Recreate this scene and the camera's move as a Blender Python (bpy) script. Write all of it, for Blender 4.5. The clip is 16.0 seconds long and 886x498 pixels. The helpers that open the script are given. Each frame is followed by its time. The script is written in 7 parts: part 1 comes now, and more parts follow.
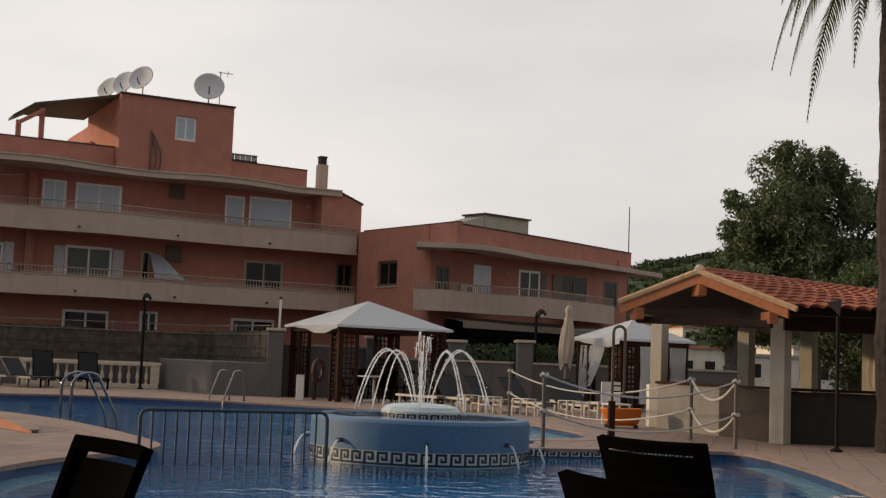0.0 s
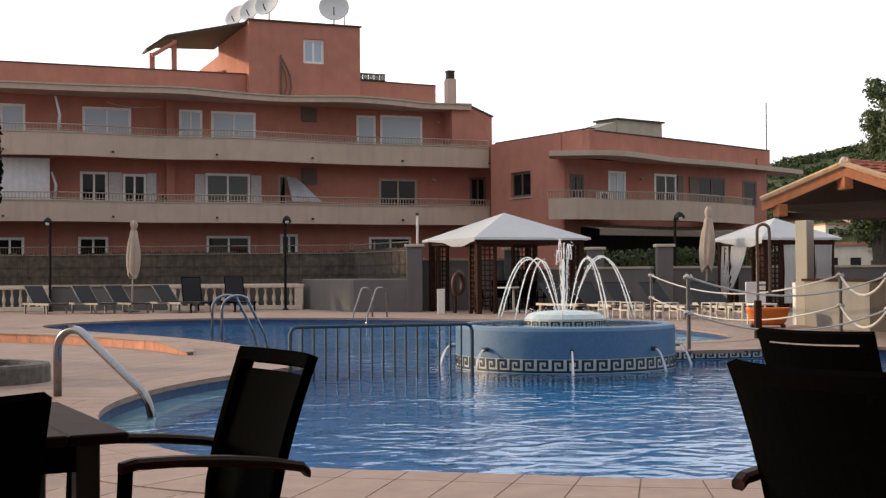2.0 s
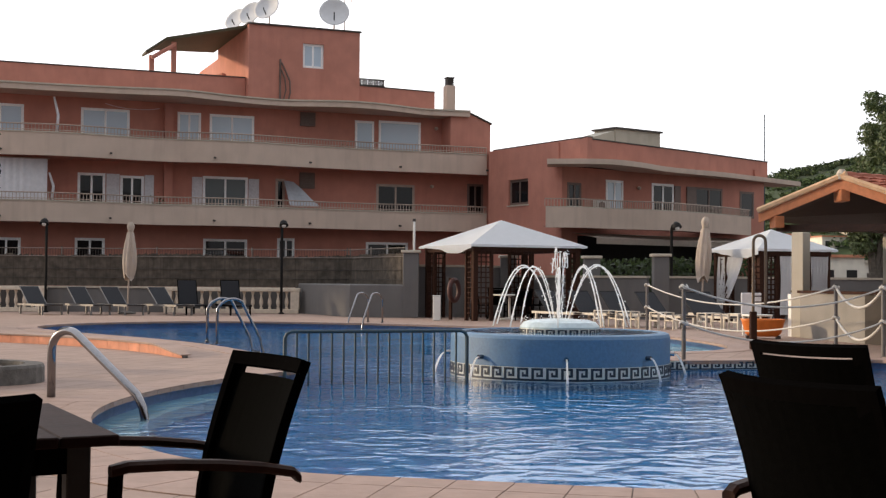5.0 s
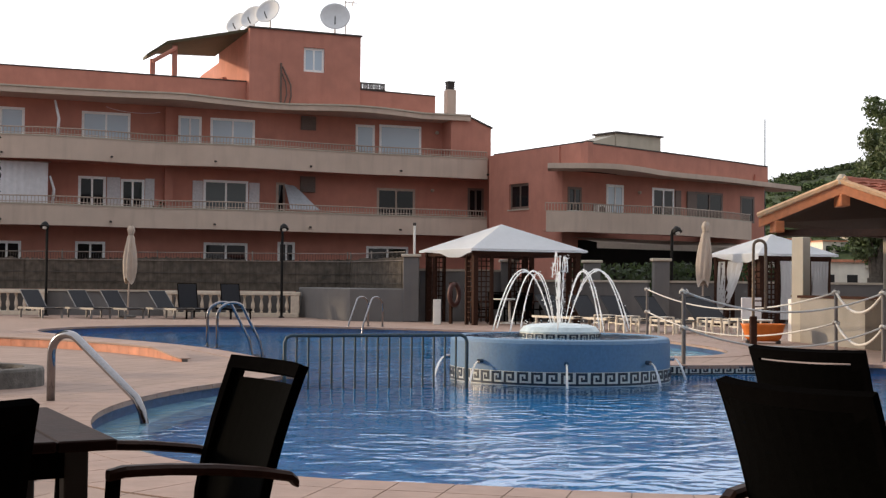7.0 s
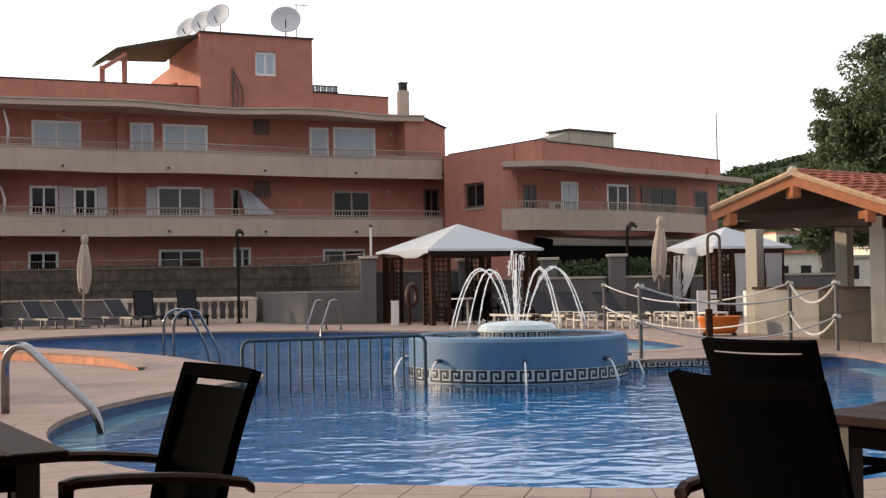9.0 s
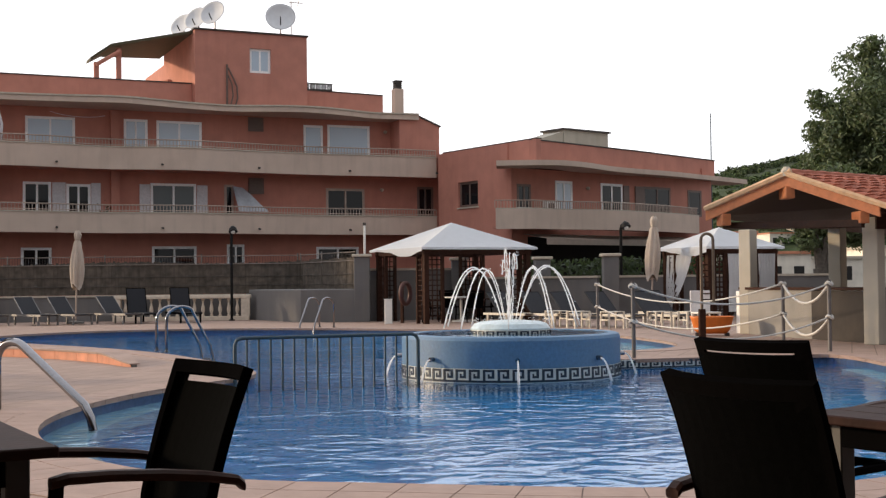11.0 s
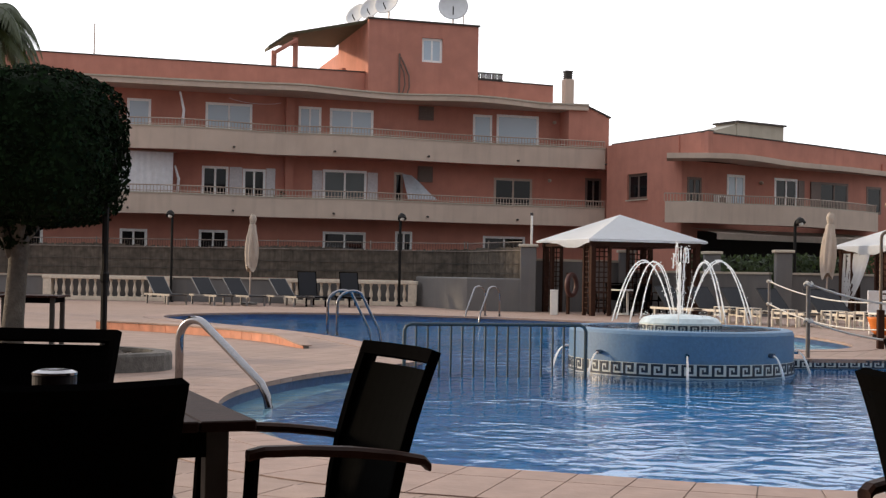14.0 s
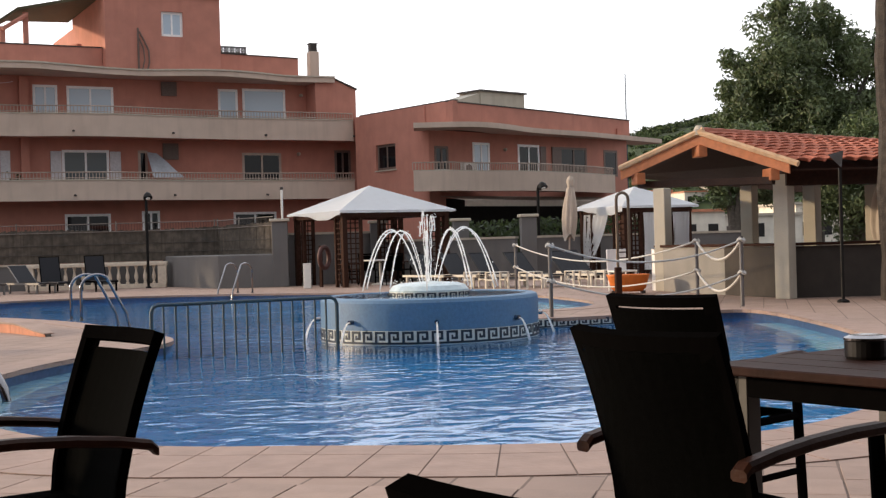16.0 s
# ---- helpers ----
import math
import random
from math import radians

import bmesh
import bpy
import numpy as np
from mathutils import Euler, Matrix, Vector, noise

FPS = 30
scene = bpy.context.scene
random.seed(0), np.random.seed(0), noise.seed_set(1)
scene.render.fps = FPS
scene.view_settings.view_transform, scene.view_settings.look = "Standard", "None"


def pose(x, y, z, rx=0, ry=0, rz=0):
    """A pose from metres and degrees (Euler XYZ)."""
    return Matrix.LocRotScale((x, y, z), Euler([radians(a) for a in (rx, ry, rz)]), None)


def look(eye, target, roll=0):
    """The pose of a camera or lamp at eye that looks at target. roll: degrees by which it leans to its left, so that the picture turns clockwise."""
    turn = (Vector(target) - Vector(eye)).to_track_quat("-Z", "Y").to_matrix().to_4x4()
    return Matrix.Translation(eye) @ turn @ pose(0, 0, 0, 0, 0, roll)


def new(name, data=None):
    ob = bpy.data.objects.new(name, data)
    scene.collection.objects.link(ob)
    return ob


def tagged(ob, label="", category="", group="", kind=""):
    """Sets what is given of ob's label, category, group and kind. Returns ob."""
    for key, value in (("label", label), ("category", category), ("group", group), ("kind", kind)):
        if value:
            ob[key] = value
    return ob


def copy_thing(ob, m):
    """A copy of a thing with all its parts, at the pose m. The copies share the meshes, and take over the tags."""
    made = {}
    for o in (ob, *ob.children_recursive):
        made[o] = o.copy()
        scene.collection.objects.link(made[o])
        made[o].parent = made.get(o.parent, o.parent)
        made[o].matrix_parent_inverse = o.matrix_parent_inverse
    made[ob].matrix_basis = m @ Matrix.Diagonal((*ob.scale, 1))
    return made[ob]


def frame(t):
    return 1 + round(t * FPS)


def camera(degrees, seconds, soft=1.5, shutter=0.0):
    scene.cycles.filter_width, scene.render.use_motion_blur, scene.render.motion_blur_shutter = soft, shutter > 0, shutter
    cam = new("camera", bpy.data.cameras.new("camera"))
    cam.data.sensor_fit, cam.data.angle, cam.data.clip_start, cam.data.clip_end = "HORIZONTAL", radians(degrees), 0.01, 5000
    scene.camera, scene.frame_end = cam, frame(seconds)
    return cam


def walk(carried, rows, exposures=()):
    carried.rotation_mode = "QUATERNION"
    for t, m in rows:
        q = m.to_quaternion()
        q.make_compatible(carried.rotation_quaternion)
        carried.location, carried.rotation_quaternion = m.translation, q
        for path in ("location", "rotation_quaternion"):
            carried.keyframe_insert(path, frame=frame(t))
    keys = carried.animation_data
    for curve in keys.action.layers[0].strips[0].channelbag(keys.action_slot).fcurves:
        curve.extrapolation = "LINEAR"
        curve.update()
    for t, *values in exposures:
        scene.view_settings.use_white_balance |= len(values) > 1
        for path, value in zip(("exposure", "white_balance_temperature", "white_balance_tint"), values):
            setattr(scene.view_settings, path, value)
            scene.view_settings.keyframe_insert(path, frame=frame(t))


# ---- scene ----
cam = camera(38.4, 16.0, soft=1.3)
PATH = [
    (0, (0.043, -0.033, 1.181), (0.2453, 1.9487, 1.3602), 2.21),
    (0.5, (0.018, 0.01, 1.169), (0.1123, 2.0044, 1.2853), 2.72),
    (1, (0.004, 0.019, 1.149), (0.0433, 2.0185, 1.1734), 0.11),
    (1.5, (-0.006, 0.023, 1.144), (0.0244, 2.0226, 1.1673), 0.18),
    (2, (-0.011, 0.017, 1.143), (-0.0149, 2.0166, 1.1819), -0.43),
    (2.5, (-0.011, 0.014, 1.142), (-0.0234, 2.0137, 1.1745), -0.43),
    (3, (-0.012, 0.023, 1.144), (-0.0270, 2.0226, 1.1820), -0.20),
    (3.5, (-0.009, 0.016, 1.144), (-0.0256, 2.0155, 1.1833), -0.04),
    (4, (-0.006, 0.019, 1.144), (-0.0092, 2.0185, 1.1881), -0.04),
    (6.5, (-0.001, 0.008, 1.148), (-0.0071, 2.0073, 1.1999), 0.84),
    (7, (0.003, 0.012, 1.148), (0.0032, 2.0112, 1.2032), 0.53),
    (7.5, (0.012, 0.01, 1.146), (0.0357, 2.0091, 1.2027), -1.07),
    (8, (0.023, 0.009, 1.147), (0.0757, 2.0075, 1.2034), -1.59),
    (8.5, (0.024, 0.011, 1.148), (0.0889, 2.0091, 1.2057), -1.27),
    (9, (0.021, 0.012, 1.148), (0.0884, 2.0101, 1.2038), -0.98),
    (11.5, (0.024, 0.02, 1.145), (0.1046, 2.0177, 1.1985), -0.51),
    (12, (0.023, 0.013, 1.144), (0.1006, 2.0108, 1.1980), -0.17),
    (12.5, (0.02, 0.014, 1.143), (0.0921, 2.0120, 1.1950), 0.04),
    (13, (0.014, 0.014, 1.146), (0.0736, 2.0123, 1.2012), 0.21),
    (13.5, (-0.014, 0.007, 1.144), (-0.0279, 2.0062, 1.1973), 0.68),
    (14, (-0.042, -0.013, 1.14), (-0.2230, 1.9784, 1.1772), 0.99),
    (14.5, (-0.066, -0.012, 1.14), (-0.3261, 1.9709, 1.1602), 0.97),
    (15, (-0.032, 0.01, 1.141), (-0.1695, 2.0052, 1.1556), 0.56),
    (15.5, (0.029, 0.012, 1.139), (0.1368, 2.0091, 1.1483), -0.68),
    (16, (0.046, 0.01, 1.137), (0.2485, 1.9997, 1.1296), -1.64),
]
walk(cam, [(t, look(eye, target, roll)) for t, eye, target, roll in PATH],
     exposures=[(0, -1.01, 6850, 10), (0.5, -0.88, 6800, 10), (0.8, -0.73, 6750, 10), (1.0, -0.57, 6700, 10), (1.5, -0.35, 6600, 10), (2.0, -0.21, 6500, 10), (2.6, -0.11, 6400, 10),
                (3.5, -0.11, 6350, 10), (13.9, -0.11, 6350, 10), (14.3, -0.03, 6350, 10), (14.8, 0.09, 6350, 10), (15.3, 0.16, 6350, 10), (15.7, 0.08, 6350, 10), (16, -0.02, 6350, 10)])

# ---- world and sun ----
SUN = Vector((-0.93, 0.24, 0.20)).normalized()
world = bpy.data.worlds.new("sky")
scene.world = world
world.use_nodes = True
wn = world.node_tree
wn.nodes.clear()
w_out = wn.nodes.new("ShaderNodeOutputWorld")
w_bg = wn.nodes.new("ShaderNodeBackground")
w_sky = wn.nodes.new("ShaderNodeTexSky")
w_sky.sky_type = "NISHITA"
w_sky.sun_disc = False
w_sky.sun_elevation = math.asin(SUN.z)
w_sky.sun_rotation = math.atan2(SUN.x, SUN.y)
w_sky.dust_density = 3.0
w_co = wn.nodes.new("ShaderNodeTexCoord")
w_noise = wn.nodes.new("ShaderNodeTexNoise")
w_noise.inputs["Scale"].default_value = 1.6
w_noise.inputs["Detail"].default_value = 5
w_map = wn.nodes.new("ShaderNodeMapping")
w_map.inputs["Scale"].default_value = (1, 1, 3.5)
w_ramp = wn.nodes.new("ShaderNodeValToRGB")
w_ramp.color_ramp.elements[0].position, w_ramp.color_ramp.elements[0].color = 0.3, (7.6, 7.7, 8.1, 1)
w_ramp.color_ramp.elements[1].position, w_ramp.color_ramp.elements[1].color = 0.75, (11.5, 11.2, 11.2, 1)
w_mix = wn.nodes.new("ShaderNodeMixRGB")
w_mix.inputs["Fac"].default_value = 0.86
wn.links.new(w_co.outputs["Generated"], w_map.inputs["Vector"])
wn.links.new(w_map.outputs["Vector"], w_noise.inputs["Vector"])
wn.links.new(w_noise.outputs["Fac"], w_ramp.inputs["Fac"])
wn.links.new(w_sky.outputs["Color"], w_mix.inputs["Color1"])
# the veil of cloud is brightest round the hidden sun
w_dot = wn.nodes.new("ShaderNodeVectorMath")
w_dot.operation = "DOT_PRODUCT"
w_dot.inputs[1].default_value = tuple(Vector((-0.3, 0.75, 0.6)).normalized())
w_gain = wn.nodes.new("ShaderNodeMapRange")
w_gain.inputs["From Min"].default_value, w_gain.inputs["From Max"].default_value = -1.0, 1.0
w_gain.inputs["To Min"].default_value, w_gain.inputs["To Max"].default_value = 0.26, 1.3
w_mul = wn.nodes.new("ShaderNodeMixRGB")
w_mul.blend_type = "MULTIPLY"
w_mul.inputs["Fac"].default_value = 1.0
wn.links.new(w_co.outputs["Generated"], w_dot.inputs[0])
wn.links.new(w_dot.outputs["Value"], w_gain.inputs["Value"])
wn.links.new(w_ramp.outputs["Color"], w_mul.inputs["Color1"])
wn.links.new(w_gain.outputs["Result"], w_mul.inputs["Color2"])
wn.links.new(w_mul.outputs["Color"], w_mix.inputs["Color2"])
wn.links.new(w_mix.outputs["Color"], w_bg.inputs["Color"])
w_bg.inputs["Strength"].default_value = 0.14
wn.links.new(w_bg.outputs["Background"], w_out.inputs["Surface"])

sun_data = bpy.data.lights.new("sun", "SUN")
sun_data.energy, sun_data.angle, sun_data.color = 3.4, radians(3), (1.0, 0.76, 0.50)
sun = new("sun", sun_data)
sun.matrix_world = look(tuple(SUN * 100), (0, 0, 0))


# ---- materials ----
def mat(name, color, rough=0.6, metal=0.0, vary=0.12, grain=8.0, bump=0.15, stain=0.0, stain_color=None, spec=0.5, coords="Object", fine=0.0, per_object=0.0):
    """A procedural surface: base colour with two scales of variation and a little relief."""
    m = bpy.data.materials.new(name)
    m.use_nodes = True
    nt = m.node_tree
    b = nt.nodes["Principled BSDF"]
    b.inputs["Roughness"].default_value, b.inputs["Metallic"].default_value = rough, metal
    b.inputs["Specular IOR Level"].default_value = spec
    co = nt.nodes.new("ShaderNodeTexCoord")
    n1 = nt.nodes.new("ShaderNodeTexNoise")
    n1.inputs["Scale"].default_value, n1.inputs["Detail"].default_value = grain, 6
    n2 = nt.nodes.new("ShaderNodeTexNoise")
    n2.inputs["Scale"].default_value, n2.inputs["Detail"].default_value = grain * 0.12, 4
    for n in (n1, n2):
        nt.links.new(co.outputs[coords], n.inputs["Vector"])
    dark = tuple(c * (1 - vary) for c in color)
    light = tuple(min(1, c * (1 + vary)) for c in color)
    r1 = nt.nodes.new("ShaderNodeValToRGB")
    r1.color_ramp.elements[0].position, r1.color_ramp.elements[0].color = 0.3, (*dark, 1)
    r1.color_ramp.elements[1].position, r1.color_ramp.elements[1].color = 0.7, (*light, 1)
    nt.links.new(n1.outputs["Fac"], r1.inputs["Fac"])
    last = r1.outputs["Color"]
    mx = nt.nodes.new("ShaderNodeMixRGB")
    sc = stain_color or tuple(c * 0.6 for c in color)
    mx.inputs["Color2"].default_value = (*sc, 1)
    r2 = nt.nodes.new("ShaderNodeValToRGB")
    r2.color_ramp.elements[0].position, r2.color_ramp.elements[0].color = 0.45, (0, 0, 0, 1)
    top = stain if stain else vary
    r2.color_ramp.elements[1].position, r2.color_ramp.elements[1].color = 0.75, (top, top, top, 1)
    nt.links.new(n2.outputs["Fac"], r2.inputs["Fac"])
    nt.links.new(r2.outputs["Color"], mx.inputs["Fac"])
    nt.links.new(last, mx.inputs["Color1"])
    last = mx.outputs["Color"]
    if per_object:
        oi = nt.nodes.new("ShaderNodeObjectInfo")
        hs = nt.nodes.new("ShaderNodeHueSaturation")
        mr = nt.nodes.new("ShaderNodeMapRange")
        mr.inputs["To Min"].default_value, mr.inputs["To Max"].default_value = 1 - per_object, 1 + per_object
        nt.links.new(oi.outputs["Random"], mr.inputs["Value"])
        nt.links.new(mr.outputs["Result"], hs.inputs["Value"])
        nt.links.new(last, hs.inputs["Color"])
        last = hs.outputs["Color"]
    nt.links.new(last, b.inputs["Base Color"])
    if bump:
        bp = nt.nodes.new("ShaderNodeBump")
        bp.inputs["Strength"].default_value, bp.inputs["Distance"].default_value = bump, 0.02
        n3 = nt.nodes.new("ShaderNodeTexNoise")
        n3.inputs["Scale"].default_value, n3.inputs["Detail"].default_value = fine or grain * 4, 4
        nt.links.new(co.outputs[coords], n3.inputs["Vector"])
        nt.links.new(n3.outputs["Fac"], bp.inputs["Height"])
        nt.links.new(bp.outputs["Normal"], b.inputs["Normal"])
    return m


def streaks(m, color, amount, scale=(2.0, 2.0, 0.25)):
    """Rain streaks that run down a painted wall."""
    nt = m.node_tree
    b = nt.nodes["Principled BSDF"]
    old = b.inputs["Base Color"].links[0].from_socket
    co = nt.nodes.new("ShaderNodeTexCoord")
    mp = nt.nodes.new("ShaderNodeMapping")
    mp.inputs["Scale"].default_value = scale
    n = nt.nodes.new("ShaderNodeTexNoise")
    n.inputs["Scale"].default_value, n.inputs["Detail"].default_value = 1.5, 8
    r = nt.nodes.new("ShaderNodeValToRGB")
    r.color_ramp.elements[0].position, r.color_ramp.elements[0].color = 0.5, (0, 0, 0, 1)
    r.color_ramp.elements[1].position, r.color_ramp.elements[1].color = 0.75, (amount, amount, amount, 1)
    mx = nt.nodes.new("ShaderNodeMixRGB")
    mx.inputs["Color2"].default_value = (*color, 1)
    nt.links.new(co.outputs["Object"], mp.inputs["Vector"])
    nt.links.new(mp.outputs["Vector"], n.inputs["Vector"])
    nt.links.new(n.outputs["Fac"], r.inputs["Fac"])
    nt.links.new(r.outputs["Color"], mx.inputs["Fac"])
    nt.links.new(old, mx.inputs["Color1"])
    nt.links.new(mx.outputs["Color"], b.inputs["Base Color"])
    return m


TERRA = streaks(mat("terracotta_render", (0.505, 0.218, 0.162), 0.9, vary=0.10, grain=1.5, stain=0.25, stain_color=(0.42, 0.17, 0.125), bump=0.3, fine=30), (0.38, 0.15, 0.11), 0.35)
CREAM = streaks(mat("cream_render", (0.58, 0.455, 0.375), 0.9, vary=0.06, grain=1.2, stain=0.2, stain_color=(0.48, 0.37, 0.30), bump=0.25, fine=30), (0.36, 0.28, 0.23), 0.35)
GREYWALL = streaks(mat("grey_render", (0.150, 0.144, 0.143), 0.9, vary=0.08, grain=1.5, stain=0.3, bump=0.3, fine=30), (0.2, 0.18, 0.165), 0.4)
BEIGE = streaks(mat("beige_render", (0.46, 0.42, 0.35), 0.9, vary=0.07, grain=2, stain=0.2, bump=0.3, fine=30), (0.3, 0.26, 0.21), 0.35)
CAPSTONE = mat("cap_stone", (0.5, 0.44, 0.36), 0.85, grain=5, stain=0.3)
DARKTRIM = mat("dark_trim", (0.06, 0.05, 0.045), 0.7, grain=10)
RAILM = mat("painted_rail", (0.45, 0.36, 0.30), 0.5, metal=0.3, grain=10, bump=0.05)
ALU = mat("white_aluminium", (0.92, 0.92, 0.92), 0.35, grain=10, vary=0.05, bump=0.03)
BROWNALU = mat("brown_window_frame", (0.16, 0.11, 0.09), 0.5, grain=10, bump=0.05)
SHUTTER = mat("grey_shutter", (0.66, 0.64, 0.66), 0.6, grain=12, bump=0.1)
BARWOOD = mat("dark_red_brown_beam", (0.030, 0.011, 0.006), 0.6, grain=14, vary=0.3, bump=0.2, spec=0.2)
UNSEENGROUND = mat("dark_unseen_ground", (0.060, 0.057, 0.053), 0.95, grain=30, vary=0.25, stain=0.4, bump=0.3)
CURTAIN = mat("white_curtain", (0.74, 0.73, 0.76), 0.9, grain=6, vary=0.06)
CANVAS = mat("cream_canvas", (0.88, 0.90, 0.93), 0.9, grain=5, vary=0.05, stain=0.12, stain_color=(0.6, 0.55, 0.46), bump=0.15)
UMBRELLA = mat("beige_umbrella_cloth", (0.56, 0.49, 0.43), 0.9, grain=5, vary=0.1, stain=0.2, bump=0.2)
DARKWOOD = mat("dark_stained_wood", (0.040, 0.018, 0.012), 0.75, grain=14, vary=0.25, bump=0.2, spec=0.1)
ORANGEWOOD = mat("orange_stained_wood", (0.50, 0.17, 0.065), 0.55, grain=9, vary=0.15, bump=0.2)
TABLEWOOD = mat("brown_table_wood", (0.032, 0.014, 0.011), 0.6, grain=12, vary=0.25, bump=0.12, spec=0.08)
CHAIRFRAME = mat("dark_bronze_frame", (0.0042, 0.0040, 0.0042), 0.6, metal=0.0, grain=20, bump=0.05, spec=0.0)
ARMWOOD = mat("oiled_armrest_wood", (0.040, 0.015, 0.009), 0.5, grain=20, vary=0.25, bump=0.1, spec=0.1)
MESHCLOTH = mat("black_sling_cloth", (0.0015, 0.0016, 0.0016), 0.9, grain=60, vary=0.25, bump=0.1, spec=0.02)
CHROME = mat("brushed_steel", (0.27, 0.265, 0.28), 0.16, metal=1.0, grain=25, vary=0.06, bump=0.03)
GATEPAINT = mat("teal_grey_gate_paint", (0.045, 0.075, 0.095), 0.5, metal=0.2, grain=20, bump=0.05)
BLACKMETAL = mat("black_painted_metal", (0.010, 0.009, 0.009), 0.55, grain=20, bump=0.05, spec=0.15)
PEBBLE = mat("grey_planter_concrete", (0.14, 0.13, 0.12), 0.95, grain=12, vary=0.25, bump=0.6)
STONES = mat("loose_stones", (0.2, 0.17, 0.15), 0.95, grain=12, vary=0.3, bump=0.4)
ROPE = mat("white_rope", (0.56, 0.54, 0.51), 0.9, grain=30, vary=0.12, bump=0.4)
ORANGEPLASTIC = mat("orange_plastic", (0.75, 0.20, 0.03), 0.5, grain=10, vary=0.08, bump=0.05)
REDPLASTIC = mat("red_ring_plastic", (0.07, 0.022, 0.018), 0.55, grain=10, bump=0.05)
WHITEPAINT = mat("white_paint", (0.78, 0.76, 0.72), 0.6, grain=8, vary=0.05, stain=0.15)
STONEBALUSTER = mat("weathered_cast_stone", (0.68, 0.58, 0.47), 0.9, grain=8, vary=0.12, stain=0.3, bump=0.3)
LOUNGE = mat("navy_lounger_cloth", (0.016, 0.017, 0.022), 0.85, grain=40, bump=0.2)
DISH = mat("white_dish_paint", (0.62, 0.63, 0.65), 0.5, grain=5, vary=0.05, stain=0.15, bump=0.05)
REED = streaks(mat("grey_reed_screen", (0.100, 0.082, 0.066), 0.95, grain=5, vary=0.4, stain=0.5, bump=0.5, fine=60), (0.045, 0.036, 0.030), 0.75, scale=(9.0, 9.0, 0.5))
# near-black that stands in for the shade inside unlit rooms
ROOMSHADE = mat("painted_room_shade", (0.02, 0.018, 0.017), 0.9, grain=3)
ROOFTILE = mat("red_clay_tile", (0.41, 0.125, 0.072), 0.85, grain=8, vary=0.18, stain=0.35, stain_color=(0.30, 0.10, 0.06), bump=0.3, per_object=0.25)
TILE = mat("terracotta_floor_tile", (0.322, 0.224, 0.180), 0.75, grain=5, vary=0.10, stain=0.25, stain_color=(0.40, 0.26, 0.19), bump=0.2, fine=40, per_object=0.10)
COPING = mat("red_coping_tile", (0.325, 0.220, 0.176), 0.7, grain=5, vary=0.12, stain=0.25, bump=0.2)
KERBRED = mat("red_kerb_tile", (0.58, 0.23, 0.13), 0.7, grain=5, vary=0.2, stain=0.35, bump=0.2, per_object=0.06)
TRUNK = mat("grey_bark", (0.11, 0.095, 0.08), 0.95, grain=9, vary=0.3, bump=0.8)
PALMTRUNK = mat("palm_bark", (0.055, 0.044, 0.036), 0.95, grain=9, vary=0.35, bump=0.9)
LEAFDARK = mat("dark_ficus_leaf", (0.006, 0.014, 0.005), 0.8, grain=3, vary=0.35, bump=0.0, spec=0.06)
LEAF = mat("grey_green_leaf", (0.085, 0.112, 0.050), 0.6, grain=1.2, vary=0.4, bump=0.0)
LEAFPALM = mat("palm_frond", (0.055, 0.068, 0.030), 0.5, grain=2.0, vary=0.4, bump=0.0)
HEDGE = mat("hedge_leaf", (0.018, 0.032, 0.011), 0.6, grain=2.5, vary=0.4, bump=0.0)
HILLGREEN = mat("pine_hill", (0.042, 0.066, 0.019), 0.9, grain=0.06, vary=0.45, stain=0.4, stain_color=(0.10, 0.09, 0.05), bump=0.0)
FARHOUSE = mat("far_house_render", (0.78, 0.72, 0.62), 0.9, grain=1)
DARKWALL = mat("dark_brown_panel", (0.035, 0.027, 0.022), 0.8, grain=4, vary=0.2, stain=0.3)


def glass(name, color, rough=0.03, shine=0.8):
    m = bpy.data.materials.new(name)
    m.use_nodes = True
    b = m.node_tree.nodes["Principled BSDF"]
    b.inputs["Base Color"].default_value = (*color, 1)
    b.inputs["Roughness"].default_value = rough
    b.inputs["Specular IOR Level"].default_value = shine
    b.inputs["IOR"].default_value = 1.6
    nt = m.node_tree
    co, n, bp = nt.nodes.new("ShaderNodeTexCoord"), nt.nodes.new("ShaderNodeTexNoise"), nt.nodes.new("ShaderNodeBump")
    n.inputs["Scale"].default_value = 0.8
    bp.inputs["Strength"].default_value, bp.inputs["Distance"].default_value = 0.05, 0.02
    nt.links.new(co.outputs["Object"], n.inputs["Vector"])
    nt.links.new(n.outputs["Fac"], bp.inputs["Height"])
    nt.links.new(bp.outputs["Normal"], b.inputs["Normal"])
    return m


PANE_DARK = glass("dark_window_glass", (0.010, 0.010, 0.012), shine=0.3)
# curtains and the sky's reflection are both put into this pane colour
PANE_SKY_CURTAIN = glass("sky_tinted_curtain_glass", (0.46, 0.56, 0.66))
PANE_GREY = glass("grey_window_glass", (0.085, 0.10, 0.105), shine=0.4)


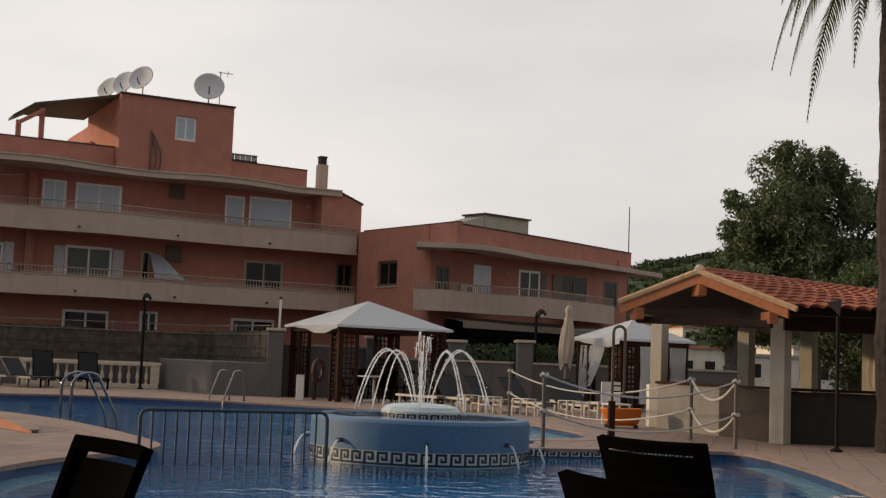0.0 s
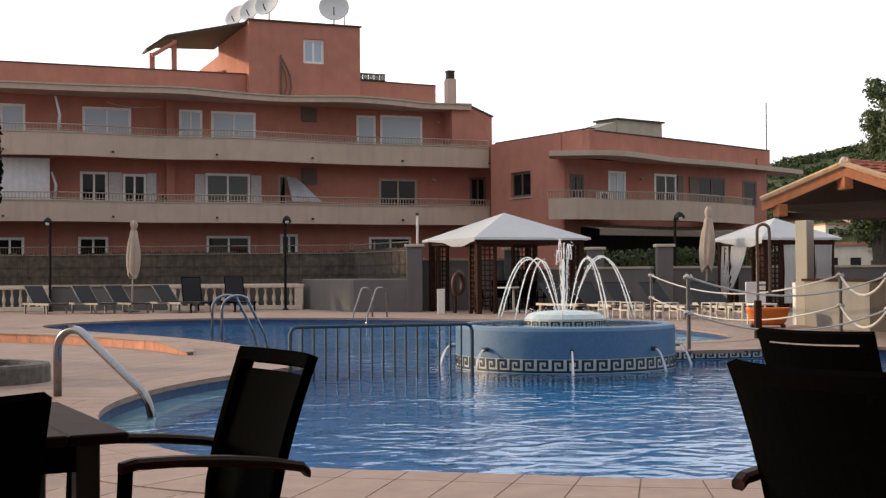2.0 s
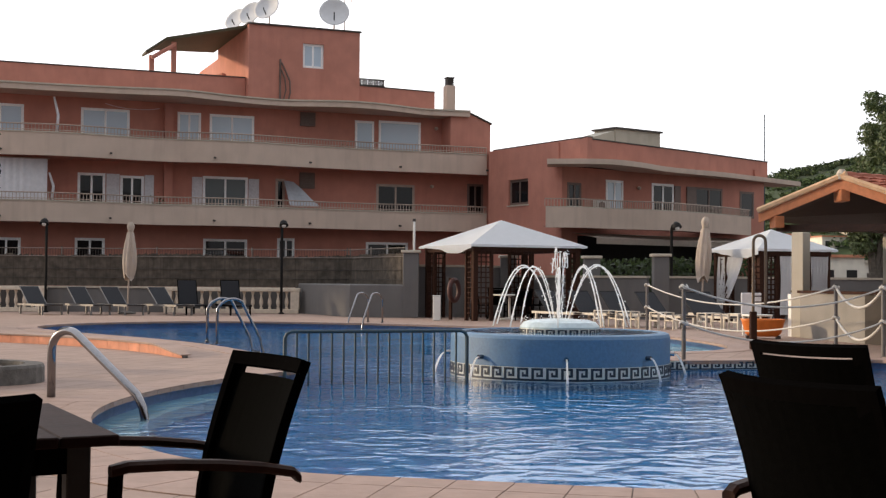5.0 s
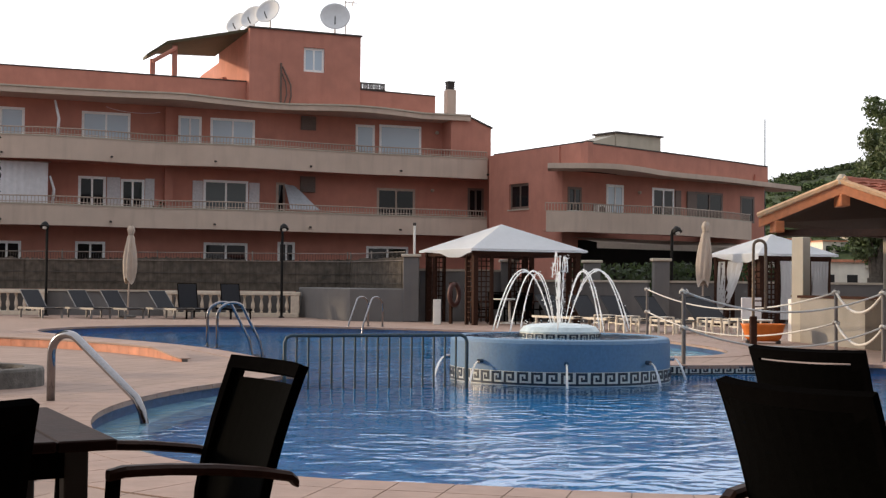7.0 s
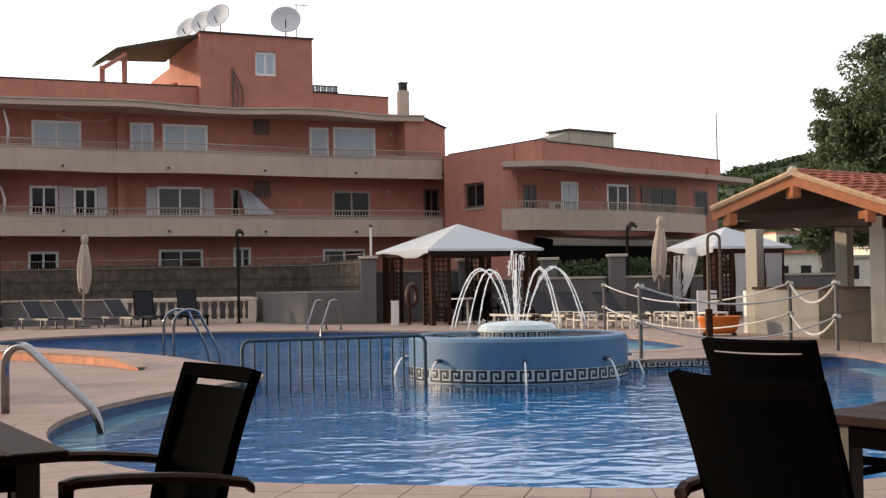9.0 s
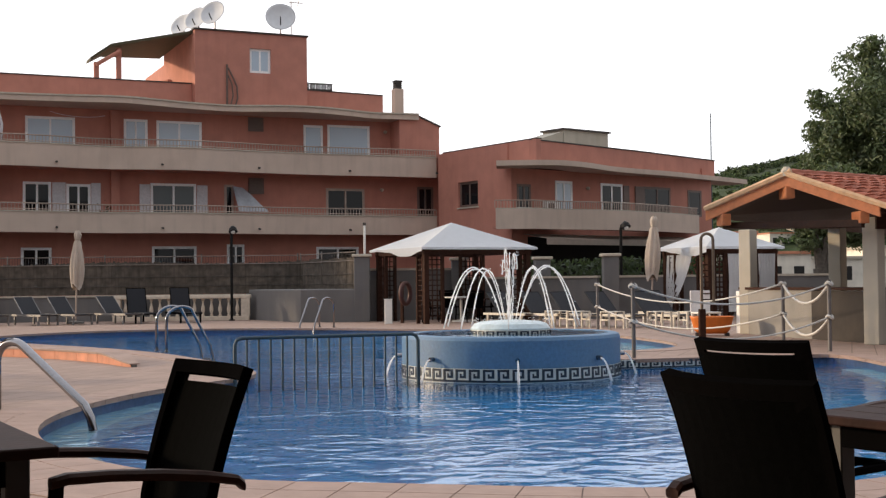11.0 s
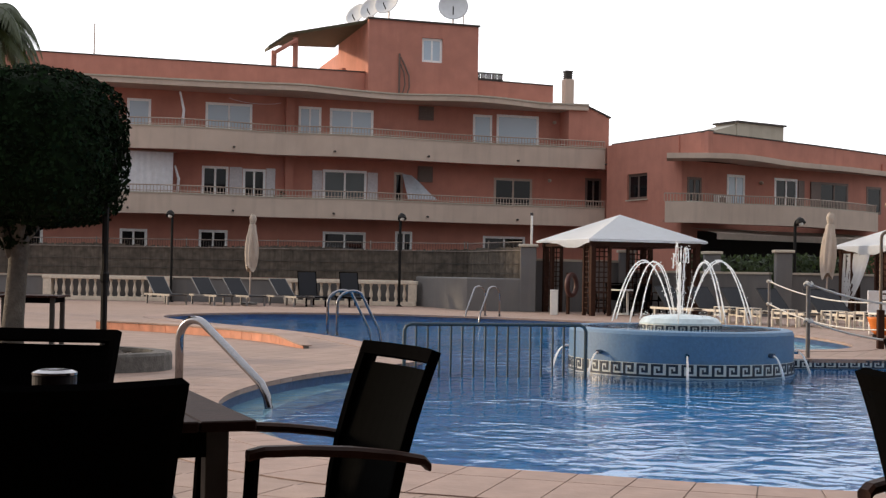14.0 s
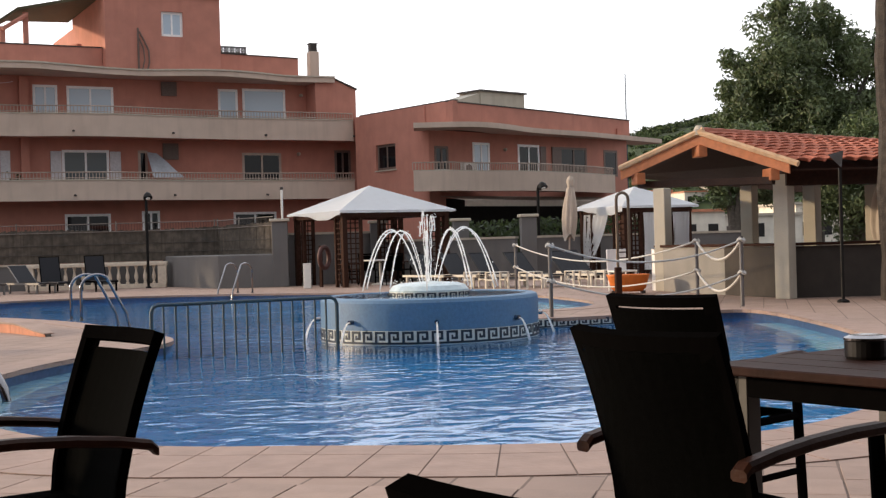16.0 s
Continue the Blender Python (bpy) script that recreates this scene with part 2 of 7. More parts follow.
def deck_material():
    """Clay deck tiles laid as squares with dark joints."""
    m = mat("clay_tile_deck", (0.322, 0.224, 0.180), 0.75, grain=2.5, vary=0.10, stain=0.3, stain_color=(0.40, 0.26, 0.19), bump=0.15, fine=40)
    nt = m.node_tree
    b = nt.nodes["Principled BSDF"]
    old = b.inputs["Base Color"].links[0].from_socket
    co = nt.nodes.new("ShaderNodeTexCoord")
    mp = nt.nodes.new("ShaderNodeMapping")
    mp.inputs["Rotation"].default_value = (0, 0, radians(20))
    br = nt.nodes.new("ShaderNodeTexBrick")
    br.offset = 0.0
    br.inputs["Scale"].default_value = 1.0
    br.inputs["Brick Width"].default_value = 0.36
    br.inputs["Row Height"].default_value = 0.36
    br.inputs["Mortar Size"].default_value = 0.008
    br.inputs["Color1"].default_value, br.inputs["Color2"].default_value = (1, 1, 1, 1), (0.86, 0.86, 0.86, 1)
    br.inputs["Mortar"].default_value = (0.45, 0.42, 0.4, 1)
    mx = nt.nodes.new("ShaderNodeMixRGB")
    mx.blend_type = "MULTIPLY"
    mx.inputs["Fac"].default_value = 1.0
    nt.links.new(co.outputs["Object"], mp.inputs["Vector"])
    nt.links.new(mp.outputs["Vector"], br.inputs["Vector"])
    nt.links.new(old, mx.inputs["Color1"])
    nt.links.new(br.outputs["Color"], mx.inputs["Color2"])
    nt.links.new(mx.outputs["Color"], b.inputs["Base Color"])
    return m


def mosaic_material(name, c1, c2, joint, size):
    """Small square glass mosaic."""
    m = bpy.data.materials.new(name)
    m.use_nodes = True
    nt = m.node_tree
    b = nt.nodes["Principled BSDF"]
    b.inputs["Roughness"].default_value = 0.3
    co = nt.nodes.new("ShaderNodeTexCoord")
    br = nt.nodes.new("ShaderNodeTexBrick")
    br.offset = 0.0
    br.inputs["Scale"].default_value = 1.0
    br.inputs["Brick Width"].default_value = br.inputs["Row Height"].default_value = size
    br.inputs["Mortar Size"].default_value = size * 0.06
    br.inputs["Color1"].default_value, br.inputs["Color2"].default_value = (*c1, 1), (*c2, 1)
    br.inputs["Mortar"].default_value = (*joint, 1)
    nt.links.new(co.outputs["Object"], br.inputs["Vector"])
    nt.links.new(br.outputs["Color"], b.inputs["Base Color"])
    return m


def let_through(m, share, color):
    """Cloth or leaf that lets part of the light through."""
    nt = m.node_tree
    b, out = nt.nodes["Principled BSDF"], nt.nodes["Material Output"]
    tr, mx = nt.nodes.new("ShaderNodeBsdfTranslucent"), nt.nodes.new("ShaderNodeMixShader")
    tr.inputs["Color"].default_value = (*color, 1)
    mx.inputs["Fac"].default_value = share
    nt.links.new(b.outputs["BSDF"], mx.inputs[1])
    nt.links.new(tr.outputs["BSDF"], mx.inputs[2])
    nt.links.new(mx.outputs["Shader"], out.inputs["Surface"])


let_through(CANVAS, 0.6, (0.90, 0.92, 0.94))
let_through(UMBRELLA, 0.3, (0.7, 0.6, 0.5))


def leaf_by_leaf(m, low, high):
    """Each leaf a little lighter or darker than the next."""
    nt = m.node_tree
    b = nt.nodes["Principled BSDF"]
    old = b.inputs["Base Color"].links[0].from_socket
    geo, mr, hs = nt.nodes.new("ShaderNodeNewGeometry"), nt.nodes.new("ShaderNodeMapRange"), nt.nodes.new("ShaderNodeHueSaturation")
    mr.inputs["To Min"].default_value, mr.inputs["To Max"].default_value = low, high
    nt.links.new(geo.outputs["Random Per Island"], mr.inputs["Value"])
    nt.links.new(mr.outputs["Result"], hs.inputs["Value"])
    nt.links.new(old, hs.inputs["Color"])
    nt.links.new(hs.outputs["Color"], b.inputs["Base Color"])


for leaf in (LEAF, LEAFDARK, HEDGE, HILLGREEN):
    leaf_by_leaf(leaf, 0.4, 1.7)
for leaf in (LEAF, LEAFPALM, HEDGE):
    let_through(leaf, 0.2, (0.16, 0.22, 0.07))

DECK = deck_material()
POOLBLUE = mosaic_material("blue_pool_mosaic", (0.022, 0.275, 0.58), (0.035, 0.32, 0.64), (0.09, 0.34, 0.60), 0.05)
FOUNTBLUE = mat("pale_blue_mosaic", (0.082, 0.175, 0.300), 0.5, grain=25, vary=0.10, stain=0.2, stain_color=(0.14, 0.25, 0.34), bump=0.2, fine=60)
LIMESCALE = mat("wet_pale_mosaic", (0.52, 0.62, 0.66), 0.3, grain=12, vary=0.15, stain=0.3, bump=0.2)
BANDWHITE = mat("cream_band_tile", (0.60, 0.62, 0.58), 0.35, grain=20, vary=0.06)
BANDDARK = mat("navy_key_tile", (0.018, 0.028, 0.045), 0.35, grain=20, vary=0.1)


def water_material():
    m = bpy.data.materials.new("pool_water")
    m.use_nodes = True
    nt = m.node_tree
    b = nt.nodes["Principled BSDF"]
    b.inputs["Base Color"].default_value = (0.48, 0.82, 1.0, 1)
    b.inputs["Roughness"].default_value = 0.04
    b.inputs["IOR"].default_value = 1.33
    b.inputs["Transmission Weight"].default_value = 1.0
    b.inputs["Specular Tint"].default_value = (0.80, 0.90, 1.0, 1)
    co = nt.nodes.new("ShaderNodeTexCoord")
    mp = nt.nodes.new("ShaderNodeMapping")
    mp.inputs["Scale"].default_value = (1.0, 1.15, 1.0)
    n1, n2, n3 = (nt.nodes.new("ShaderNodeTexNoise") for _ in range(3))
    n1.inputs["Scale"].default_value, n1.inputs["Detail"].default_value = 2.6, 1
    n2.inputs["Scale"].default_value, n2.inputs["Detail"].default_value = 7.5, 2
    n3.inputs["Scale"].default_value, n3.inputs["Detail"].default_value = 0.32, 2
    n1.inputs["Distortion"].default_value = 0.8
    ad = nt.nodes.new("ShaderNodeMath")
    ad.operation = "MULTIPLY_ADD"
    ad.inputs[1].default_value = 0.20
    # calm and ruffled patches
    patch = nt.nodes.new("ShaderNodeMapRange")
    patch.inputs["From Min"].default_value, patch.inputs["From Max"].default_value = 0.38, 0.62
    patch.inputs["To Min"].default_value, patch.inputs["To Max"].default_value = 0.30, 1.0
    bp = nt.nodes.new("ShaderNodeBump")
    bp.inputs["Distance"].default_value = 0.036
    nt.links.new(co.outputs["Object"], mp.inputs["Vector"])
    for n in (n1, n2, n3):
        nt.links.new(mp.outputs["Vector"], n.inputs["Vector"])
    nt.links.new(n2.outputs["Fac"], ad.inputs[0])
    nt.links.new(n1.outputs["Fac"], ad.inputs[2])
    nt.links.new(n3.outputs["Fac"], patch.inputs["Value"])
    nt.links.new(patch.outputs["Result"], bp.inputs["Strength"])
    nt.links.new(ad.outputs["Value"], bp.inputs["Height"])
    nt.links.new(bp.outputs["Normal"], b.inputs["Normal"])
    return m


WATER = water_material()
SPRAY = mat("white_falling_water", (0.93, 0.95, 0.97), 0.1, grain=30, vary=0.05, bump=0.3)

let_through(SPRAY, 0.75, (1.0, 1.0, 1.0))


# ---- mesh helpers ----
def part(name, bm, material, parent=None, label="", smooth=False):
    me = bpy.data.meshes.new(name)
    bm.normal_update()
    bm.to_mesh(me)
    bm.free()
    if smooth:
        for p in me.polygons:
            p.use_smooth = True
    me.materials.append(material)
    ob = new(name, me)
    if parent is not None:
        ob.parent = parent
    if label:
        ob["label"] = label
    return ob


def empty(name, m, label, category, group="", kind=""):
    ob = new(name)
    ob.matrix_basis = m
    return tagged(ob, label, category, group, kind)


def add_box(bm, x0, y0, z0, x1, y1, z1, bevel=0.0):
    if bevel:
        t = bmesh.new()
        add_box(t, x0, y0, z0, x1, y1, z1)
        bmesh.ops.bevel(t, geom=t.edges[:], offset=bevel, segments=1, affect="EDGES")
        merge(bm, t)
        return bm
    vs = [bm.verts.new((x, y, z)) for z in (z0, z1) for y in (y0, y1) for x in (x0, x1)]
    for f in ((0, 2, 3, 1), (4, 5, 7, 6), (0, 1, 5, 4), (2, 6, 7, 3), (0, 4, 6, 2), (1, 3, 7, 5)):
        bm.faces.new([vs[i] for i in f])
    return bm


def merge(bm, other, m=None):
    """Adds a copy of another bmesh, moved by m, and frees it."""
    if m is not None:
        bmesh.ops.transform(other, matrix=m, verts=other.verts)
    table = {v: bm.verts.new(v.co) for v in other.verts}
    for f in other.faces:
        bm.faces.new([table[v] for v in f.verts])
    other.free()
    return bm


def box(x0, y0, z0, x1, y1, z1, bevel=0.0):
    return add_box(bmesh.new(), x0, y0, z0, x1, y1, z1, bevel)


def tube(bm, pts, radius, sides=8, closed=False):
    """A round bar along points; radius may be a list."""
    pts = [Vector(p) for p in pts]
    rad = radius if isinstance(radius, (list, tuple)) else [radius] * len(pts)
    rings = []
    side = None
    n = len(pts)
    for i, p in enumerate(pts):
        a = pts[(i - 1) % n] if closed or i else p
        c = pts[(i + 1) % n] if closed or i < n - 1 else p
        t = (c - a).normalized()
        if side is None:
            side = t.orthogonal().normalized()
        side = (side - t * side.dot(t)).normalized()
        up = t.cross(side)
        rings.append([bm.verts.new(p + (side * math.cos(k) + up * math.sin(k)) * rad[i]) for k in (2 * math.pi * j / sides for j in range(sides))])
    pairs = list(zip(rings, rings[1:])) + ([(rings[-1], rings[0])] if closed else [])
    for a, b in pairs:
        for j in range(sides):
            bm.faces.new((a[j], a[(j + 1) % sides], b[(j + 1) % sides], b[j]))
    if not closed:
        bm.faces.new(rings[0][::-1])
        bm.faces.new(rings[-1])
    return bm


def lathe(bm, profile, sides=20, centre=(0, 0, 0)):
    """Turns (radius, z) pairs round the z axis."""
    rings = []
    for r, z in profile:
        rings.append([bm.verts.new((centre[0] + r * math.cos(k), centre[1] + r * math.sin(k), centre[2] + z)) for k in (2 * math.pi * j / sides for j in range(sides))])
    for a, b in zip(rings, rings[1:]):
        for j in range(sides):
            bm.faces.new((a[j], a[(j + 1) % sides], b[(j + 1) % sides], b[j]))
    bm.faces.new(rings[0][::-1])
    bm.faces.new(rings[-1])
    return bm


def ribbon(bm, plan, thick, z0, z1):
    """A standing slab along a plan line, with its thickness behind the line (to the left of its run)."""
    n = len(plan)
    cols = []
    for i, p in enumerate(plan):
        a, c = Vector(plan[max(0, i - 1)]), Vector(plan[min(n - 1, i + 1)])
        t = (c - a).normalized()
        q = Vector(p) + Vector((-t.y, t.x)) * thick
        cols.append([bm.verts.new((x, y, z)) for x, y in (p, q) for z in (z0, z1)])
    for a, b in zip(cols, cols[1:]):
        for i, j in ((0, 1), (1, 3), (3, 2), (2, 0)):
            bm.faces.new((a[i], b[i], b[j], a[j]))
    bm.faces.new([cols[0][k] for k in (0, 1, 3, 2)])
    bm.faces.new([cols[-1][k] for k in (0, 2, 3, 1)])
    return bm


def smooth_line(pts, closed=True, rounds=3):
    pts = [Vector(p) for p in pts]
    for _ in range(rounds):
        out = []
        n = len(pts)
        for i in range(n if closed else n - 1):
            a, b = pts[i], pts[(i + 1) % n]
            out += [a * 0.75 + b * 0.25, a * 0.25 + b * 0.75]
        pts = out if closed else [pts[0]] + out + [pts[-1]]
    return pts


def wall_with_holes(bm, u0, u1, z0, z1, thick, holes):
    """A wall in the local x-z plane, front at y = 0 and back at y = thick, with rectangular openings (u0, u1, z0, z1)."""
    us = sorted({u0, u1, *(h[0] for h in holes), *(h[1] for h in holes)})
    zs = sorted({z0, z1, *(h[2] for h in holes), *(h[3] for h in holes)})

    def solid(i, j):
        if not (0 <= i < len(us) - 1 and 0 <= j < len(zs) - 1):
            return False
        u, z = (us[i] + us[i + 1]) / 2, (zs[j] + zs[j + 1]) / 2
        return not any(h[0] < u < h[1] and h[2] < z < h[3] for h in holes)

    grid = {}

    def v(i, j, k):
        if (i, j, k) not in grid:
            grid[i, j, k] = bm.verts.new((us[i], thick * k, zs[j]))
        return grid[i, j, k]

    for i in range(len(us) - 1):
        for j in range(len(zs) - 1):
            if not solid(i, j):
                continue
            bm.faces.new((v(i, j, 0), v(i + 1, j, 0), v(i + 1, j + 1, 0), v(i, j + 1, 0)))
            bm.faces.new((v(i, j, 1), v(i, j + 1, 1), v(i + 1, j + 1, 1), v(i + 1, j, 1)))
            for di, dj, e in ((-1, 0, ((0, 0), (0, 1))), (1, 0, ((1, 1), (1, 0))), (0, -1, ((1, 0), (0, 0))), (0, 1, ((0, 1), (1, 1)))):
                if not solid(i + di, j + dj):
                    (a, b), (c, d) = e
                    bm.faces.new((v(i + a, j + b, 0), v(i + c, j + d, 0), v(i + c, j + d, 1), v(i + a, j + b, 1)))
    return bm


# ---- ground, pool ----
POOL = smooth_line([(0, 7.3), (1.1, 7.0), (2.1, 6.95), (2.8, 7.15), (3.4, 7.65), (4.4, 8.7), (5.2, 10.3), (5.85, 12.3), (6.25, 14), (6.6, 16.2), (6.78, 18.2), (6.7, 19.0),
                    (6.3, 19.15), (4.5, 18.7), (2.9, 18.3), (2.7, 19.8), (3.2, 20.7), (4.5, 21.0), (5.2, 22.5), (5.1, 25), (4.4, 28), (3, 30.2), (0.5, 32), (-2, 33.3),
                    (-5, 34.2), (-7.5, 33.6), (-9.3, 31.5), (-9.5, 29), (-7.5, 26.3), (-5.4, 24), (-4, 22), (-2.8, 19.5), (-1.9, 17.3), (-1.75, 16.2),
                    (-2.2, 15.2), (-2.75, 14), (-3.06, 12.4), (-3.04, 10.9), (-2.62, 9.5), (-1.85, 8.25), (-0.95, 7.5)], rounds=2)
WATER_Z = -0.13


def inset(loop, d):
    n = len(loop)
    out = []
    for i in range(n):
        t = (loop[(i + 1) % n] - loop[i - 1]).normalized()
        out.append(loop[i] + Vector((-t.y, t.x)) * d)
    return out


def loop_edges(bm, loop, z):
    vs = [bm.verts.new((p.x, p.y, z)) for p in loop]
    return vs, [bm.edges.new((vs[i], vs[(i + 1) % len(vs)])) for i in range(len(vs))]


COPE = [0.42 + 0.5 * max(0.0, min(1.0, (13.0 - p.y) / 3.0)) for p in POOL]


def coping_line(extra=0.0):
    n = len(POOL)
    out = []
    for i in range(n):
        t = (POOL[(i + 1) % n] - POOL[i - 1]).normalized()
        out.append(POOL[i] - Vector((-t.y, t.x)) * (COPE[i] + extra))
    return out


bm = bmesh.new()
_, e1 = loop_edges(bm, [Vector(p) for p in ((-900, -300), (900, -300), (900, 2500), (-900, 2500))], 0)
_, e2 = loop_edges(bm, coping_line(), 0)
bmesh.ops.triangle_fill(bm, edges=e1 + e2, use_beauty=True, normal=(0, 0, 1))
ground = tagged(part("ground", bm, DECK), "pinkish clay tile pool deck with thin joints", "ground", kind="structure")

# unseen street ground between boundary wall and houses, added to dim bounced light
bm = bmesh.new()
bm.faces.new([bm.verts.new(p) for p in ((-300, 43.4, 0.006), (300, 43.4, 0.006), (300, 235, 0.006), (-300, 235, 0.006))])
tagged(part("road", bm, UNSEENGROUND), "unseen dark street ground added to cut bounce light on balconies", "road", kind="structure")

# pool shell: upright sides and a floor
bm = bmesh.new()
top, _ = loop_edges(bm, POOL, -0.02)
low, _ = loop_edges(bm, POOL, -1.25)
n = len(top)
for i in range(n):
    j = (i + 1) % n
    bm.faces.new((top[i], low[i], low[j], top[j]))
bmesh.ops.triangle_fill(bm, edges=[bm.edges.get((low[i], low[(i + 1) % n])) for i in range(n)], use_beauty=True, normal=(0, 0, 1))
pool = tagged(part("pool_basin", bm, POOLBLUE), "blue mosaic tiled swimming pool basin", "pool", kind="structure")

# a light step that runs along the left lobe under water
step_line = [p for p in inset(POOL, 0.0) if p.x < -0.6 and 7.4 < p.y < 15.5]
step_line.sort(key=lambda p: -p.y)
bm = bmesh.new()
ribbon(bm, [(p.x, p.y) for p in step_line], 0.42, -1.2, -0.23)
tagged(part("pool_step", bm, LIMESCALE), "pale blue submerged pool step", "step", kind="structure")

bm = bmesh.new()
ringline = inset(POOL, 0.008)
wa = [bm.verts.new((p.x, p.y, -0.046)) for p in ringline]
wb = [bm.verts.new((p.x, p.y, -0.26)) for p in ringline]
for i in range(len(wa)):
    j = (i + 1) % len(wa)
    bm.faces.new((wa[i], wb[i], wb[j], wa[j]))
bmesh.ops.solidify(bm, geom=bm.faces[:], thickness=0.004)
tagged(part("waterline_band", bm, mat("blue_waterline_tile", (0.13, 0.21, 0.40), 0.3, grain=18, vary=0.2, stain=0.3)), "blue waterline tile band", "tile band", kind="structure")
bm = bmesh.new()
vs, e = loop_edges(bm, inset(POOL, 0.002), WATER_Z)
bmesh.ops.triangle_fill(bm, edges=e, use_beauty=True, normal=(0, 0, 1))
water = tagged(part("water", bm, WATER), "rippled clear blue pool water", "water", kind="structure")
water.visible_shadow = False

# pale shelves added along the basin's far right; they paint sky reflection and shallows
def shelf(keep, width, z):
    a, b = inset(POOL, 0.012), inset(POOL, width)
    bm = bmesh.new()
    for i in range(len(POOL)):
        j = (i + 1) % len(POOL)
        if keep(POOL[i]) and keep(POOL[j]):
            bm.faces.new([bm.verts.new((p.x, p.y, z)) for p in (a[i], a[j], b[j], b[i])])
            bm.faces.new([bm.verts.new((p.x, p.y, h)) for p, h in ((b[i], z), (b[j], z), (b[j], -1.24), (b[i], -1.24))])
    return bm


SHEENBLUE = mosaic_material("pale_sheen_mosaic", (0.34, 0.62, 0.72), (0.40, 0.68, 0.76), (0.45, 0.66, 0.72), 0.05)
tagged(part("pool_sheen_shelf", shelf(lambda p: p.x > 2.6 and 19.6 < p.y < 27.5, 1.2, -0.2), SHEENBLUE), "pale underwater shelf painted for sky reflection and shallows", "shelf", kind="structure")
tagged(part("pool_sheen_shelf", shelf(lambda p: p.x > 5.0 and 9.5 < p.y < 18.0, 0.38, -0.26), SHEENBLUE), "pale underwater shelf painted for sky reflection and shallows", "shelf", kind="structure")

# coping stones round the edge, each a tile of its own
coping = empty("pool_coping", pose(0, 0, 0), "reddish clay coping tiles round the pool edge", "coping", kind="structure")
COPE_IN, COPE_OUT = inset(POOL, 0.035), coping_line(0.005)


def along(loop, step):
    """Splits a closed line into pieces of about that length: fractional indices."""
    n, acc, marks = len(loop), 0.0, [0.0]
    for i in range(n):
        seg = (loop[(i + 1) % n] - loop[i]).length
        while acc + seg >= step:
            f = (step - acc) / seg
            marks.append(i + f + 0.0)
            acc -= step
        acc += seg
    return marks


def at_index(loop, f):
    i = int(f) % len(loop)
    return loop[i].lerp(loop[(i + 1) % len(loop)], f - int(f))


bm = bmesh.new()
for i in range(len(POOL)):
    j = (i + 1) % len(POOL)
    bm.faces.new([bm.verts.new((p.x, p.y, 0.002)) for p in (COPE_IN[i], COPE_OUT[i], COPE_OUT[j], COPE_IN[j])])
bmesh.ops.remove_doubles(bm, verts=bm.verts, dist=0.0001)
bmesh.ops.solidify(bm, geom=bm.faces[:], thickness=0.006)
part("coping_bed", bm, mat("grey_brown_grout", (0.19, 0.14, 0.115), 0.95, grain=25, vary=0.2), coping, "grout bed under the coping")
marks = along(POOL, 0.33)
if len(POOL) - marks[-1] < 0.6:
    marks.pop()


def coping_piece(a, b, q0, q1):
    """One tile of the rim between two marks, from q0 to q1 of its width."""
    g = (b - a) * 0.012
    bm = bmesh.new()
    lines = [[at_index(COPE_IN, f % len(POOL)).lerp(at_index(COPE_OUT, f % len(POOL)), q) for f in (a + g, (a + b) / 2, b - g)] for q in (q0, q1)]
    up = [[bm.verts.new((p.x, p.y, 0.007)) for p in L] for L in lines]
    dn = [[bm.verts.new((p.x, p.y, -0.045)) for p in L] for L in lines]
    for k in range(2):
        bm.faces.new((up[0][k], up[1][k], up[1][k + 1], up[0][k + 1]))
        bm.faces.new((dn[0][k + 1], dn[0][k], up[0][k], up[0][k + 1]))
        bm.faces.new((up[1][k + 1], up[1][k], dn[1][k], dn[1][k + 1]))
        bm.faces.new((dn[0][k], dn[0][k + 1], dn[1][k + 1], dn[1][k]))
    for k in (0, 2):
        bm.faces.new((up[0][k], dn[0][k], dn[1][k], up[1][k]))
    part("coping_tile", bm, COPING, coping)


# a narrow edge tile, and behind it on the near side a long one
for a, b in zip(marks, marks[1:] + [marks[0] + len(POOL)]):
    wide = COPE[int(a) % len(POOL)]
    if wide > 0.6:
        coping_piece(a, b, 0.0, 0.29 / wide)
        coping_piece(a, b, 0.298 / wide, 1.0)
    else:
        coping_piece(a, b, 0.0, 1.0)


# ---- meander band: key pattern as raised tiles on a wall ----
def key_band(bm, place, length, unit, z0, height):
    """Adds the strokes of a running key pattern; place(s, out) gives the plan point at s along the band."""
    h = height
    s = 0.0
    w = h * 0.17
    while s + unit <= length + 1e-6:
        bars = ((0.0, 0.18, 0.0, 0.82), (0.0, 0.79, 0.82, 1.0), (0.61, 0.79, 0.32, 0.82), (0.34, 0.61, 0.32, 0.50), (0.34, 0.46, 0.50, 0.66), (0.18, 1.0, 0.0, 0.17))
        for a, b, c, d in bars:
            pts = []
            for q in (a, b):
                for r in (0.0, 0.006):
                    p = place(s + q * unit, r)
                    for zz in (c, d):
                        pts.append(bm.verts.new((p[0], p[1], z0 + zz * h)))
            for f in ((0, 1, 5, 4), (2, 6, 7, 3), (1, 3, 7, 5), (0, 4, 6, 2), (0, 2, 3, 1), (4, 5, 7, 6)):
                bm.faces.new([pts[i] for i in f])
        s += unit
    return bm


def round_place(radius, cx, cy):
    return lambda s, out: (cx + (radius + out) * math.cos(s / radius), cy + (radius + out) * math.sin(s / radius))


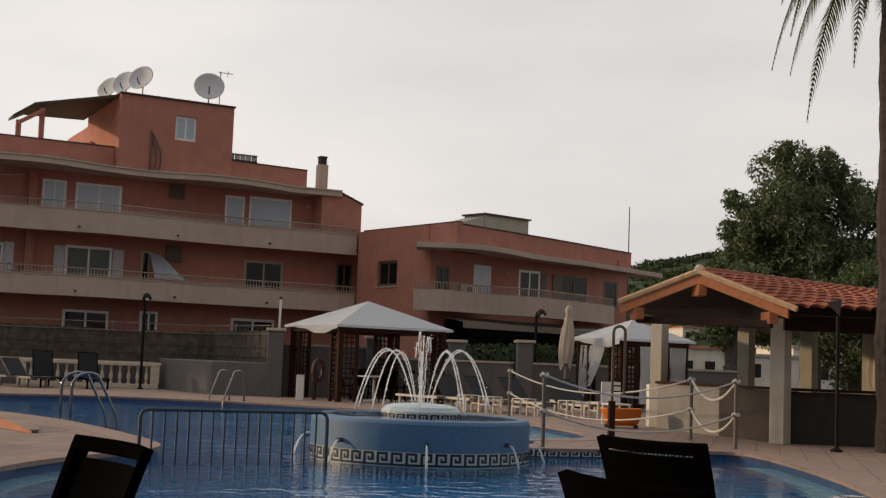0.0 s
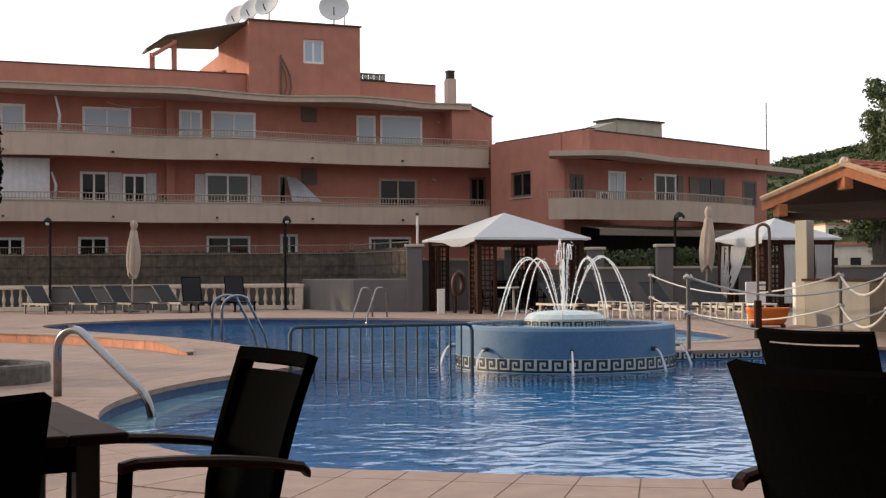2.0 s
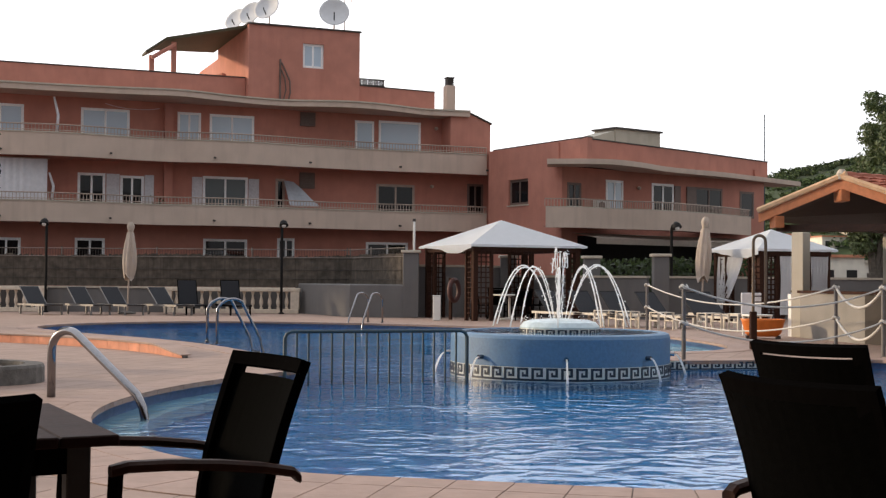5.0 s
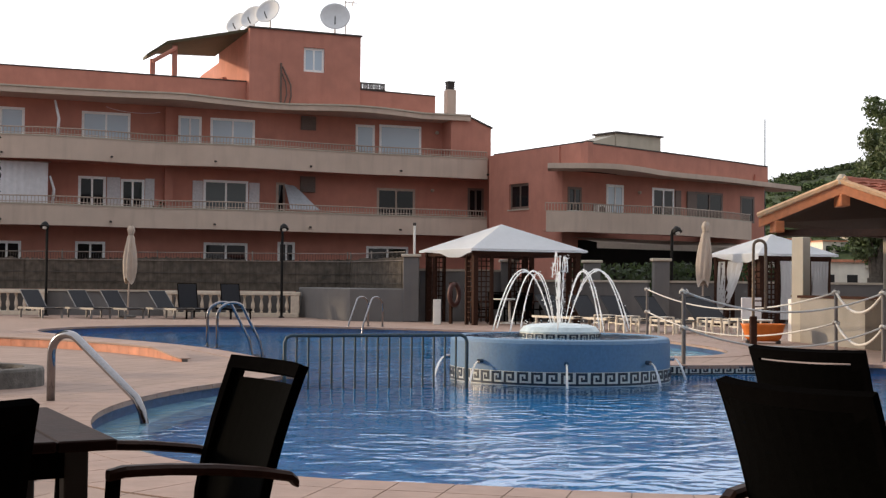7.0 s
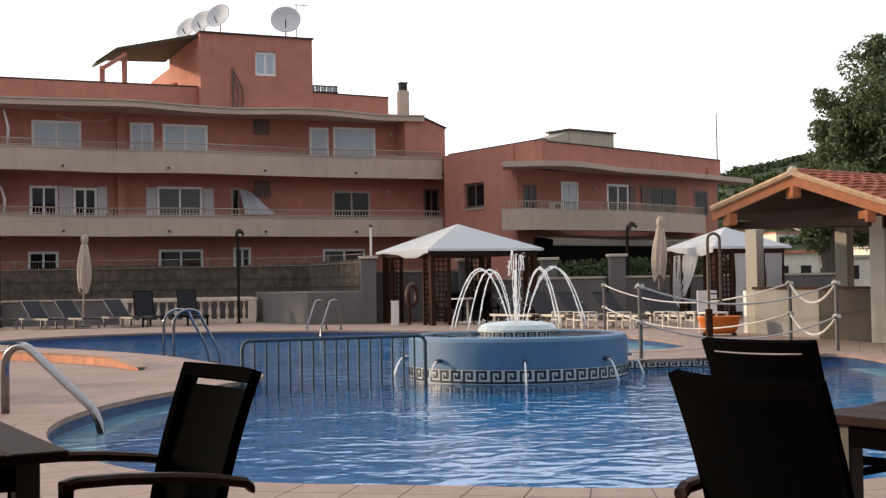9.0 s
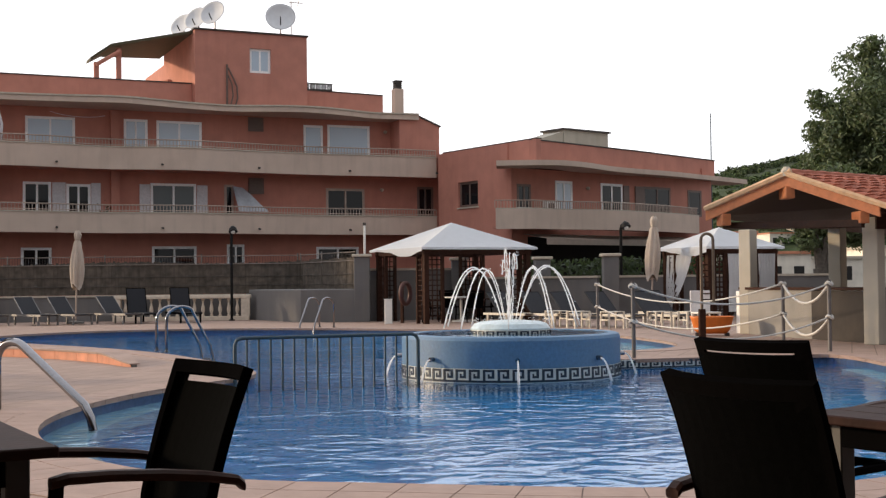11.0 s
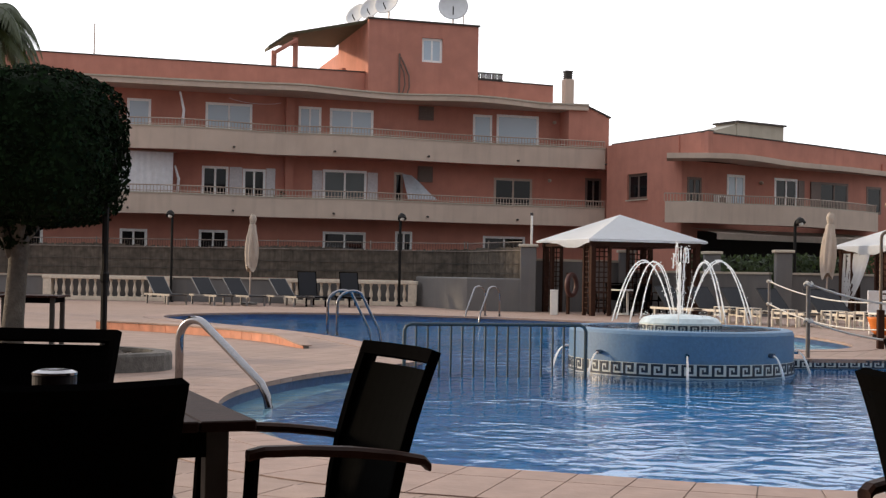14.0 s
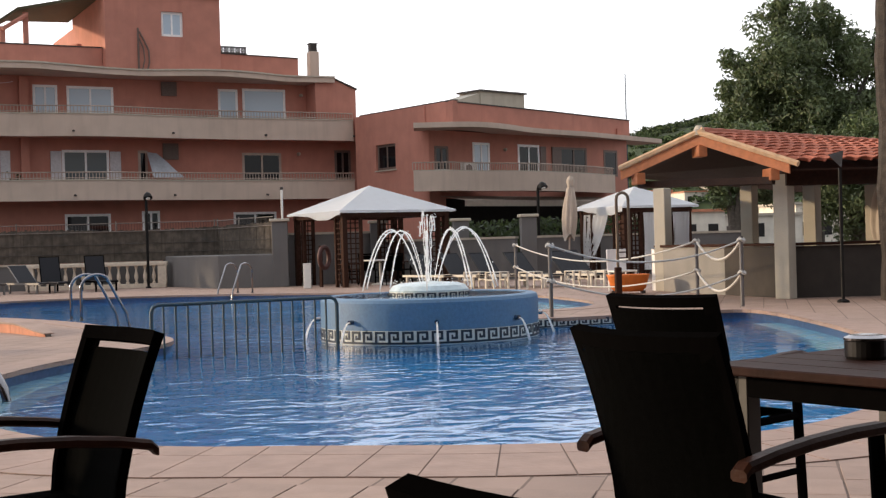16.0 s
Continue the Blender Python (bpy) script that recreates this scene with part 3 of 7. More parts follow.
# ---- fountain ----
FX, FY, FR = 1.62, 17.55, 1.5
fountain = empty("fountain", pose(FX, FY, 0), "round pale blue mosaic fountain with key pattern band and jets", "fountain")
bm = lathe(bmesh.new(), [(FR, -1.2), (FR, 0.40), (FR - 0.02, 0.44), (FR - 0.06, 0.455), (FR - 0.16, 0.455), (FR - 0.18, 0.43), (FR - 0.18, 0.38), (0.2, 0.38)], 144)
part("basin", bm, FOUNTBLUE, fountain, "pale blue mosaic basin", smooth=False)
bm = lathe(bmesh.new(), [(0.55, 0.36), (0.55, 0.52), (0.50, 0.58), (0.40, 0.61), (0.12, 0.63), (0.05, 0.60)], 40)
part("tier", bm, LIMESCALE, fountain, "pale wet upper tier", smooth=False)
bm = lathe(bmesh.new(), [(FR + 0.004, -0.16), (FR + 0.004, 0.050)], 144)
bmesh.ops.delete(bm, geom=[f for f in bm.faces if len(f.verts) > 4], context="FACES_ONLY")
part("band", bm, BANDWHITE, fountain, "cream tile band")
bm = key_band(bmesh.new(), round_place(FR + 0.005, 0, 0), 2 * math.pi * FR, 2 * math.pi * FR / 50, -0.122, 0.165)
part("key_pattern", bm, BANDDARK, fountain, "navy key pattern tiles")
bm = lathe(bmesh.new(), [(0.553, 0.39), (0.553, 0.50)], 40)
bmesh.ops.delete(bm, geom=[f for f in bm.faces if len(f.verts) > 4], context="FACES_ONLY")
part("tier_band", bm, BANDWHITE, fountain, "cream tile band")
bm = key_band(bmesh.new(), round_place(0.555, 0, 0), 2 * math.pi * 0.555, 2 * math.pi * 0.555 / 22, 0.40, 0.09)
part("tier_key_pattern", bm, BANDDARK, fountain, "navy key pattern tiles")
bm = bmesh.new()
bmesh.ops.create_circle(bm, cap_ends=True, segments=64, radius=FR - 0.165, matrix=Matrix.Translation((0, 0, 0.449)))
part("basin_water", bm, WATER, fountain, "shallow water in the basin").visible_shadow = False
for k in range(8):
    ang = radians(-92 + 45 * k)
    bm = tube(bmesh.new(), [((FR - 0.05) * math.cos(ang), (FR - 0.05) * math.sin(ang), 0.16), ((FR + 0.07) * math.cos(ang), (FR + 0.07) * math.sin(ang), 0.155)], 0.03, 8)
    part("spout", bm, CHROME, fountain, "short metal spout")
    pts = []
    for i in range(9):
        s = i / 8
        r = FR + 0.07 + 0.16 * s
        pts.append((r * math.cos(ang), r * math.sin(ang), 0.155 - 0.30 * s * s))
    part("spout_stream", tube(bmesh.new(), pts, [0.009 + 0.009 * i / 8 for i in range(9)], 6), SPRAY, fountain, "white stream of water", smooth=True)


def jet_drops(bm, pts, rnd, size, spread, count):
    for _ in range(count):
        i = rnd.randrange(len(pts) - 1)
        p = Vector(pts[i]).lerp(Vector(pts[i + 1]), rnd.random()) + Vector((rnd.gauss(0, spread), rnd.gauss(0, spread), rnd.gauss(0, spread)))
        t = bmesh.ops.create_icosphere(bm, subdivisions=1, radius=size * rnd.uniform(0.5, 1.2), matrix=Matrix.Translation(p))
    return bm


rnd = random.Random(5)
for k in range(10):
    ang = radians(10 + 36 * k + rnd.uniform(-5, 5))
    reach, rise = rnd.uniform(0.82, 0.92), rnd.uniform(2.9, 3.15)
    pts = []
    for i in range(22):
        s = i / 21
        r = 0.12 + reach * s
        pts.append((r * math.cos(ang), r * math.sin(ang), 0.60 + rise * s - (rise + 0.07) * s * s))
    # a thin beaded rise that thickens into a white fall
    bm = tube(bmesh.new(), pts, [(0.004 + 0.006 * min(1.0, i / 9)) * (1 + 0.3 * math.sin(i * 2.3 + k)) for i in range(22)], 6)
    jet_drops(bm, pts[:9], rnd, 0.008, 0.010, 26)
    jet_drops(bm, pts[9:], rnd, 0.009, 0.011, 26)
    part("arched_jet", bm, SPRAY, fountain, "white arched water jet", smooth=True)
# the central jet: a few thin streams that rise side by side and fall back over a small cap
bm = bmesh.new()
for q in range(4):
    a = q * 1.571 + 0.5
    ca, sa = math.cos(a), math.sin(a)
    top = 1.50 + 0.09 * math.sin(q * 2.1)
    up = [((0.035 + 0.04 * i / 12) * ca + 0.006 * math.sin(i * 1.9 + q), (0.035 + 0.04 * i / 12) * sa, 0.6 + (top - 0.6) * i / 12) for i in range(13)]
    over = [((0.075 + 0.05 * math.sin(f * 1.5)) * ca, (0.075 + 0.05 * math.sin(f * 1.5)) * sa, top + 0.06 * math.sin(f * 3.0) - 0.18 * f * f) for f in (i / 6 for i in range(1, 7))]
    tube(bm, up + over, [0.0055 + 0.003 * math.sin(i * 2.7 + q) for i in range(13)] + [0.009] * 6, 5)
    jet_drops(bm, up, rnd, 0.007, 0.014, 26)
    jet_drops(bm, over, rnd, 0.008, 0.02, 18)
tube(bm, [(0, 0, 0.6 + 0.06 * i) for i in range(17)], [0.008 + 0.004 * math.sin(i * 1.9) for i in range(17)], 6)
jet_drops(bm, [(0.5 * math.cos(a), 0.5 * math.sin(a), 0.63) for a in (0.35 * i for i in range(19))], rnd, 0.008, 0.03, 50)
part("central_jet", bm, SPRAY, fountain, "white foaming central jet", smooth=True)

# ---- band wall of the deck bridge beside the fountain ----
bm = bmesh.new()
d0 = Vector((6.25 - 3.05, 19.12 - 18.34)).normalized()
off = Vector((d0.y, -d0.x))
P0 = Vector((3.02, 18.33)) + off * 0.02
ribbon(bm, [tuple(P0), tuple(P0 + d0 * 3.25)], 0.012, -0.14, 0.0)
tagged(part("bridge_band", bm, BANDWHITE), "cream tile band under the deck bridge edge", "tile band", kind="structure")
bm = key_band(bmesh.new(), lambda s, out: tuple(P0 + d0 * s + off * (out + 0.001)), 3.2, 0.182, -0.125, 0.11)
tagged(part("bridge_key_pattern", bm, BANDDARK), "navy key pattern tiles under the bridge edge", "tile band", kind="structure")

# ---- raised planting kerb on the left deck ----
kerb_line = [tuple(p) for p in smooth_line([(-3.72, 18.25), (-3.9, 18.5), (-4.34, 19.3), (-4.96, 20.1), (-5.58, 20.78), (-6.84, 21.86), (-8.03, 22.5), (-8.5, 22.75)], closed=False)]
def kerb_strip(offset, width, low, high, lift, first=0, last=None):
    """A strip along the kerb, or along a stretch of it, that drops to the deck at its rounded end."""
    bm = bmesh.new()
    prev, run = None, 0.0
    last = len(kerb_line) - 1 if last is None else last
    for i, p in enumerate(kerb_line):
        if i:
            run += math.dist(p, kerb_line[i - 1])
        if not first <= i <= last:
            continue
        g = min(1.0, 0.2 + run / 1.6)
        a, c = Vector(kerb_line[max(0, i - 1)]), Vector(kerb_line[min(len(kerb_line) - 1, i + 1)])
        t = (c - a).normalized()
        nn = Vector((t.y, -t.x))
        o, q = Vector(p) - nn * offset + t * (0.004 * (i == first) - 0.004 * (i == last)), Vector(p) + nn * width * (0.15 + 0.85 * g)
        cur = [bm.verts.new((o.x, o.y, low * g + lift)), bm.verts.new((o.x, o.y, high * g + lift + 0.012)), bm.verts.new((q.x, q.y, high * g + lift + 0.012)), bm.verts.new((q.x, q.y, low * g + lift))]
        if prev:
            for k in range(4):
                bm.faces.new((prev[k], cur[k], cur[(k + 1) % 4], prev[(k + 1) % 4]))
        else:
            bm.faces.new(cur)
        prev = cur
    bm.faces.new(prev[::-1])
    return bm


kerb = empty("deck_kerb", pose(0, 0, 0), "raised curved kerb of red clay tiles with a pale cap", "kerb", kind="structure")
part("kerb_core", kerb_strip(-0.02, 0.29, 0.0, 0.108, 0.0), PEBBLE, kerb, "grey mortar core")
k0, run = 0, 0.0
for i in range(1, len(kerb_line)):
    run += math.dist(kerb_line[i], kerb_line[i - 1])
    if run > 0.31 or i == len(kerb_line) - 1:
        part("kerb_tile", kerb_strip(0.0, 0.018, 0.0, 0.115, 0.0, k0, i), KERBRED, kerb)
        part("cap_tile", kerb_strip(0.014, 0.42, 0.119, 0.132, 0.013, k0, i), TILE, kerb)
        k0, run = i, 0.0

# ---- the main building ----
BM = pose(2.1, 58.4, 0, rz=22.28)
U_END = -34.0


building = empty("apartment_building", BM, "terracotta apartment building with curved cream balconies", "building")
F2 = [(-21.25, -20.26, 6.2, 8.25), (-17.99, -15.99, 6.2, 8.26), (-13.97, -12.96, 6.2, 8.3), (-12.58, -10.61, 6.2, 8.29), (-5.95, -5.03, 6.2, 8.37), (-4.81, -2.75, 6.75, 8.43)]
F1 = [(-21.0, -19.5, 3.5, 5.75), (-18.09, -16.96, 3.5, 5.53), (-16.35, -15.36, 3.5, 5.47), (-12.85, -10.87, 3.5, 5.58), (-9.62, -9.2, 3.5, 5.58), (-4.9, -3.03, 3.5, 5.52), (-0.38, 0.44, 4.3, 5.68)]
F0 = [(-21.44, -20.31, 1.3, 2.76), (-18.17, -16.95, 1.3, 2.8), (-12.8, -10.87, 1.0, 2.86), (-9.52, -8.73, 1.3, 2.95), (-5.38, -3.34, 0.8, 2.85), (-26.5, -24.5, 1.0, 2.8)]
FX2 = [(-26.5, -24.6, 6.2, 8.25), (-30.5, -28.5, 6.2, 8.25)]
FX1 = [(-26.5, -24.6, 3.5, 5.5), (-30.5, -28.5, 3.5, 5.5)]
WY = 1.6
bm = wall_with_holes(bmesh.new(), U_END, 1.05, 0, 8.75, 0.3, F2 + F1 + F0 + FX1 + FX2 + [(-0.9, 1.05, 8.3, 8.75), (0.3, 1.05, 7.05, 8.3)])
bmesh.ops.translate(bm, vec=(0, WY, 0), verts=bm.verts)
add_box(bm, U_END, WY + 0.3, 0, U_END + 0.3, 13, 8.75)
add_box(bm, 0.0, WY + 0.3, 0, 0.3, 13, 8.3)
add_box(bm, U_END, 12.7, 0, 0.0, 13, 8.3)
add_box(bm, -14.55, WY - 0.28, 3.4, -14.2, WY, 8.6)
part("wall", bm, TERRA, building)
# the end bay stands forward and its top slopes down
bm = bmesh.new()
q = [(-1.7, 6.03), (0.3, 6.03), (0.3, 8.40), (-0.8, 8.84), (-1.7, 8.84)]
lo, hi = [[bm.verts.new((u, y, z)) for u, z in q] for y in (0.5, WY - 0.004)]
bm.faces.new(lo)
bm.faces.new(hi[::-1])
for i in range(5):
    bm.faces.new((lo[(i + 1) % 5], lo[i], hi[i], hi[(i + 1) % 5]))
part("end_bay", bm, TERRA, building)
bm = bmesh.new()
q = [(-0.8, 8.845), (0.36, 8.38), (0.36, 8.45), (-0.8, 8.915)]
lo, hi = [[bm.verts.new((u, y, z)) for u, z in q] for y in (0.44, 6.0)]
bm.faces.new(lo)
bm.faces.new(hi[::-1])
for i in range(4):
    bm.faces.new((lo[(i + 1) % 4], lo[i], hi[i], hi[(i + 1) % 4]))
part("end_wall_cap", bm, DARKTRIM, building)
# dark sheet behind the windows, with the rooms' shade put into its colour
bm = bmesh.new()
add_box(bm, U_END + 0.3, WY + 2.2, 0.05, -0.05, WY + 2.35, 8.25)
part("room_shade_sheet", bm, ROOMSHADE, building, "dark sheet that stands in for room shade")


def window(parent, m, u0, u1, z0, z1, frame_mat, pane_mat, panes=2, depth=-0.02, sill=False):
    """A framed window set into an opening; its panes are parts of it."""
    w = new("window")
    w.parent = parent
    w.matrix_basis = m
    f = 0.11
    bm = bmesh.new()
    for a in ((u0, depth, z0, u0 + f, depth + 0.06, z1), (u1 - f, depth, z0, u1, depth + 0.06, z1), (u0 + f, depth, z1 - f, u1 - f, depth + 0.06, z1), (u0 + f, depth, z0, u1 - f, depth + 0.06, z0 + f)):
        add_box(bm, *a)
    step = (u1 - u0 - 2 * f) / panes
    for k in range(1, panes):
        c = u0 + f + step * k
        add_box(bm, c - 0.042, depth - 0.01, z0 + f, c + 0.042, depth + 0.05, z1 - f)
    part("frame", bm, frame_mat, w)
    for k in range(panes):
        a = u0 + f + step * k + (0.042 if k else 0)
        b = u0 + f + step * (k + 1) - (0.042 if k < panes - 1 else 0)
        part("pane", box(a, depth + 0.02, z0 + f, b, depth + 0.035, z1 - f), pane_mat, w)
    if sill:
        part("sill", box(u0 - 0.06, -0.05, z0 - 0.06, u1 + 0.06, 0.12, z0 - 0.003), CAPSTONE, w)
    return w


WM = pose(0, WY, 0)
for i, h in enumerate(F2):
    window(building, WM, *h, ALU, PANE_SKY_CURTAIN, 1 if i in (4, 5, 0) else 2)
for i, h in enumerate(F1):
    window(building, WM, *h, ALU if i in (0, 1, 2, 3) else BROWNALU if i == 6 else RAILM, PANE_GREY if i == 3 else PANE_DARK, 2 if i != 4 else 1)
for h in F0 + FX1 + FX2:
    window(building, WM, *h, ALU, PANE_DARK, 2)
for u0, u1 in ((-16.92, -16.38), (-15.34, -14.95), (-13.32, -12.88), (-10.84, -10.38)):
    bm = box(u0, WY - 0.07, 3.55, u1, WY - 0.02, 5.52)
    for k in range(22):
        add_box(bm, u0 + 0.05, WY - 0.085, 3.65 + 0.082 * k, u1 - 0.05, WY - 0.068, 3.70 + 0.082 * k)
    part("shutter", bm, SHUTTER, building, "grey louvred window shutter")
for z0, z1 in ((7.98, 8.6), (5.19, 5.9)):
    bm = box(-8.53, WY - 0.10, z0, -7.84, WY - 0.02, z1)
    for k in range(7):
        add_box(bm, -8.48, WY - 0.14, z0 + 0.05 + k * (z1 - z0 - 0.1) / 7, -7.89, WY - 0.098, z0 + 0.085 + k * (z1 - z0 - 0.1) / 7)
    part("air_vent", bm, BROWNALU, building, "brown louvred air vent")


# the balcony line swings out at -19 and -11.5, the cornice at -14.5 and -6.5
BALCONY_PLAN = [(U_END, -0.15), (-30.0, 0.25), (-26.5, -0.25), (-23.0, 0.35), (-20.6, -0.2), (-19.2, -0.45), (-17.2, -0.2), (-15.0, 0.40), (-12.6, -0.22), (-11.2, -0.28), (-9.0, 0.1), (-6.2, 0.42), (-4.4, 0.40), (-2.2, 0.2), (0.05, 0.3)]
CORNICE_PLAN = [(U_END, 0.2), (-29.0, -0.4), (-25.0, 0.3), (-21.6, 0.0), (-19.0, -0.05), (-16.6, -0.3), (-14.35, -0.75), (-13.4, -0.45), (-11.6, 0.15), (-9.6, 0.5), (-7.6, -0.3), (-6.2, -0.5), (-4.6, -0.1), (-3.0, 0.6), (-1.9, 0.36), (-0.82, 0.28)]


def plan_line(plan, step=0.25):
    """A smooth run of points along a plan, at even steps of u."""
    pts = smooth_line(plan, closed=False, rounds=2)
    us, ys = [p.x for p in pts], [p.y for p in pts]
    n = int((us[-1] - us[0]) / step)
    return [(u, float(np.interp(u, us, ys))) for u in (us[0] + (us[-1] - us[0]) * i / n for i in range(n + 1))]


for z0, z1, u1 in ((6.01, 6.93, 0.05), (3.36, 4.19, 0.05)):
    line = plan_line(BALCONY_PLAN, 0.4)
    bm = ribbon(bmesh.new(), line, 0.16, z0, z1)
    part("balcony_parapet", bm, CREAM, building, "cream rendered balcony parapet")
    bm = bmesh.new()
    ring = line + [(u1, WY - 0.004), (U_END, WY - 0.004)]
    lo = [bm.verts.new((x, y + (0.165 if i < len(line) else 0), z0 + 0.03)) for i, (x, y) in enumerate(ring)]
    hi = [bm.verts.new((x, y + (0.165 if i < len(line) else 0), z0 + 0.2)) for i, (x, y) in enumerate(ring)]
    bm.faces.new(lo[::-1])
    bm.faces.new(hi)
    for i in range(len(ring)):
        j = (i + 1) % len(ring)
        bm.faces.new((lo[i], lo[j], hi[j], hi[i]))
    part("balcony_slab", bm, TERRA, building)
    bm = ribbon(bmesh.new(), [(x, y - 0.03) for x, y in line], 0.22, z1, z1 + 0.045)
    part("parapet_cap", bm, CAPSTONE, building)
    rail = new("balcony_rail")
    rail.parent = building
    bm = tube(bmesh.new(), [(x, y + 0.08, z1 + 0.34) for x, y in line], 0.026, 6)
    tube(bm, [(x, y + 0.08, z1 + 0.11) for x, y in line], 0.016, 5)
    part("handrail", bm, RAILM, rail)
    bar_mesh = None
    for x, y in plan_line(BALCONY_PLAN, 0.135):
        if bar_mesh is None:
            ob = part("bar", box(-0.012, -0.01, 0.04, 0.012, 0.01, 0.335), RAILM, rail)
            bar_mesh = ob.data
        else:
            ob = new("bar", bar_mesh)
            ob.parent = rail
        ob.matrix_basis = pose(x, y + 0.08, z1)
    for u, y in plan_line(BALCONY_PLAN, 4.1):
        part("rain_spout", tube(bmesh.new(), [(u, y + 0.02, z0 + 0.22), (u, y - 0.16, z0 + 0.20)], 0.045, 8), DARKTRIM, building)
# cornice and roof parapet
line = plan_line(CORNICE_PLAN, 0.3)
ring = line + [(-0.82, 2.0), (U_END, 2.0)]
bm = bmesh.new()
lo, hi = [[bm.verts.new((x, y, z)) for x, y in ring] for z in (8.66, 8.88)]
bm.faces.new(lo[::-1])
bm.faces.new(hi)
for i in range(len(ring)):
    j = (i + 1) % len(ring)
    bm.faces.new((lo[i], lo[j], hi[j], hi[i]))
part("cornice", bm, CREAM, building, "cream overhanging roof cornice")
part("cornice_lip", ribbon(bmesh.new(), [(x, y - 0.05) for x, y in line], 0.3, 8.884, 8.95), CAPSTONE, building)
for ua, ub in ((U_END, -11.16), (-6.08, -2.1)):
    line2 = [(ua, 1.05), (ub, 1.05 if ub < -6 else 1.5)]
    part("roof_parapet", ribbon(bmesh.new(), line2, 0.2, 8.89, 9.86), TERRA, building)
    part("roof_parapet_cap", ribbon(bmesh.new(), [(x, y - 0.03) for x, y in line2], 0.26, 9.863, 9.91), DARKTRIM, building)
bm = box(U_END, 2.004, 8.755, -0.83, 13, 8.88)
part("roof", bm, CAPSTONE, building)


def slab_wall(outline, u0, u1):
    """A wall across the facade: its outline in y and z, between two values of u."""
    bm = bmesh.new()
    lo, hi = [[bm.verts.new((u, y, z)) for y, z in outline] for u in (u0, u1)]
    bm.faces.new(lo)
    bm.faces.new(hi[::-1])
    n = len(outline)
    for i in range(n):
        bm.faces.new((lo[(i + 1) % n], lo[i], hi[i], hi[(i + 1) % n]))
    return bm


# tower
tower_holes = [(-8.72, -7.76, 10.42, 11.50)]
bm = wall_with_holes(bmesh.new(), -11.14, -6.1, 8.885, 12.15, 0.25, tower_holes)
bmesh.ops.translate(bm, vec=(0, 0.55, 0), verts=bm.verts)
part("tower_front", bm, TERRA, building, "terracotta roof tower front")
y0 = 0.802
part("tower_side", box(-11.14, y0, 8.885, -10.9, 6.75, 12.15), TERRA, building)
part("terrace_side_wall", slab_wall([(6.752, 8.885), (6.752, 11.6), (11.0, 11.6), (13.0, 10.9), (13.0, 8.885)], -11.14, -10.9), TERRA, building, "sunlit terracotta terrace side wall")
part("tower_side", box(-6.34, y0, 8.885, -6.1, 6.75, 12.15), TERRA, building)
part("tower_back", box(-10.89, 6.752, 8.885, -6.1, 7.0, 12.15), TERRA, building)
part("tower_roof", box(-11.2, 0.48, 12.153, -6.04, 7.07, 12.22), DARKTRIM, building)
window(building, pose(0, 0.55, 0), *tower_holes[0], ALU, PANE_SKY_CURTAIN, 2, 0.1)
# hoses down the tower wall
bm = tube(bmesh.new(), [(-9.55, 0.50, 10.75), (-9.55, 0.50, 8.98)], 0.045, 6)
tube(bm, [(-9.5, 0.48, 10.6), (-9.3, 0.46, 10.2), (-9.12, 0.46, 9.8), (-9.1, 0.46, 9.3), (-9.18, 0.48, 8.98)], 0.035, 6)
tube(bm, [(-9.52, 0.47, 10.3), (-9.35, 0.45, 9.9), (-9.3, 0.45, 9.4), (-9.4, 0.47, 8.98)], 0.03, 6)
bmesh.ops.translate(bm, vec=(-0.2, 0, -0.04), verts=bm.verts)
part("wall_pipe", bm, BROWNALU, building, "brown pipes on the tower wall")
# roof terrace shelter beside the tower
bm = bmesh.new()
ya = 0.9
prof = [(-15.45, 10.62, 2.0), (-14.6, 11.24, 3.6), (-11.15, 12.04, 7.6)]
for (ua, za, ba), (ub, zb, bb) in zip(prof, prof[1:]):
    q = [bm.verts.new(p) for p in ((ua, ya, za), (ub, ya, zb), (ub, bb, zb), (ua, ba, za), (ua, ya, za + 0.12), (ub, ya, zb + 0.12), (ub, bb, zb + 0.12), (ua, ba, za + 0.12))]
    for f in ((3, 2, 1, 0), (4, 5, 6, 7), (0, 1, 5, 4), (1, 2, 6, 5), (2, 3, 7, 6), (3, 0, 4, 7)):
        bm.faces.new([q[i] for i in f])
part("shelter_roof", bm, mat("dark_shelter_roof", (0.07, 0.06, 0.03), 0.8, grain=5, stain=0.3), building, "dark sloping terrace roof")
for u, y, zt in ((-15.15, 1.2, 10.6), (-14.22, 1.2, 11.24)):
    part("shelter_post", box(u - 0.1, y, 8.885, u + 0.1, y + 0.2, zt), TERRA, building)
bm = tube(bmesh.new(), [(-15.2, 1.0, 10.45), (-14.2, 1.0, 11.1)], 0.09, 6)
part("shelter_beam", bm, TERRA, building)
bm = bmesh.new()
q = [(-13.0, 9.85), (-12.7, 9.98), (-12.4, 10.08), (-12.0, 10.15), (-12.0, 8.9), (-13.0, 8.9)]
lo = [bm.verts.new((u, 5.7 - (u + 13.9) * 2.0, z)) for u, z in q]
hi = [bm.verts.new((u + 0.2, 5.8 - (u + 13.9) * 2.0, z)) for u, z in q]
bm.faces.new(lo[::-1])
bm.faces.new(hi)
for i in range(6):
    bm.faces.new((lo[i], lo[(i + 1) % 6], hi[(i + 1) % 6], hi[i]))
part("terrace_wall", bm, TERRA, building)
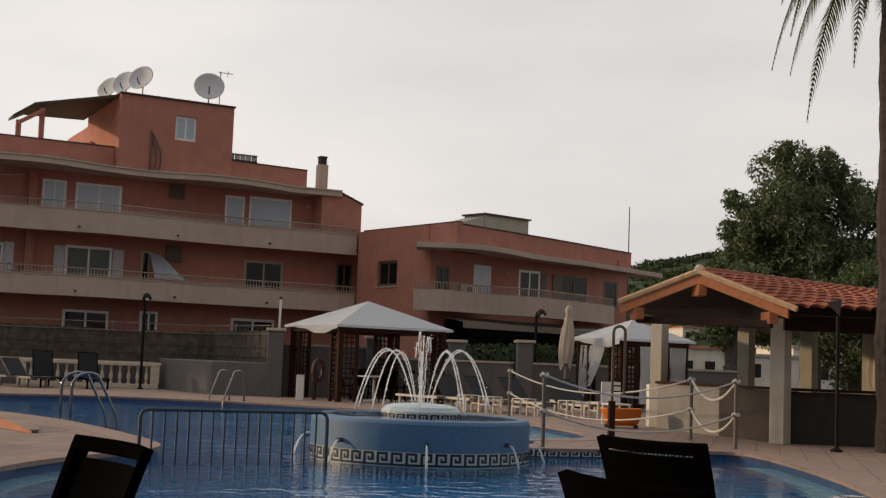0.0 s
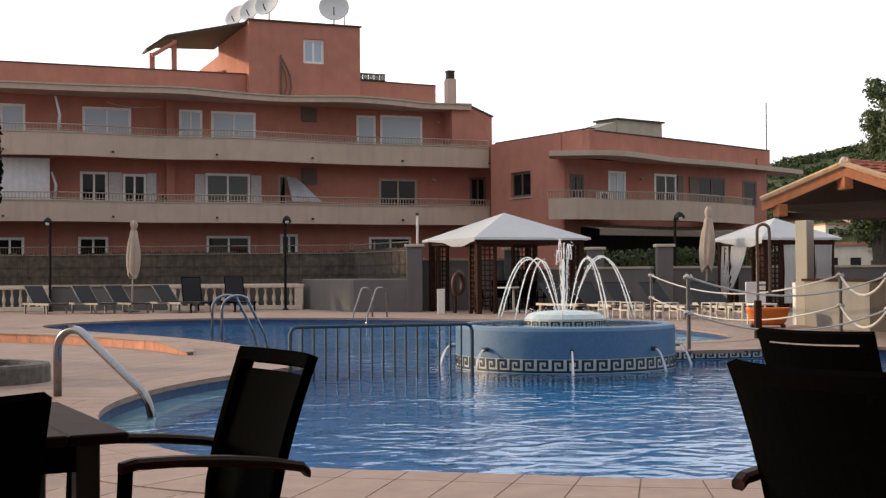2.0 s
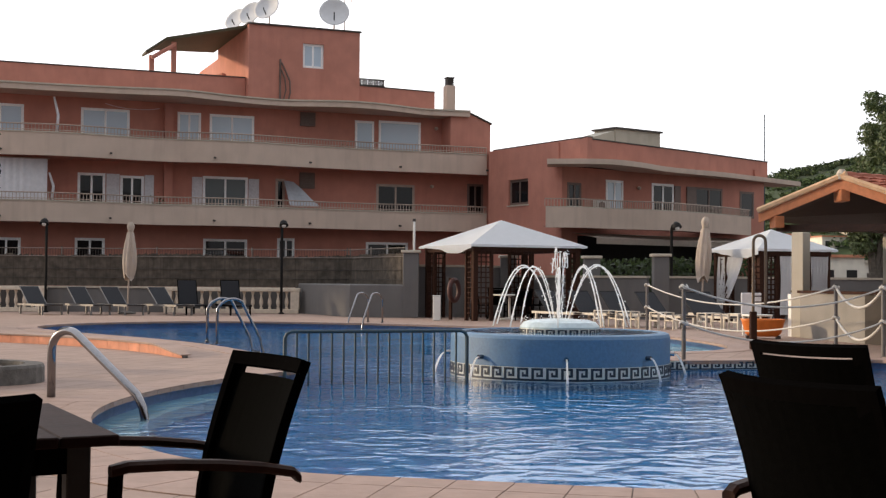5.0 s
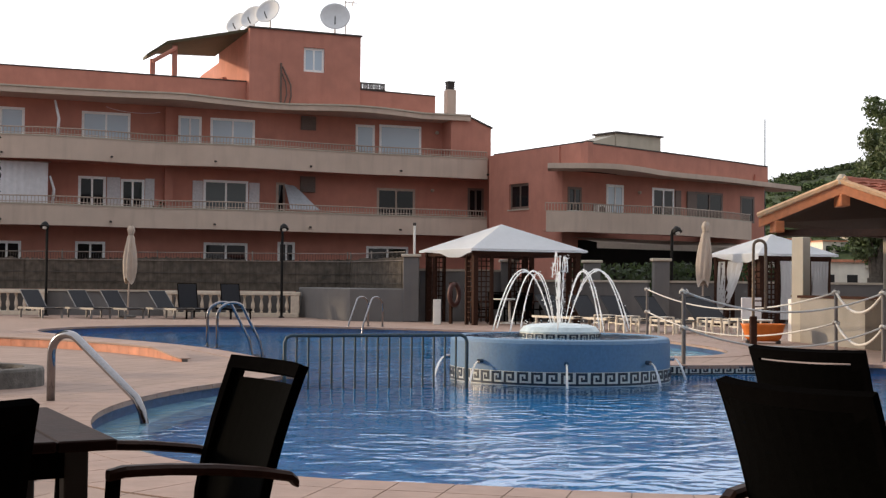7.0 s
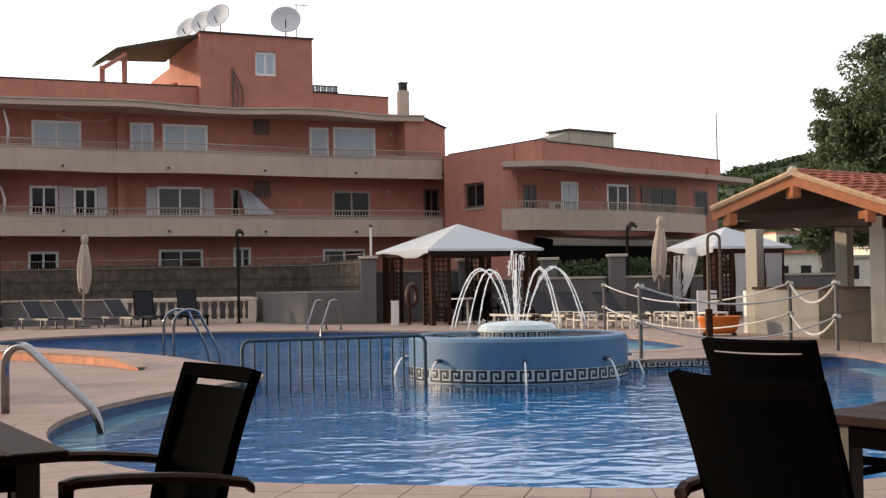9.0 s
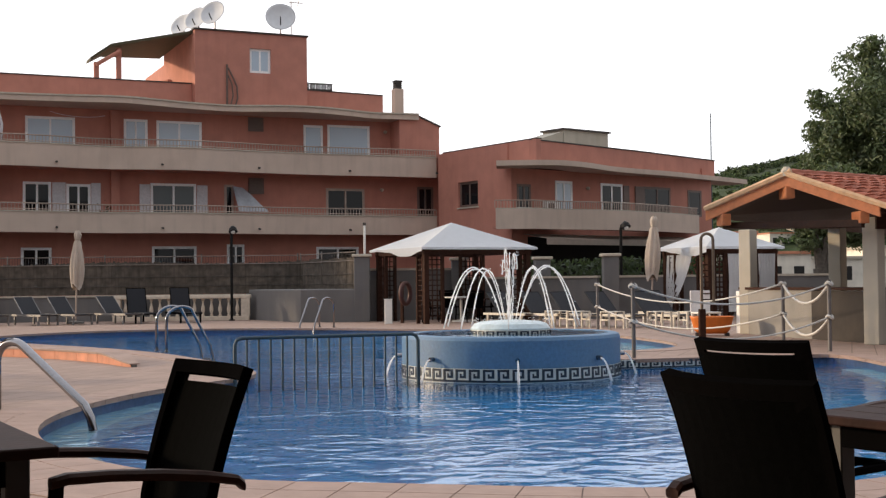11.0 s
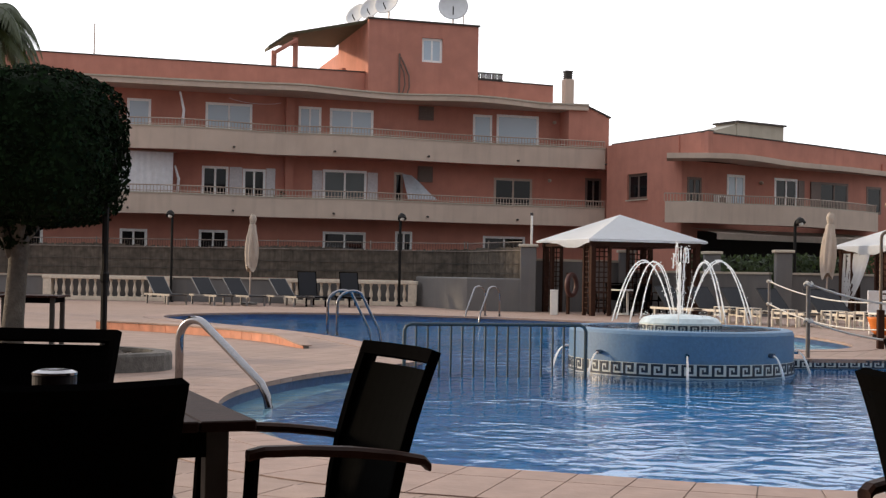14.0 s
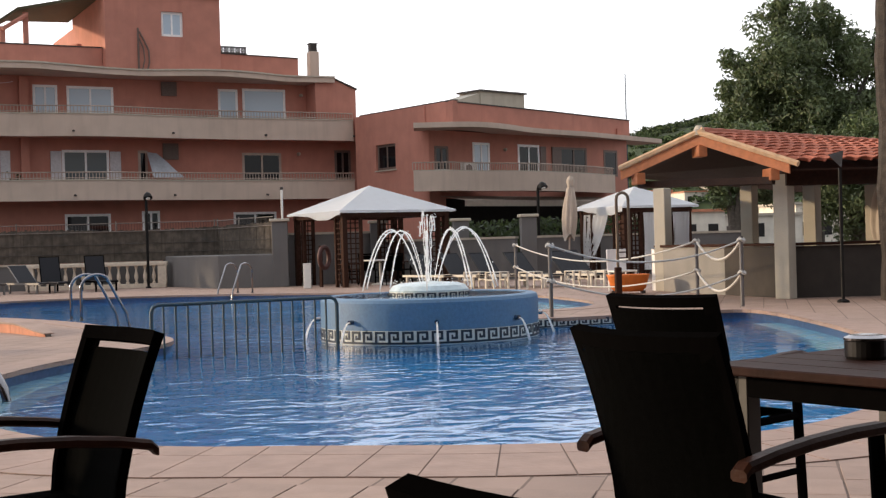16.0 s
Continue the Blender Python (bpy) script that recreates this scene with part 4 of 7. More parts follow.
# chimney
bm = box(-1.13, 2.37, 8.885, -0.68, 2.83, 10.40, 0.02)
part("chimney", bm, CREAM, building, "cream chimney")
bm = box(-1.06, 2.44, 10.403, -0.76, 2.76, 10.74)
for k in range(3):
    add_box(bm, -1.09, 2.41, 10.44 + 0.11 * k, -0.73, 2.79, 10.47 + 0.11 * k)
add_box(bm, -1.10, 2.40, 10.74, -0.72, 2.80, 10.8)
part("chimney_pot", bm, DARKTRIM, building, "dark chimney top with slots")
# lattice blocks on the parapet
for k in range(5):
    u = -5.92 + 0.27 * k
    bm = bmesh.new()
    tube(bm, [(u + 0.10 * math.cos(a), 1.15, 10.06 + 0.10 * math.sin(a)) for a in (2 * math.pi * i / 10 for i in range(10))], 0.034, 5, closed=True)
    for sx in (-1, 1):
        tube(bm, [(u - 0.13 * sx, 1.15, 9.92), (u + 0.13 * sx, 1.15, 10.20)], 0.028, 5)
    add_box(bm, u - 0.135, 1.11, 9.912, u + 0.135, 1.19, 9.945)
    add_box(bm, u - 0.135, 1.11, 10.19, u + 0.135, 1.19, 10.23)
    part("lattice_block", bm, DARKTRIM, building)


# satellite dishes on the tower roof
def satellite_dish(x, y, z, r, turn, tilt, lift=0.0):
    d = empty("satellite_dish", pose(x, y, z, rz=turn), "pale grey satellite dish on a short mast on the roof", "satellite dish", "satellite dishes")
    mast = 0.55 * r + 0.35 + lift
    part("mast", tube(bmesh.new(), [(0, 0, 0), (0, 0, mast)], 0.035, 8), RAILM, d)
    bm = lathe(bmesh.new(), [(0.02, 0.0)] + [(r * k / 8, 0.24 * r * (k / 8) ** 2) for k in range(1, 9)] + [(r, 0.24 * r + 0.02)] + [(r * k / 8, 0.24 * r * (k / 8) ** 2 + 0.02) for k in range(7, 0, -1)], 28)
    bmesh.ops.transform(bm, matrix=pose(0, -0.1, mast + 0.35 * r, rx=90 - tilt), verts=bm.verts)
    part("reflector", bm, DISH, d, smooth=True)
    part("feed_arm", tube(bmesh.new(), [(0, -0.15, mast - 0.3 * r), (0, -0.75 * r, mast + 0.2 * r), (0, -0.8 * r, mast + 0.35 * r)], 0.025, 6), BLACKMETAL, d)
    return d


satellite_dish(-5.0, 57.6, 12.22, 0.68, 5, 20)
satellite_dish(-7.95, 57.6, 12.22, 0.62, -24, 24, 0.26)
satellite_dish(-8.8, 58.4, 12.22, 0.6, -28, 26, 0.19)
satellite_dish(-9.6, 59.2, 12.22, 0.58, -32, 28, 0.09)
mast = empty("roof_antenna", pose(-4.6, 58.6, 12.22), "thin roof aerial with short crossbars", "aerial")
part("pole", tube(bmesh.new(), [(0, 0, 0), (0, 0, 2.0)], 0.025, 6), RAILM, mast)
part("crossbar", tube(bmesh.new(), [(-0.1, 0, 1.95), (0.55, 0, 1.9)], 0.02, 5), RAILM, mast)
part("crossbar", tube(bmesh.new(), [(0.3, 0, 1.75), (0.36, 0, 2.02)], 0.02, 5), RAILM, mast)

# ---- right wing ----
wing = empty("apartment_wing", pose(0, 0, 0), "two-storey terracotta wing with cream curved balcony", "building")
SIDE = pose(2.1, 58.4, 0, rz=math.degrees(math.atan2(-6.1, 3.8)))
bm = wall_with_holes(bmesh.new(), 0.0, 5.3, 0, 7.06, 0.3, [(1.6, 3.11, 4.51, 5.64)])
w_side = part("side_wall", bm, TERRA, wing)
w_side.matrix_basis = SIDE
part("return_wall", ribbon(bmesh.new(), [(2.38, 60.9), (2.104, 58.41)], 0.25, 0, 7.05), TERRA, wing)
window(wing, SIDE, 1.6, 3.11, 4.51, 5.64, BROWNALU, PANE_DARK, 2, 0.1, sill=True)
ANG = math.degrees(math.atan2(6.4, 8.6))
FRONT = pose(5.9, 52.3, 0, rz=ANG)
RW = [(0.4, 1.2, 3.5, 5.33), (2.65, 3.7, 3.5, 5.56), (5.48, 6.9, 3.5, 5.56), (8.3, 10.19, 3.5, 5.52), (11.43, 12.45, 4.2, 5.47)]
bm = wall_with_holes(bmesh.new(), 0.1, 13.2, 0, 6.0, 0.3, RW + [(1.0, 12.0, 0.3, 3.1)])
bmesh.ops.translate(bm, vec=(0, 1.6, 0), verts=bm.verts)
add_box(bm, 12.9, 1.9, 0, 13.2, 12, 6.6)
add_box(bm, 5, 11.7, 0, 12.9, 12, 6.6)
w = part("front_wall", bm, TERRA, wing)
w.matrix_basis = FRONT
# dark sheet behind the openings; the recess shade is put into its colour
w = part("room_shade_sheet", box(2.4, 3.9, 0.05, 12.6, 4.05, 6.8), ROOMSHADE, wing)
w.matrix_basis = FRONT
WF = FRONT @ pose(0, 1.6, 0)
for i, h in enumerate(RW):
    window(wing, WF, *h, ALU if i in (1, 2) else BROWNALU, PANE_SKY_CURTAIN if i == 1 else PANE_DARK, 2 if i != 4 else 1)
for a, b in ((7.72, 8.26), (6.93, 7.3)):
    ob = part("shutter", box(a, -0.07, 3.55, b, -0.02, 5.5), BROWNALU, wing, "brown window shutter")
    ob.matrix_basis = WF


WING_CORNICE = [(0.0, 0.05), (1.0, -0.55), (2.8, -0.35), (5.2, 0.5), (7.3, 0.65), (9.4, 0.7), (11.9, 1.15), (14.2, 1.5), (16.4, 1.9)]
WING_BALCONY = [(0.3, 0.3), (1.9, 0.38), (3.2, 0.05), (4.6, -0.3), (6.4, -0.08), (8.7, 0.25), (11.6, 1.05)]
WING_ROOF = [(0.1, 0.25), (7.6, 1.15), (14.2, 2.2)]
corner = FRONT.inverted() @ Vector((4.28, 52.6, 0))
line = [(corner.x, corner.y)] + plan_line(WING_BALCONY, 0.35)
for name, mm, z0, z1, th, ln in (("balcony_parapet", CREAM, 3.36, 4.2, 0.16, line), ("parapet_cap", CAPSTONE, 4.203, 4.24, 0.2, line), ("cornice", CREAM, 5.98, 6.2, 1.5, [(corner.x - 0.05, corner.y - 0.1)] + plan_line(WING_CORNICE, 0.35)),
                                 ("roof_parapet", TERRA, 6.205, 7.05, 0.2, WING_ROOF), ("roof_parapet_cap", DARKTRIM, 7.054, 7.1, 0.26, [(x, y - 0.03) for x, y in WING_ROOF])):
    ob = part(name, ribbon(bmesh.new(), ln, th, z0, z1), mm, wing)
    ob.matrix_basis = FRONT
ob = part("balcony_slab", ribbon(bmesh.new(), [(x, y + 0.165) for x, y in plan_line(WING_BALCONY, 0.35)], 1.1, 3.4, 3.5), TERRA, wing)
ob.matrix_basis = FRONT
ob = part("balcony_end_slab", ribbon(bmesh.new(), [(corner.x + 0.1, corner.y + 0.1), (0.28, 0.5)], 0.9, 3.42, 3.52), TERRA, wing)
ob.matrix_basis = FRONT
bm = tube(bmesh.new(), [(x, y + 0.08, 4.56) for x, y in line], 0.024, 6)
rail = new("balcony_rail")
rail.parent, rail.matrix_basis = wing, FRONT
part("handrail", bm, RAILM, rail)
bar_mesh = None
for (x0, y0), (x1, y1) in zip(line, line[1:]):
    k = max(1, round(math.hypot(x1 - x0, y1 - y0) / 0.13))
    for i in range(k):
        m = pose(x0 + (x1 - x0) * i / k, y0 + (y1 - y0) * i / k + 0.08, 4.24)
        if bar_mesh is None:
            ob = part("bar", box(-0.012, -0.012, 0, 0.012, 0.012, 0.31), RAILM, rail)
            bar_mesh = ob.data
        else:
            ob = new("bar", bar_mesh)
            ob.parent = rail
        ob.matrix_basis = m
# side roof band joining the corner and the main building
a, b = Vector((5.95, 52.35)), Vector((2.3, 58.2))
ob = part("side_parapet", ribbon(bmesh.new(), [tuple(b), tuple(a)], 0.25, 6.0, 7.08), TERRA, wing)
ob = part("side_parapet_cap", ribbon(bmesh.new(), [tuple(b), tuple(a)], 0.3, 7.083, 7.13), DARKTRIM, wing)
bm = bmesh.new()
q = [(2.6, 58.4), (6.05, 53.5), (15.4, 62.8), (9.5, 70), (4.0, 64)]
lo, hi = [bm.verts.new((x, y, 6.72)) for x, y in q], [bm.verts.new((x, y, 6.84)) for x, y in q]
bm.faces.new(lo)
bm.faces.new(hi[::-1])
for i in range(5):
    bm.faces.new((lo[i], lo[(i + 1) % 5], hi[(i + 1) % 5], hi[i]))
part("roof", bm, CAPSTONE, wing)
bm = box(5.0, 3.4, 6.845, 7.9, 4.8, 8.12)
q = [bm.verts.new(p) for p in ((2.6, 3.45, 6.845), (4.996, 3.45, 6.845), (4.996, 3.45, 8.05), (2.6, 3.45, 7.35), (2.6, 4.7, 6.845), (4.996, 4.7, 6.845), (4.996, 4.7, 8.05), (2.6, 4.7, 7.35))]
for f in ((0, 1, 2, 3), (7, 6, 5, 4), (0, 3, 7, 4), (3, 2, 6, 7)):
    bm.faces.new([q[i] for i in f])
ob = part("penthouse", bm, BEIGE, wing, "cream roof penthouse")
ob.matrix_basis = FRONT
ob = part("penthouse_cap", box(4.9, 3.3, 8.123, 8.0, 4.9, 8.2), DARKTRIM, wing)
ob.matrix_basis = FRONT
# ground-floor awning
bm = bmesh.new()
q = [bm.verts.new(p) for p in ((0.6, 0.0, 2.95), (10.8, 0.0, 2.95), (10.8, 1.55, 3.2), (0.6, 1.55, 3.2), (0.6, 0.0, 2.7), (10.8, 0.0, 2.7))]
bm.faces.new((q[0], q[1], q[2], q[3]))
bm.faces.new((q[4], q[5], q[1], q[0]))
bmesh.ops.solidify(bm, geom=bm.faces[:], thickness=0.02)
aw = part("awning", bm, UMBRELLA, wing, "pale canvas terrace awning")
aw.matrix_basis = FRONT
m2 = empty("mast_pole", pose(16.45, 65.0, 0), "thin tall mast behind the roof", "mast")
part("pole", tube(bmesh.new(), [(0, 0, 0), (0, 0, 9.75)], [0.04, 0.025], 6), GATEPAINT, m2)
m3 = empty("mast_pole", pose(-21.6, 57, 0), "thin tall mast behind the roof", "mast")
part("pole", tube(bmesh.new(), [(0, 0, 0), (0, 0, 12.4)], [0.06, 0.03], 6), RAILM, m3)

# ---- boundary wall, reed fence, balustrade ----
bm = ribbon(bmesh.new(), [(-32, 42.6), (-4.95, 42.6)], 0.2, 0, 0.80)
tagged(part("wall_back", bm, GREYWALL), "low grey rendered boundary wall", "wall", kind="structure")
bm = ribbon(bmesh.new(), [(-32, 42.55), (-4.95, 42.55)], 0.3, 0.803, 0.86)
tagged(part("wall_back_cap", bm, CAPSTONE), "pale stone cap of the low wall", "wall", kind="structure")
fence = empty("reed_fence", pose(0, 0, 0), "grey weathered reed screen fence above the low wall", "fence", kind="structure")
FLINE = [(-32, 42.75), (-3.1, 42.75), (-2.3, 41.0), (-1.15, 38.9)]
for (x0, y0), (x1, y1) in zip(FLINE, FLINE[1:]):
    L = math.hypot(x1 - x0, y1 - y0)
    n = int(L / 0.075)
    bm = bmesh.new()
    fr = random.Random(int(L * 10))
    dx, dy = (x1 - x0) / L, (y1 - y0) / L
    for i in range(n):
        s = L * i / n
        x, y = x0 + dx * s, y0 + dy * s
        top = 1.93 + fr.uniform(-0.035, 0.02) + 0.04 * math.sin(s * 0.9)
        o = fr.uniform(-0.012, 0.012)
        w = 0.078
        q = [bm.verts.new(p) for p in ((x - dy * o, y + dx * o, 0.87), (x + dx * w - dy * o, y + dy * w + dx * o, 0.87), (x + dx * w - dy * o, y + dy * w + dx * o, top), (x - dy * o, y + dx * o, top))]
        bm.faces.new(q)
        q2 = [bm.verts.new(v.co + Vector((-dy * 0.03, dx * 0.03, 0))) for v in q]
        bm.faces.new(q2[::-1])
        bm.faces.new((q[3], q[2], q2[2], q2[3]))
    tagged(part("reeds", bm, REED, fence), kind="stuff")
    bm = bmesh.new()
    for i in range(int(L / 0.09)):
        s = 0.09 * i
        tube(bm, [(x0 + dx * s, y0 + dy * s + 0.04, 1.7), (x0 + dx * s, y0 + dy * s + 0.04, 2.12)], 0.006, 3)
    tagged(part("wire_mesh", bm, DARKTRIM, fence), kind="stuff")
    part("top_rail", tube(bmesh.new(), [(x0, y0 + 0.05, 2.13), (x1, y1 + 0.05, 2.13)], 0.015, 6), STONES, fence)
    part("top_rail", tube(bmesh.new(), [(x0 + dy * 0.03, y0 - dx * 0.03, 1.86), (x1 + dy * 0.03, y1 - dx * 0.03, 1.86)], 0.014, 6), STONES, fence)
    for z in (1.15, 1.45):
        part("wire_rail", tube(bmesh.new(), [(x0 + dy * 0.03, y0 - dx * 0.03, z), (x1 + dy * 0.03, y1 - dx * 0.03, z)], 0.010, 5), DARKTRIM, fence)
    for i in range(int(L / 3.2) + 1):
        s = min(L, 3.2 * i)
        part("post", tube(bmesh.new(), [(x0 + dx * s, y0 + dy * s + 0.05, 0.8), (x0 + dx * s, y0 + dy * s + 0.05, 2.2)], 0.025, 6), STONES, fence)
# grey raised block in front of the fence
bm = bmesh.new()
q = [(-4.95, 43.0), (-2.81, 38.7), (-1.15, 38.55), (-1.1, 42.9)]
lo = [bm.verts.new((x, y, 0)) for x, y in q]
hi = [bm.verts.new((x, y, 1.0)) for x, y in q]
bm.faces.new(hi)
for i in range(4):
    bm.faces.new((lo[i], lo[(i + 1) % 4], hi[(i + 1) % 4], hi[i]))
bmesh.ops.bevel(bm, geom=[e for e in bm.edges if e.verts[0].co.z > 0.9 and e.verts[1].co.z > 0.9], offset=0.03, segments=1, affect="EDGES")
tagged(part("wall_block", bm, GREYWALL), "raised grey rendered planter block", "wall", kind="structure")


def pillar(x, y, h, w):
    p = empty("wall_pillar", pose(x, y, 0), "grey rendered gate pillar with a pale cap", "pillar", "pillars", kind="structure")
    part("shaft", box(-w / 2, -w / 2, 0, w / 2, w / 2, h - 0.09, 0.015), GREYWALL, p)
    part("cap", box(-w / 2 - 0.06, -w / 2 - 0.06, h - 0.087, w / 2 + 0.06, w / 2 + 0.06, h, 0.015), CAPSTONE, p)
    return p


pillar(-0.95, 38.75, 2.05, 0.48)
pillar(2.1, 40.5, 1.95, 0.5)
pillar(4.75, 40.5, 1.95, 0.5)
pillar(6.55, 38.2, 1.98, 0.46)
vent = empty("vent_pipe", pose(-0.88, 39.4, 0), "slim white vent pipe with a dark cap", "pipe")
part("pipe", tube(bmesh.new(), [(0, 0, 0), (0, 0, 2.95)], 0.036, 8), WHITEPAINT, vent)
part("cap", tube(bmesh.new(), [(0, 0, 2.95), (0, 0, 3.04)], 0.05, 8), DARKTRIM, vent)
# walls behind the gazebos
for x0, y0, x1, y1, h in ((-0.7, 39.0, 2.0, 40.6, 1.55), (2.2, 40.6, 6.2, 38.5, 1.25), (6.7, 38.3, 14.5, 41.0, 1.25)):
    tagged(part("wall_garden", ribbon(bmesh.new(), [(x0, y0), (x1, y1)], 0.2, 0, h), GREYWALL), "grey rendered garden wall", "wall", kind="structure")
    tagged(part("wall_garden_cap", ribbon(bmesh.new(), [(x0, y0 - 0.04), (x1, y1 - 0.04)], 0.28, h + 0.003, h + 0.07), CAPSTONE), "pale cap of the garden wall", "wall", kind="structure")

# balustrades in the low wall
BAL = [(0.055, 0), (0.055, 0.05), (0.03, 0.07), (0.04, 0.11), (0.068, 0.2), (0.062, 0.28), (0.035, 0.40), (0.03, 0.47), (0.045, 0.50), (0.045, 0.53), (0.055, 0.54), (0.055, 0.58)]


def balustrade(x0, x1, y):
    b = empty("balustrade", pose(x0, y, 0), "weathered cream stone balustrade with turned balusters", "balustrade", "balustrades")
    L = x1 - x0
    part("plinth", box(0, -0.14, 0, L, 0.14, 0.14, 0.01), STONEBALUSTER, b)
    part("coping", box(-0.05, -0.15, 0.72, L + 0.05, 0.15, 0.84, 0.015), STONEBALUSTER, b)
    for x in (0.12, L - 0.12):
        part("pier", box(x - 0.14, -0.13, 0.142, x + 0.14, 0.13, 0.718), STONEBALUSTER, b)
    n = int((L - 0.5) / 0.27)
    me = None
    for i in range(n):
        if me is None:
            ob = part("baluster", lathe(bmesh.new(), BAL, 10), STONEBALUSTER, b, smooth=True)
            me = ob.data
        else:
            ob = new("baluster", me)
            ob.parent = b
        ob.matrix_basis = pose(0.26 + (L - 0.52) * (i + 0.5) / n, 0, 0.14)
    return b


balustrade(-17.6, -13.2, 42.3)
balustrade(-9.2, -4.75, 42.2)


# ---- lamp posts ----
def lamp_post(x, y, h, turn=0):
    p = empty("lamp_post", pose(x, y, 0, rz=turn), "thin black garden lamp post with a small angled head", "lamp", "garden lamps")
    part("pole", tube(bmesh.new(), [(0, 0, 0), (0, 0, h)], 0.045, 8), BLACKMETAL, p)
    part("foot", lathe(bmesh.new(), [(0.1, 0), (0.1, 0.03), (0.05, 0.06)], 12), BLACKMETAL, p)
    part("neck", tube(bmesh.new(), [(0, 0, h), (0, -0.03, h + 0.10), (0, -0.11, h + 0.16), (0, -0.22, h + 0.13)], [0.04, 0.035, 0.03, 0.03], 8), BLACKMETAL, p)
    hood = part("hood", lathe(bmesh.new(), [(0.05, 0.14), (0.12, 0.06), (0.15, -0.06), (0.13, -0.06)], 14), BLACKMETAL, p)
    hood.matrix_basis = pose(0, -0.23, h + 0.08, rx=-28)
    lens = part("lens", lathe(bmesh.new(), [(0.07, -0.054), (0.065, -0.10), (0.03, -0.12)], 14), WHITEPAINT, p, "pale lamp glass")
    lens.matrix_basis = pose(0, -0.23, h + 0.08, rx=-28)
    return p


lamp_post(-5.25, 41.6, 2.85, 20)
lamp_post(-12.95, 41.6, 2.85, 0)
lamp_post(-20.6, 41.6, 2.85, 0)


# ---- parasols, closed ----
def closed_parasol(x, y, h, lean=0.0, r=0.26, label="closed beige canvas parasol on a slim pole"):
    p = empty("closed_parasol", pose(x, y, 0, ry=lean), label, "parasol", "closed parasols")
    part("base", lathe(bmesh.new(), [(0.26, 0), (0.26, 0.05), (0.06, 0.09)], 16), PEBBLE, p)
    part("pole", tube(bmesh.new(), [(0, 0, 0.05), (0, 0, h)], 0.028, 8), RAILM, p)
    bm = bmesh.new()
    rr = random.Random(int(x * 7))
    # gathered folds that hang from the crown, drawn in by a tie under it, with an uneven hem
    prof = [(0.02, 0.035, 0.1), (0.06, 0.085, 0.2), (0.16, 0.125, 0.25), (0.27, 0.10, 0.25), (0.33, 0.075, 0.15), (0.40, 0.12, 0.25), (0.55, r * 0.62, 0.32),
            (0.75, r * 0.80, 0.36), (1.0, r * 0.92, 0.38), (1.25, r * 0.97, 0.38), (1.5, r * 0.90, 0.38), (1.68, r * 0.78, 0.36), (1.8, r * 0.62, 0.3)]
    SEG = 48
    turns = [rr.uniform(-0.35, 0.35) for _ in range(8)]
    rings = []
    for d, q, amp in prof:
        ring = []
        for i in range(SEG):
            a = 2 * math.pi * i / SEG
            fold = abs(math.sin(3.5 * a + turns[0] + d * 0.5)) * 0.65 + abs(math.sin(2 * a + turns[1] - d * 0.8)) * 0.35
            rad = q * (1 - amp + 1.35 * amp * fold)
            hem = 0.10 * math.sin(2 * a + turns[2] * 6) * max(0.0, d - 1.3) / 0.5
            ring.append(bm.verts.new((rad * math.cos(a), rad * math.sin(a), h - d + hem + rr.uniform(-0.008, 0.008))))
        rings.append(ring)
    for a, b in zip(rings, rings[1:]):
        for j in range(SEG):
            bm.faces.new((a[j], a[(j + 1) % SEG], b[(j + 1) % SEG], b[j]))
    bm.faces.new(rings[0])
    bm.faces.new(rings[-1][::-1])
    part("cloth", bm, UMBRELLA, p, smooth=True)
    bm = lathe(bmesh.new(), [(0.08, h - 0.33), (0.095, h - 0.30), (0.08, h - 0.27)], 12)
    part("tie", bm, CAPSTONE, p)
    return p


closed_parasol(-10.0, 40.5, 2.95, 1.5, 0.225)
closed_parasol(7.36, 36.2, 3.02, 2.5, 0.215)
closed_parasol(12.6, 27.0, 2.6, 0, 0.28, "closed white parasol behind the bar")
closed_parasol(14.8, 28.0, 2.6, 0, 0.28, "closed white parasol behind the bar")


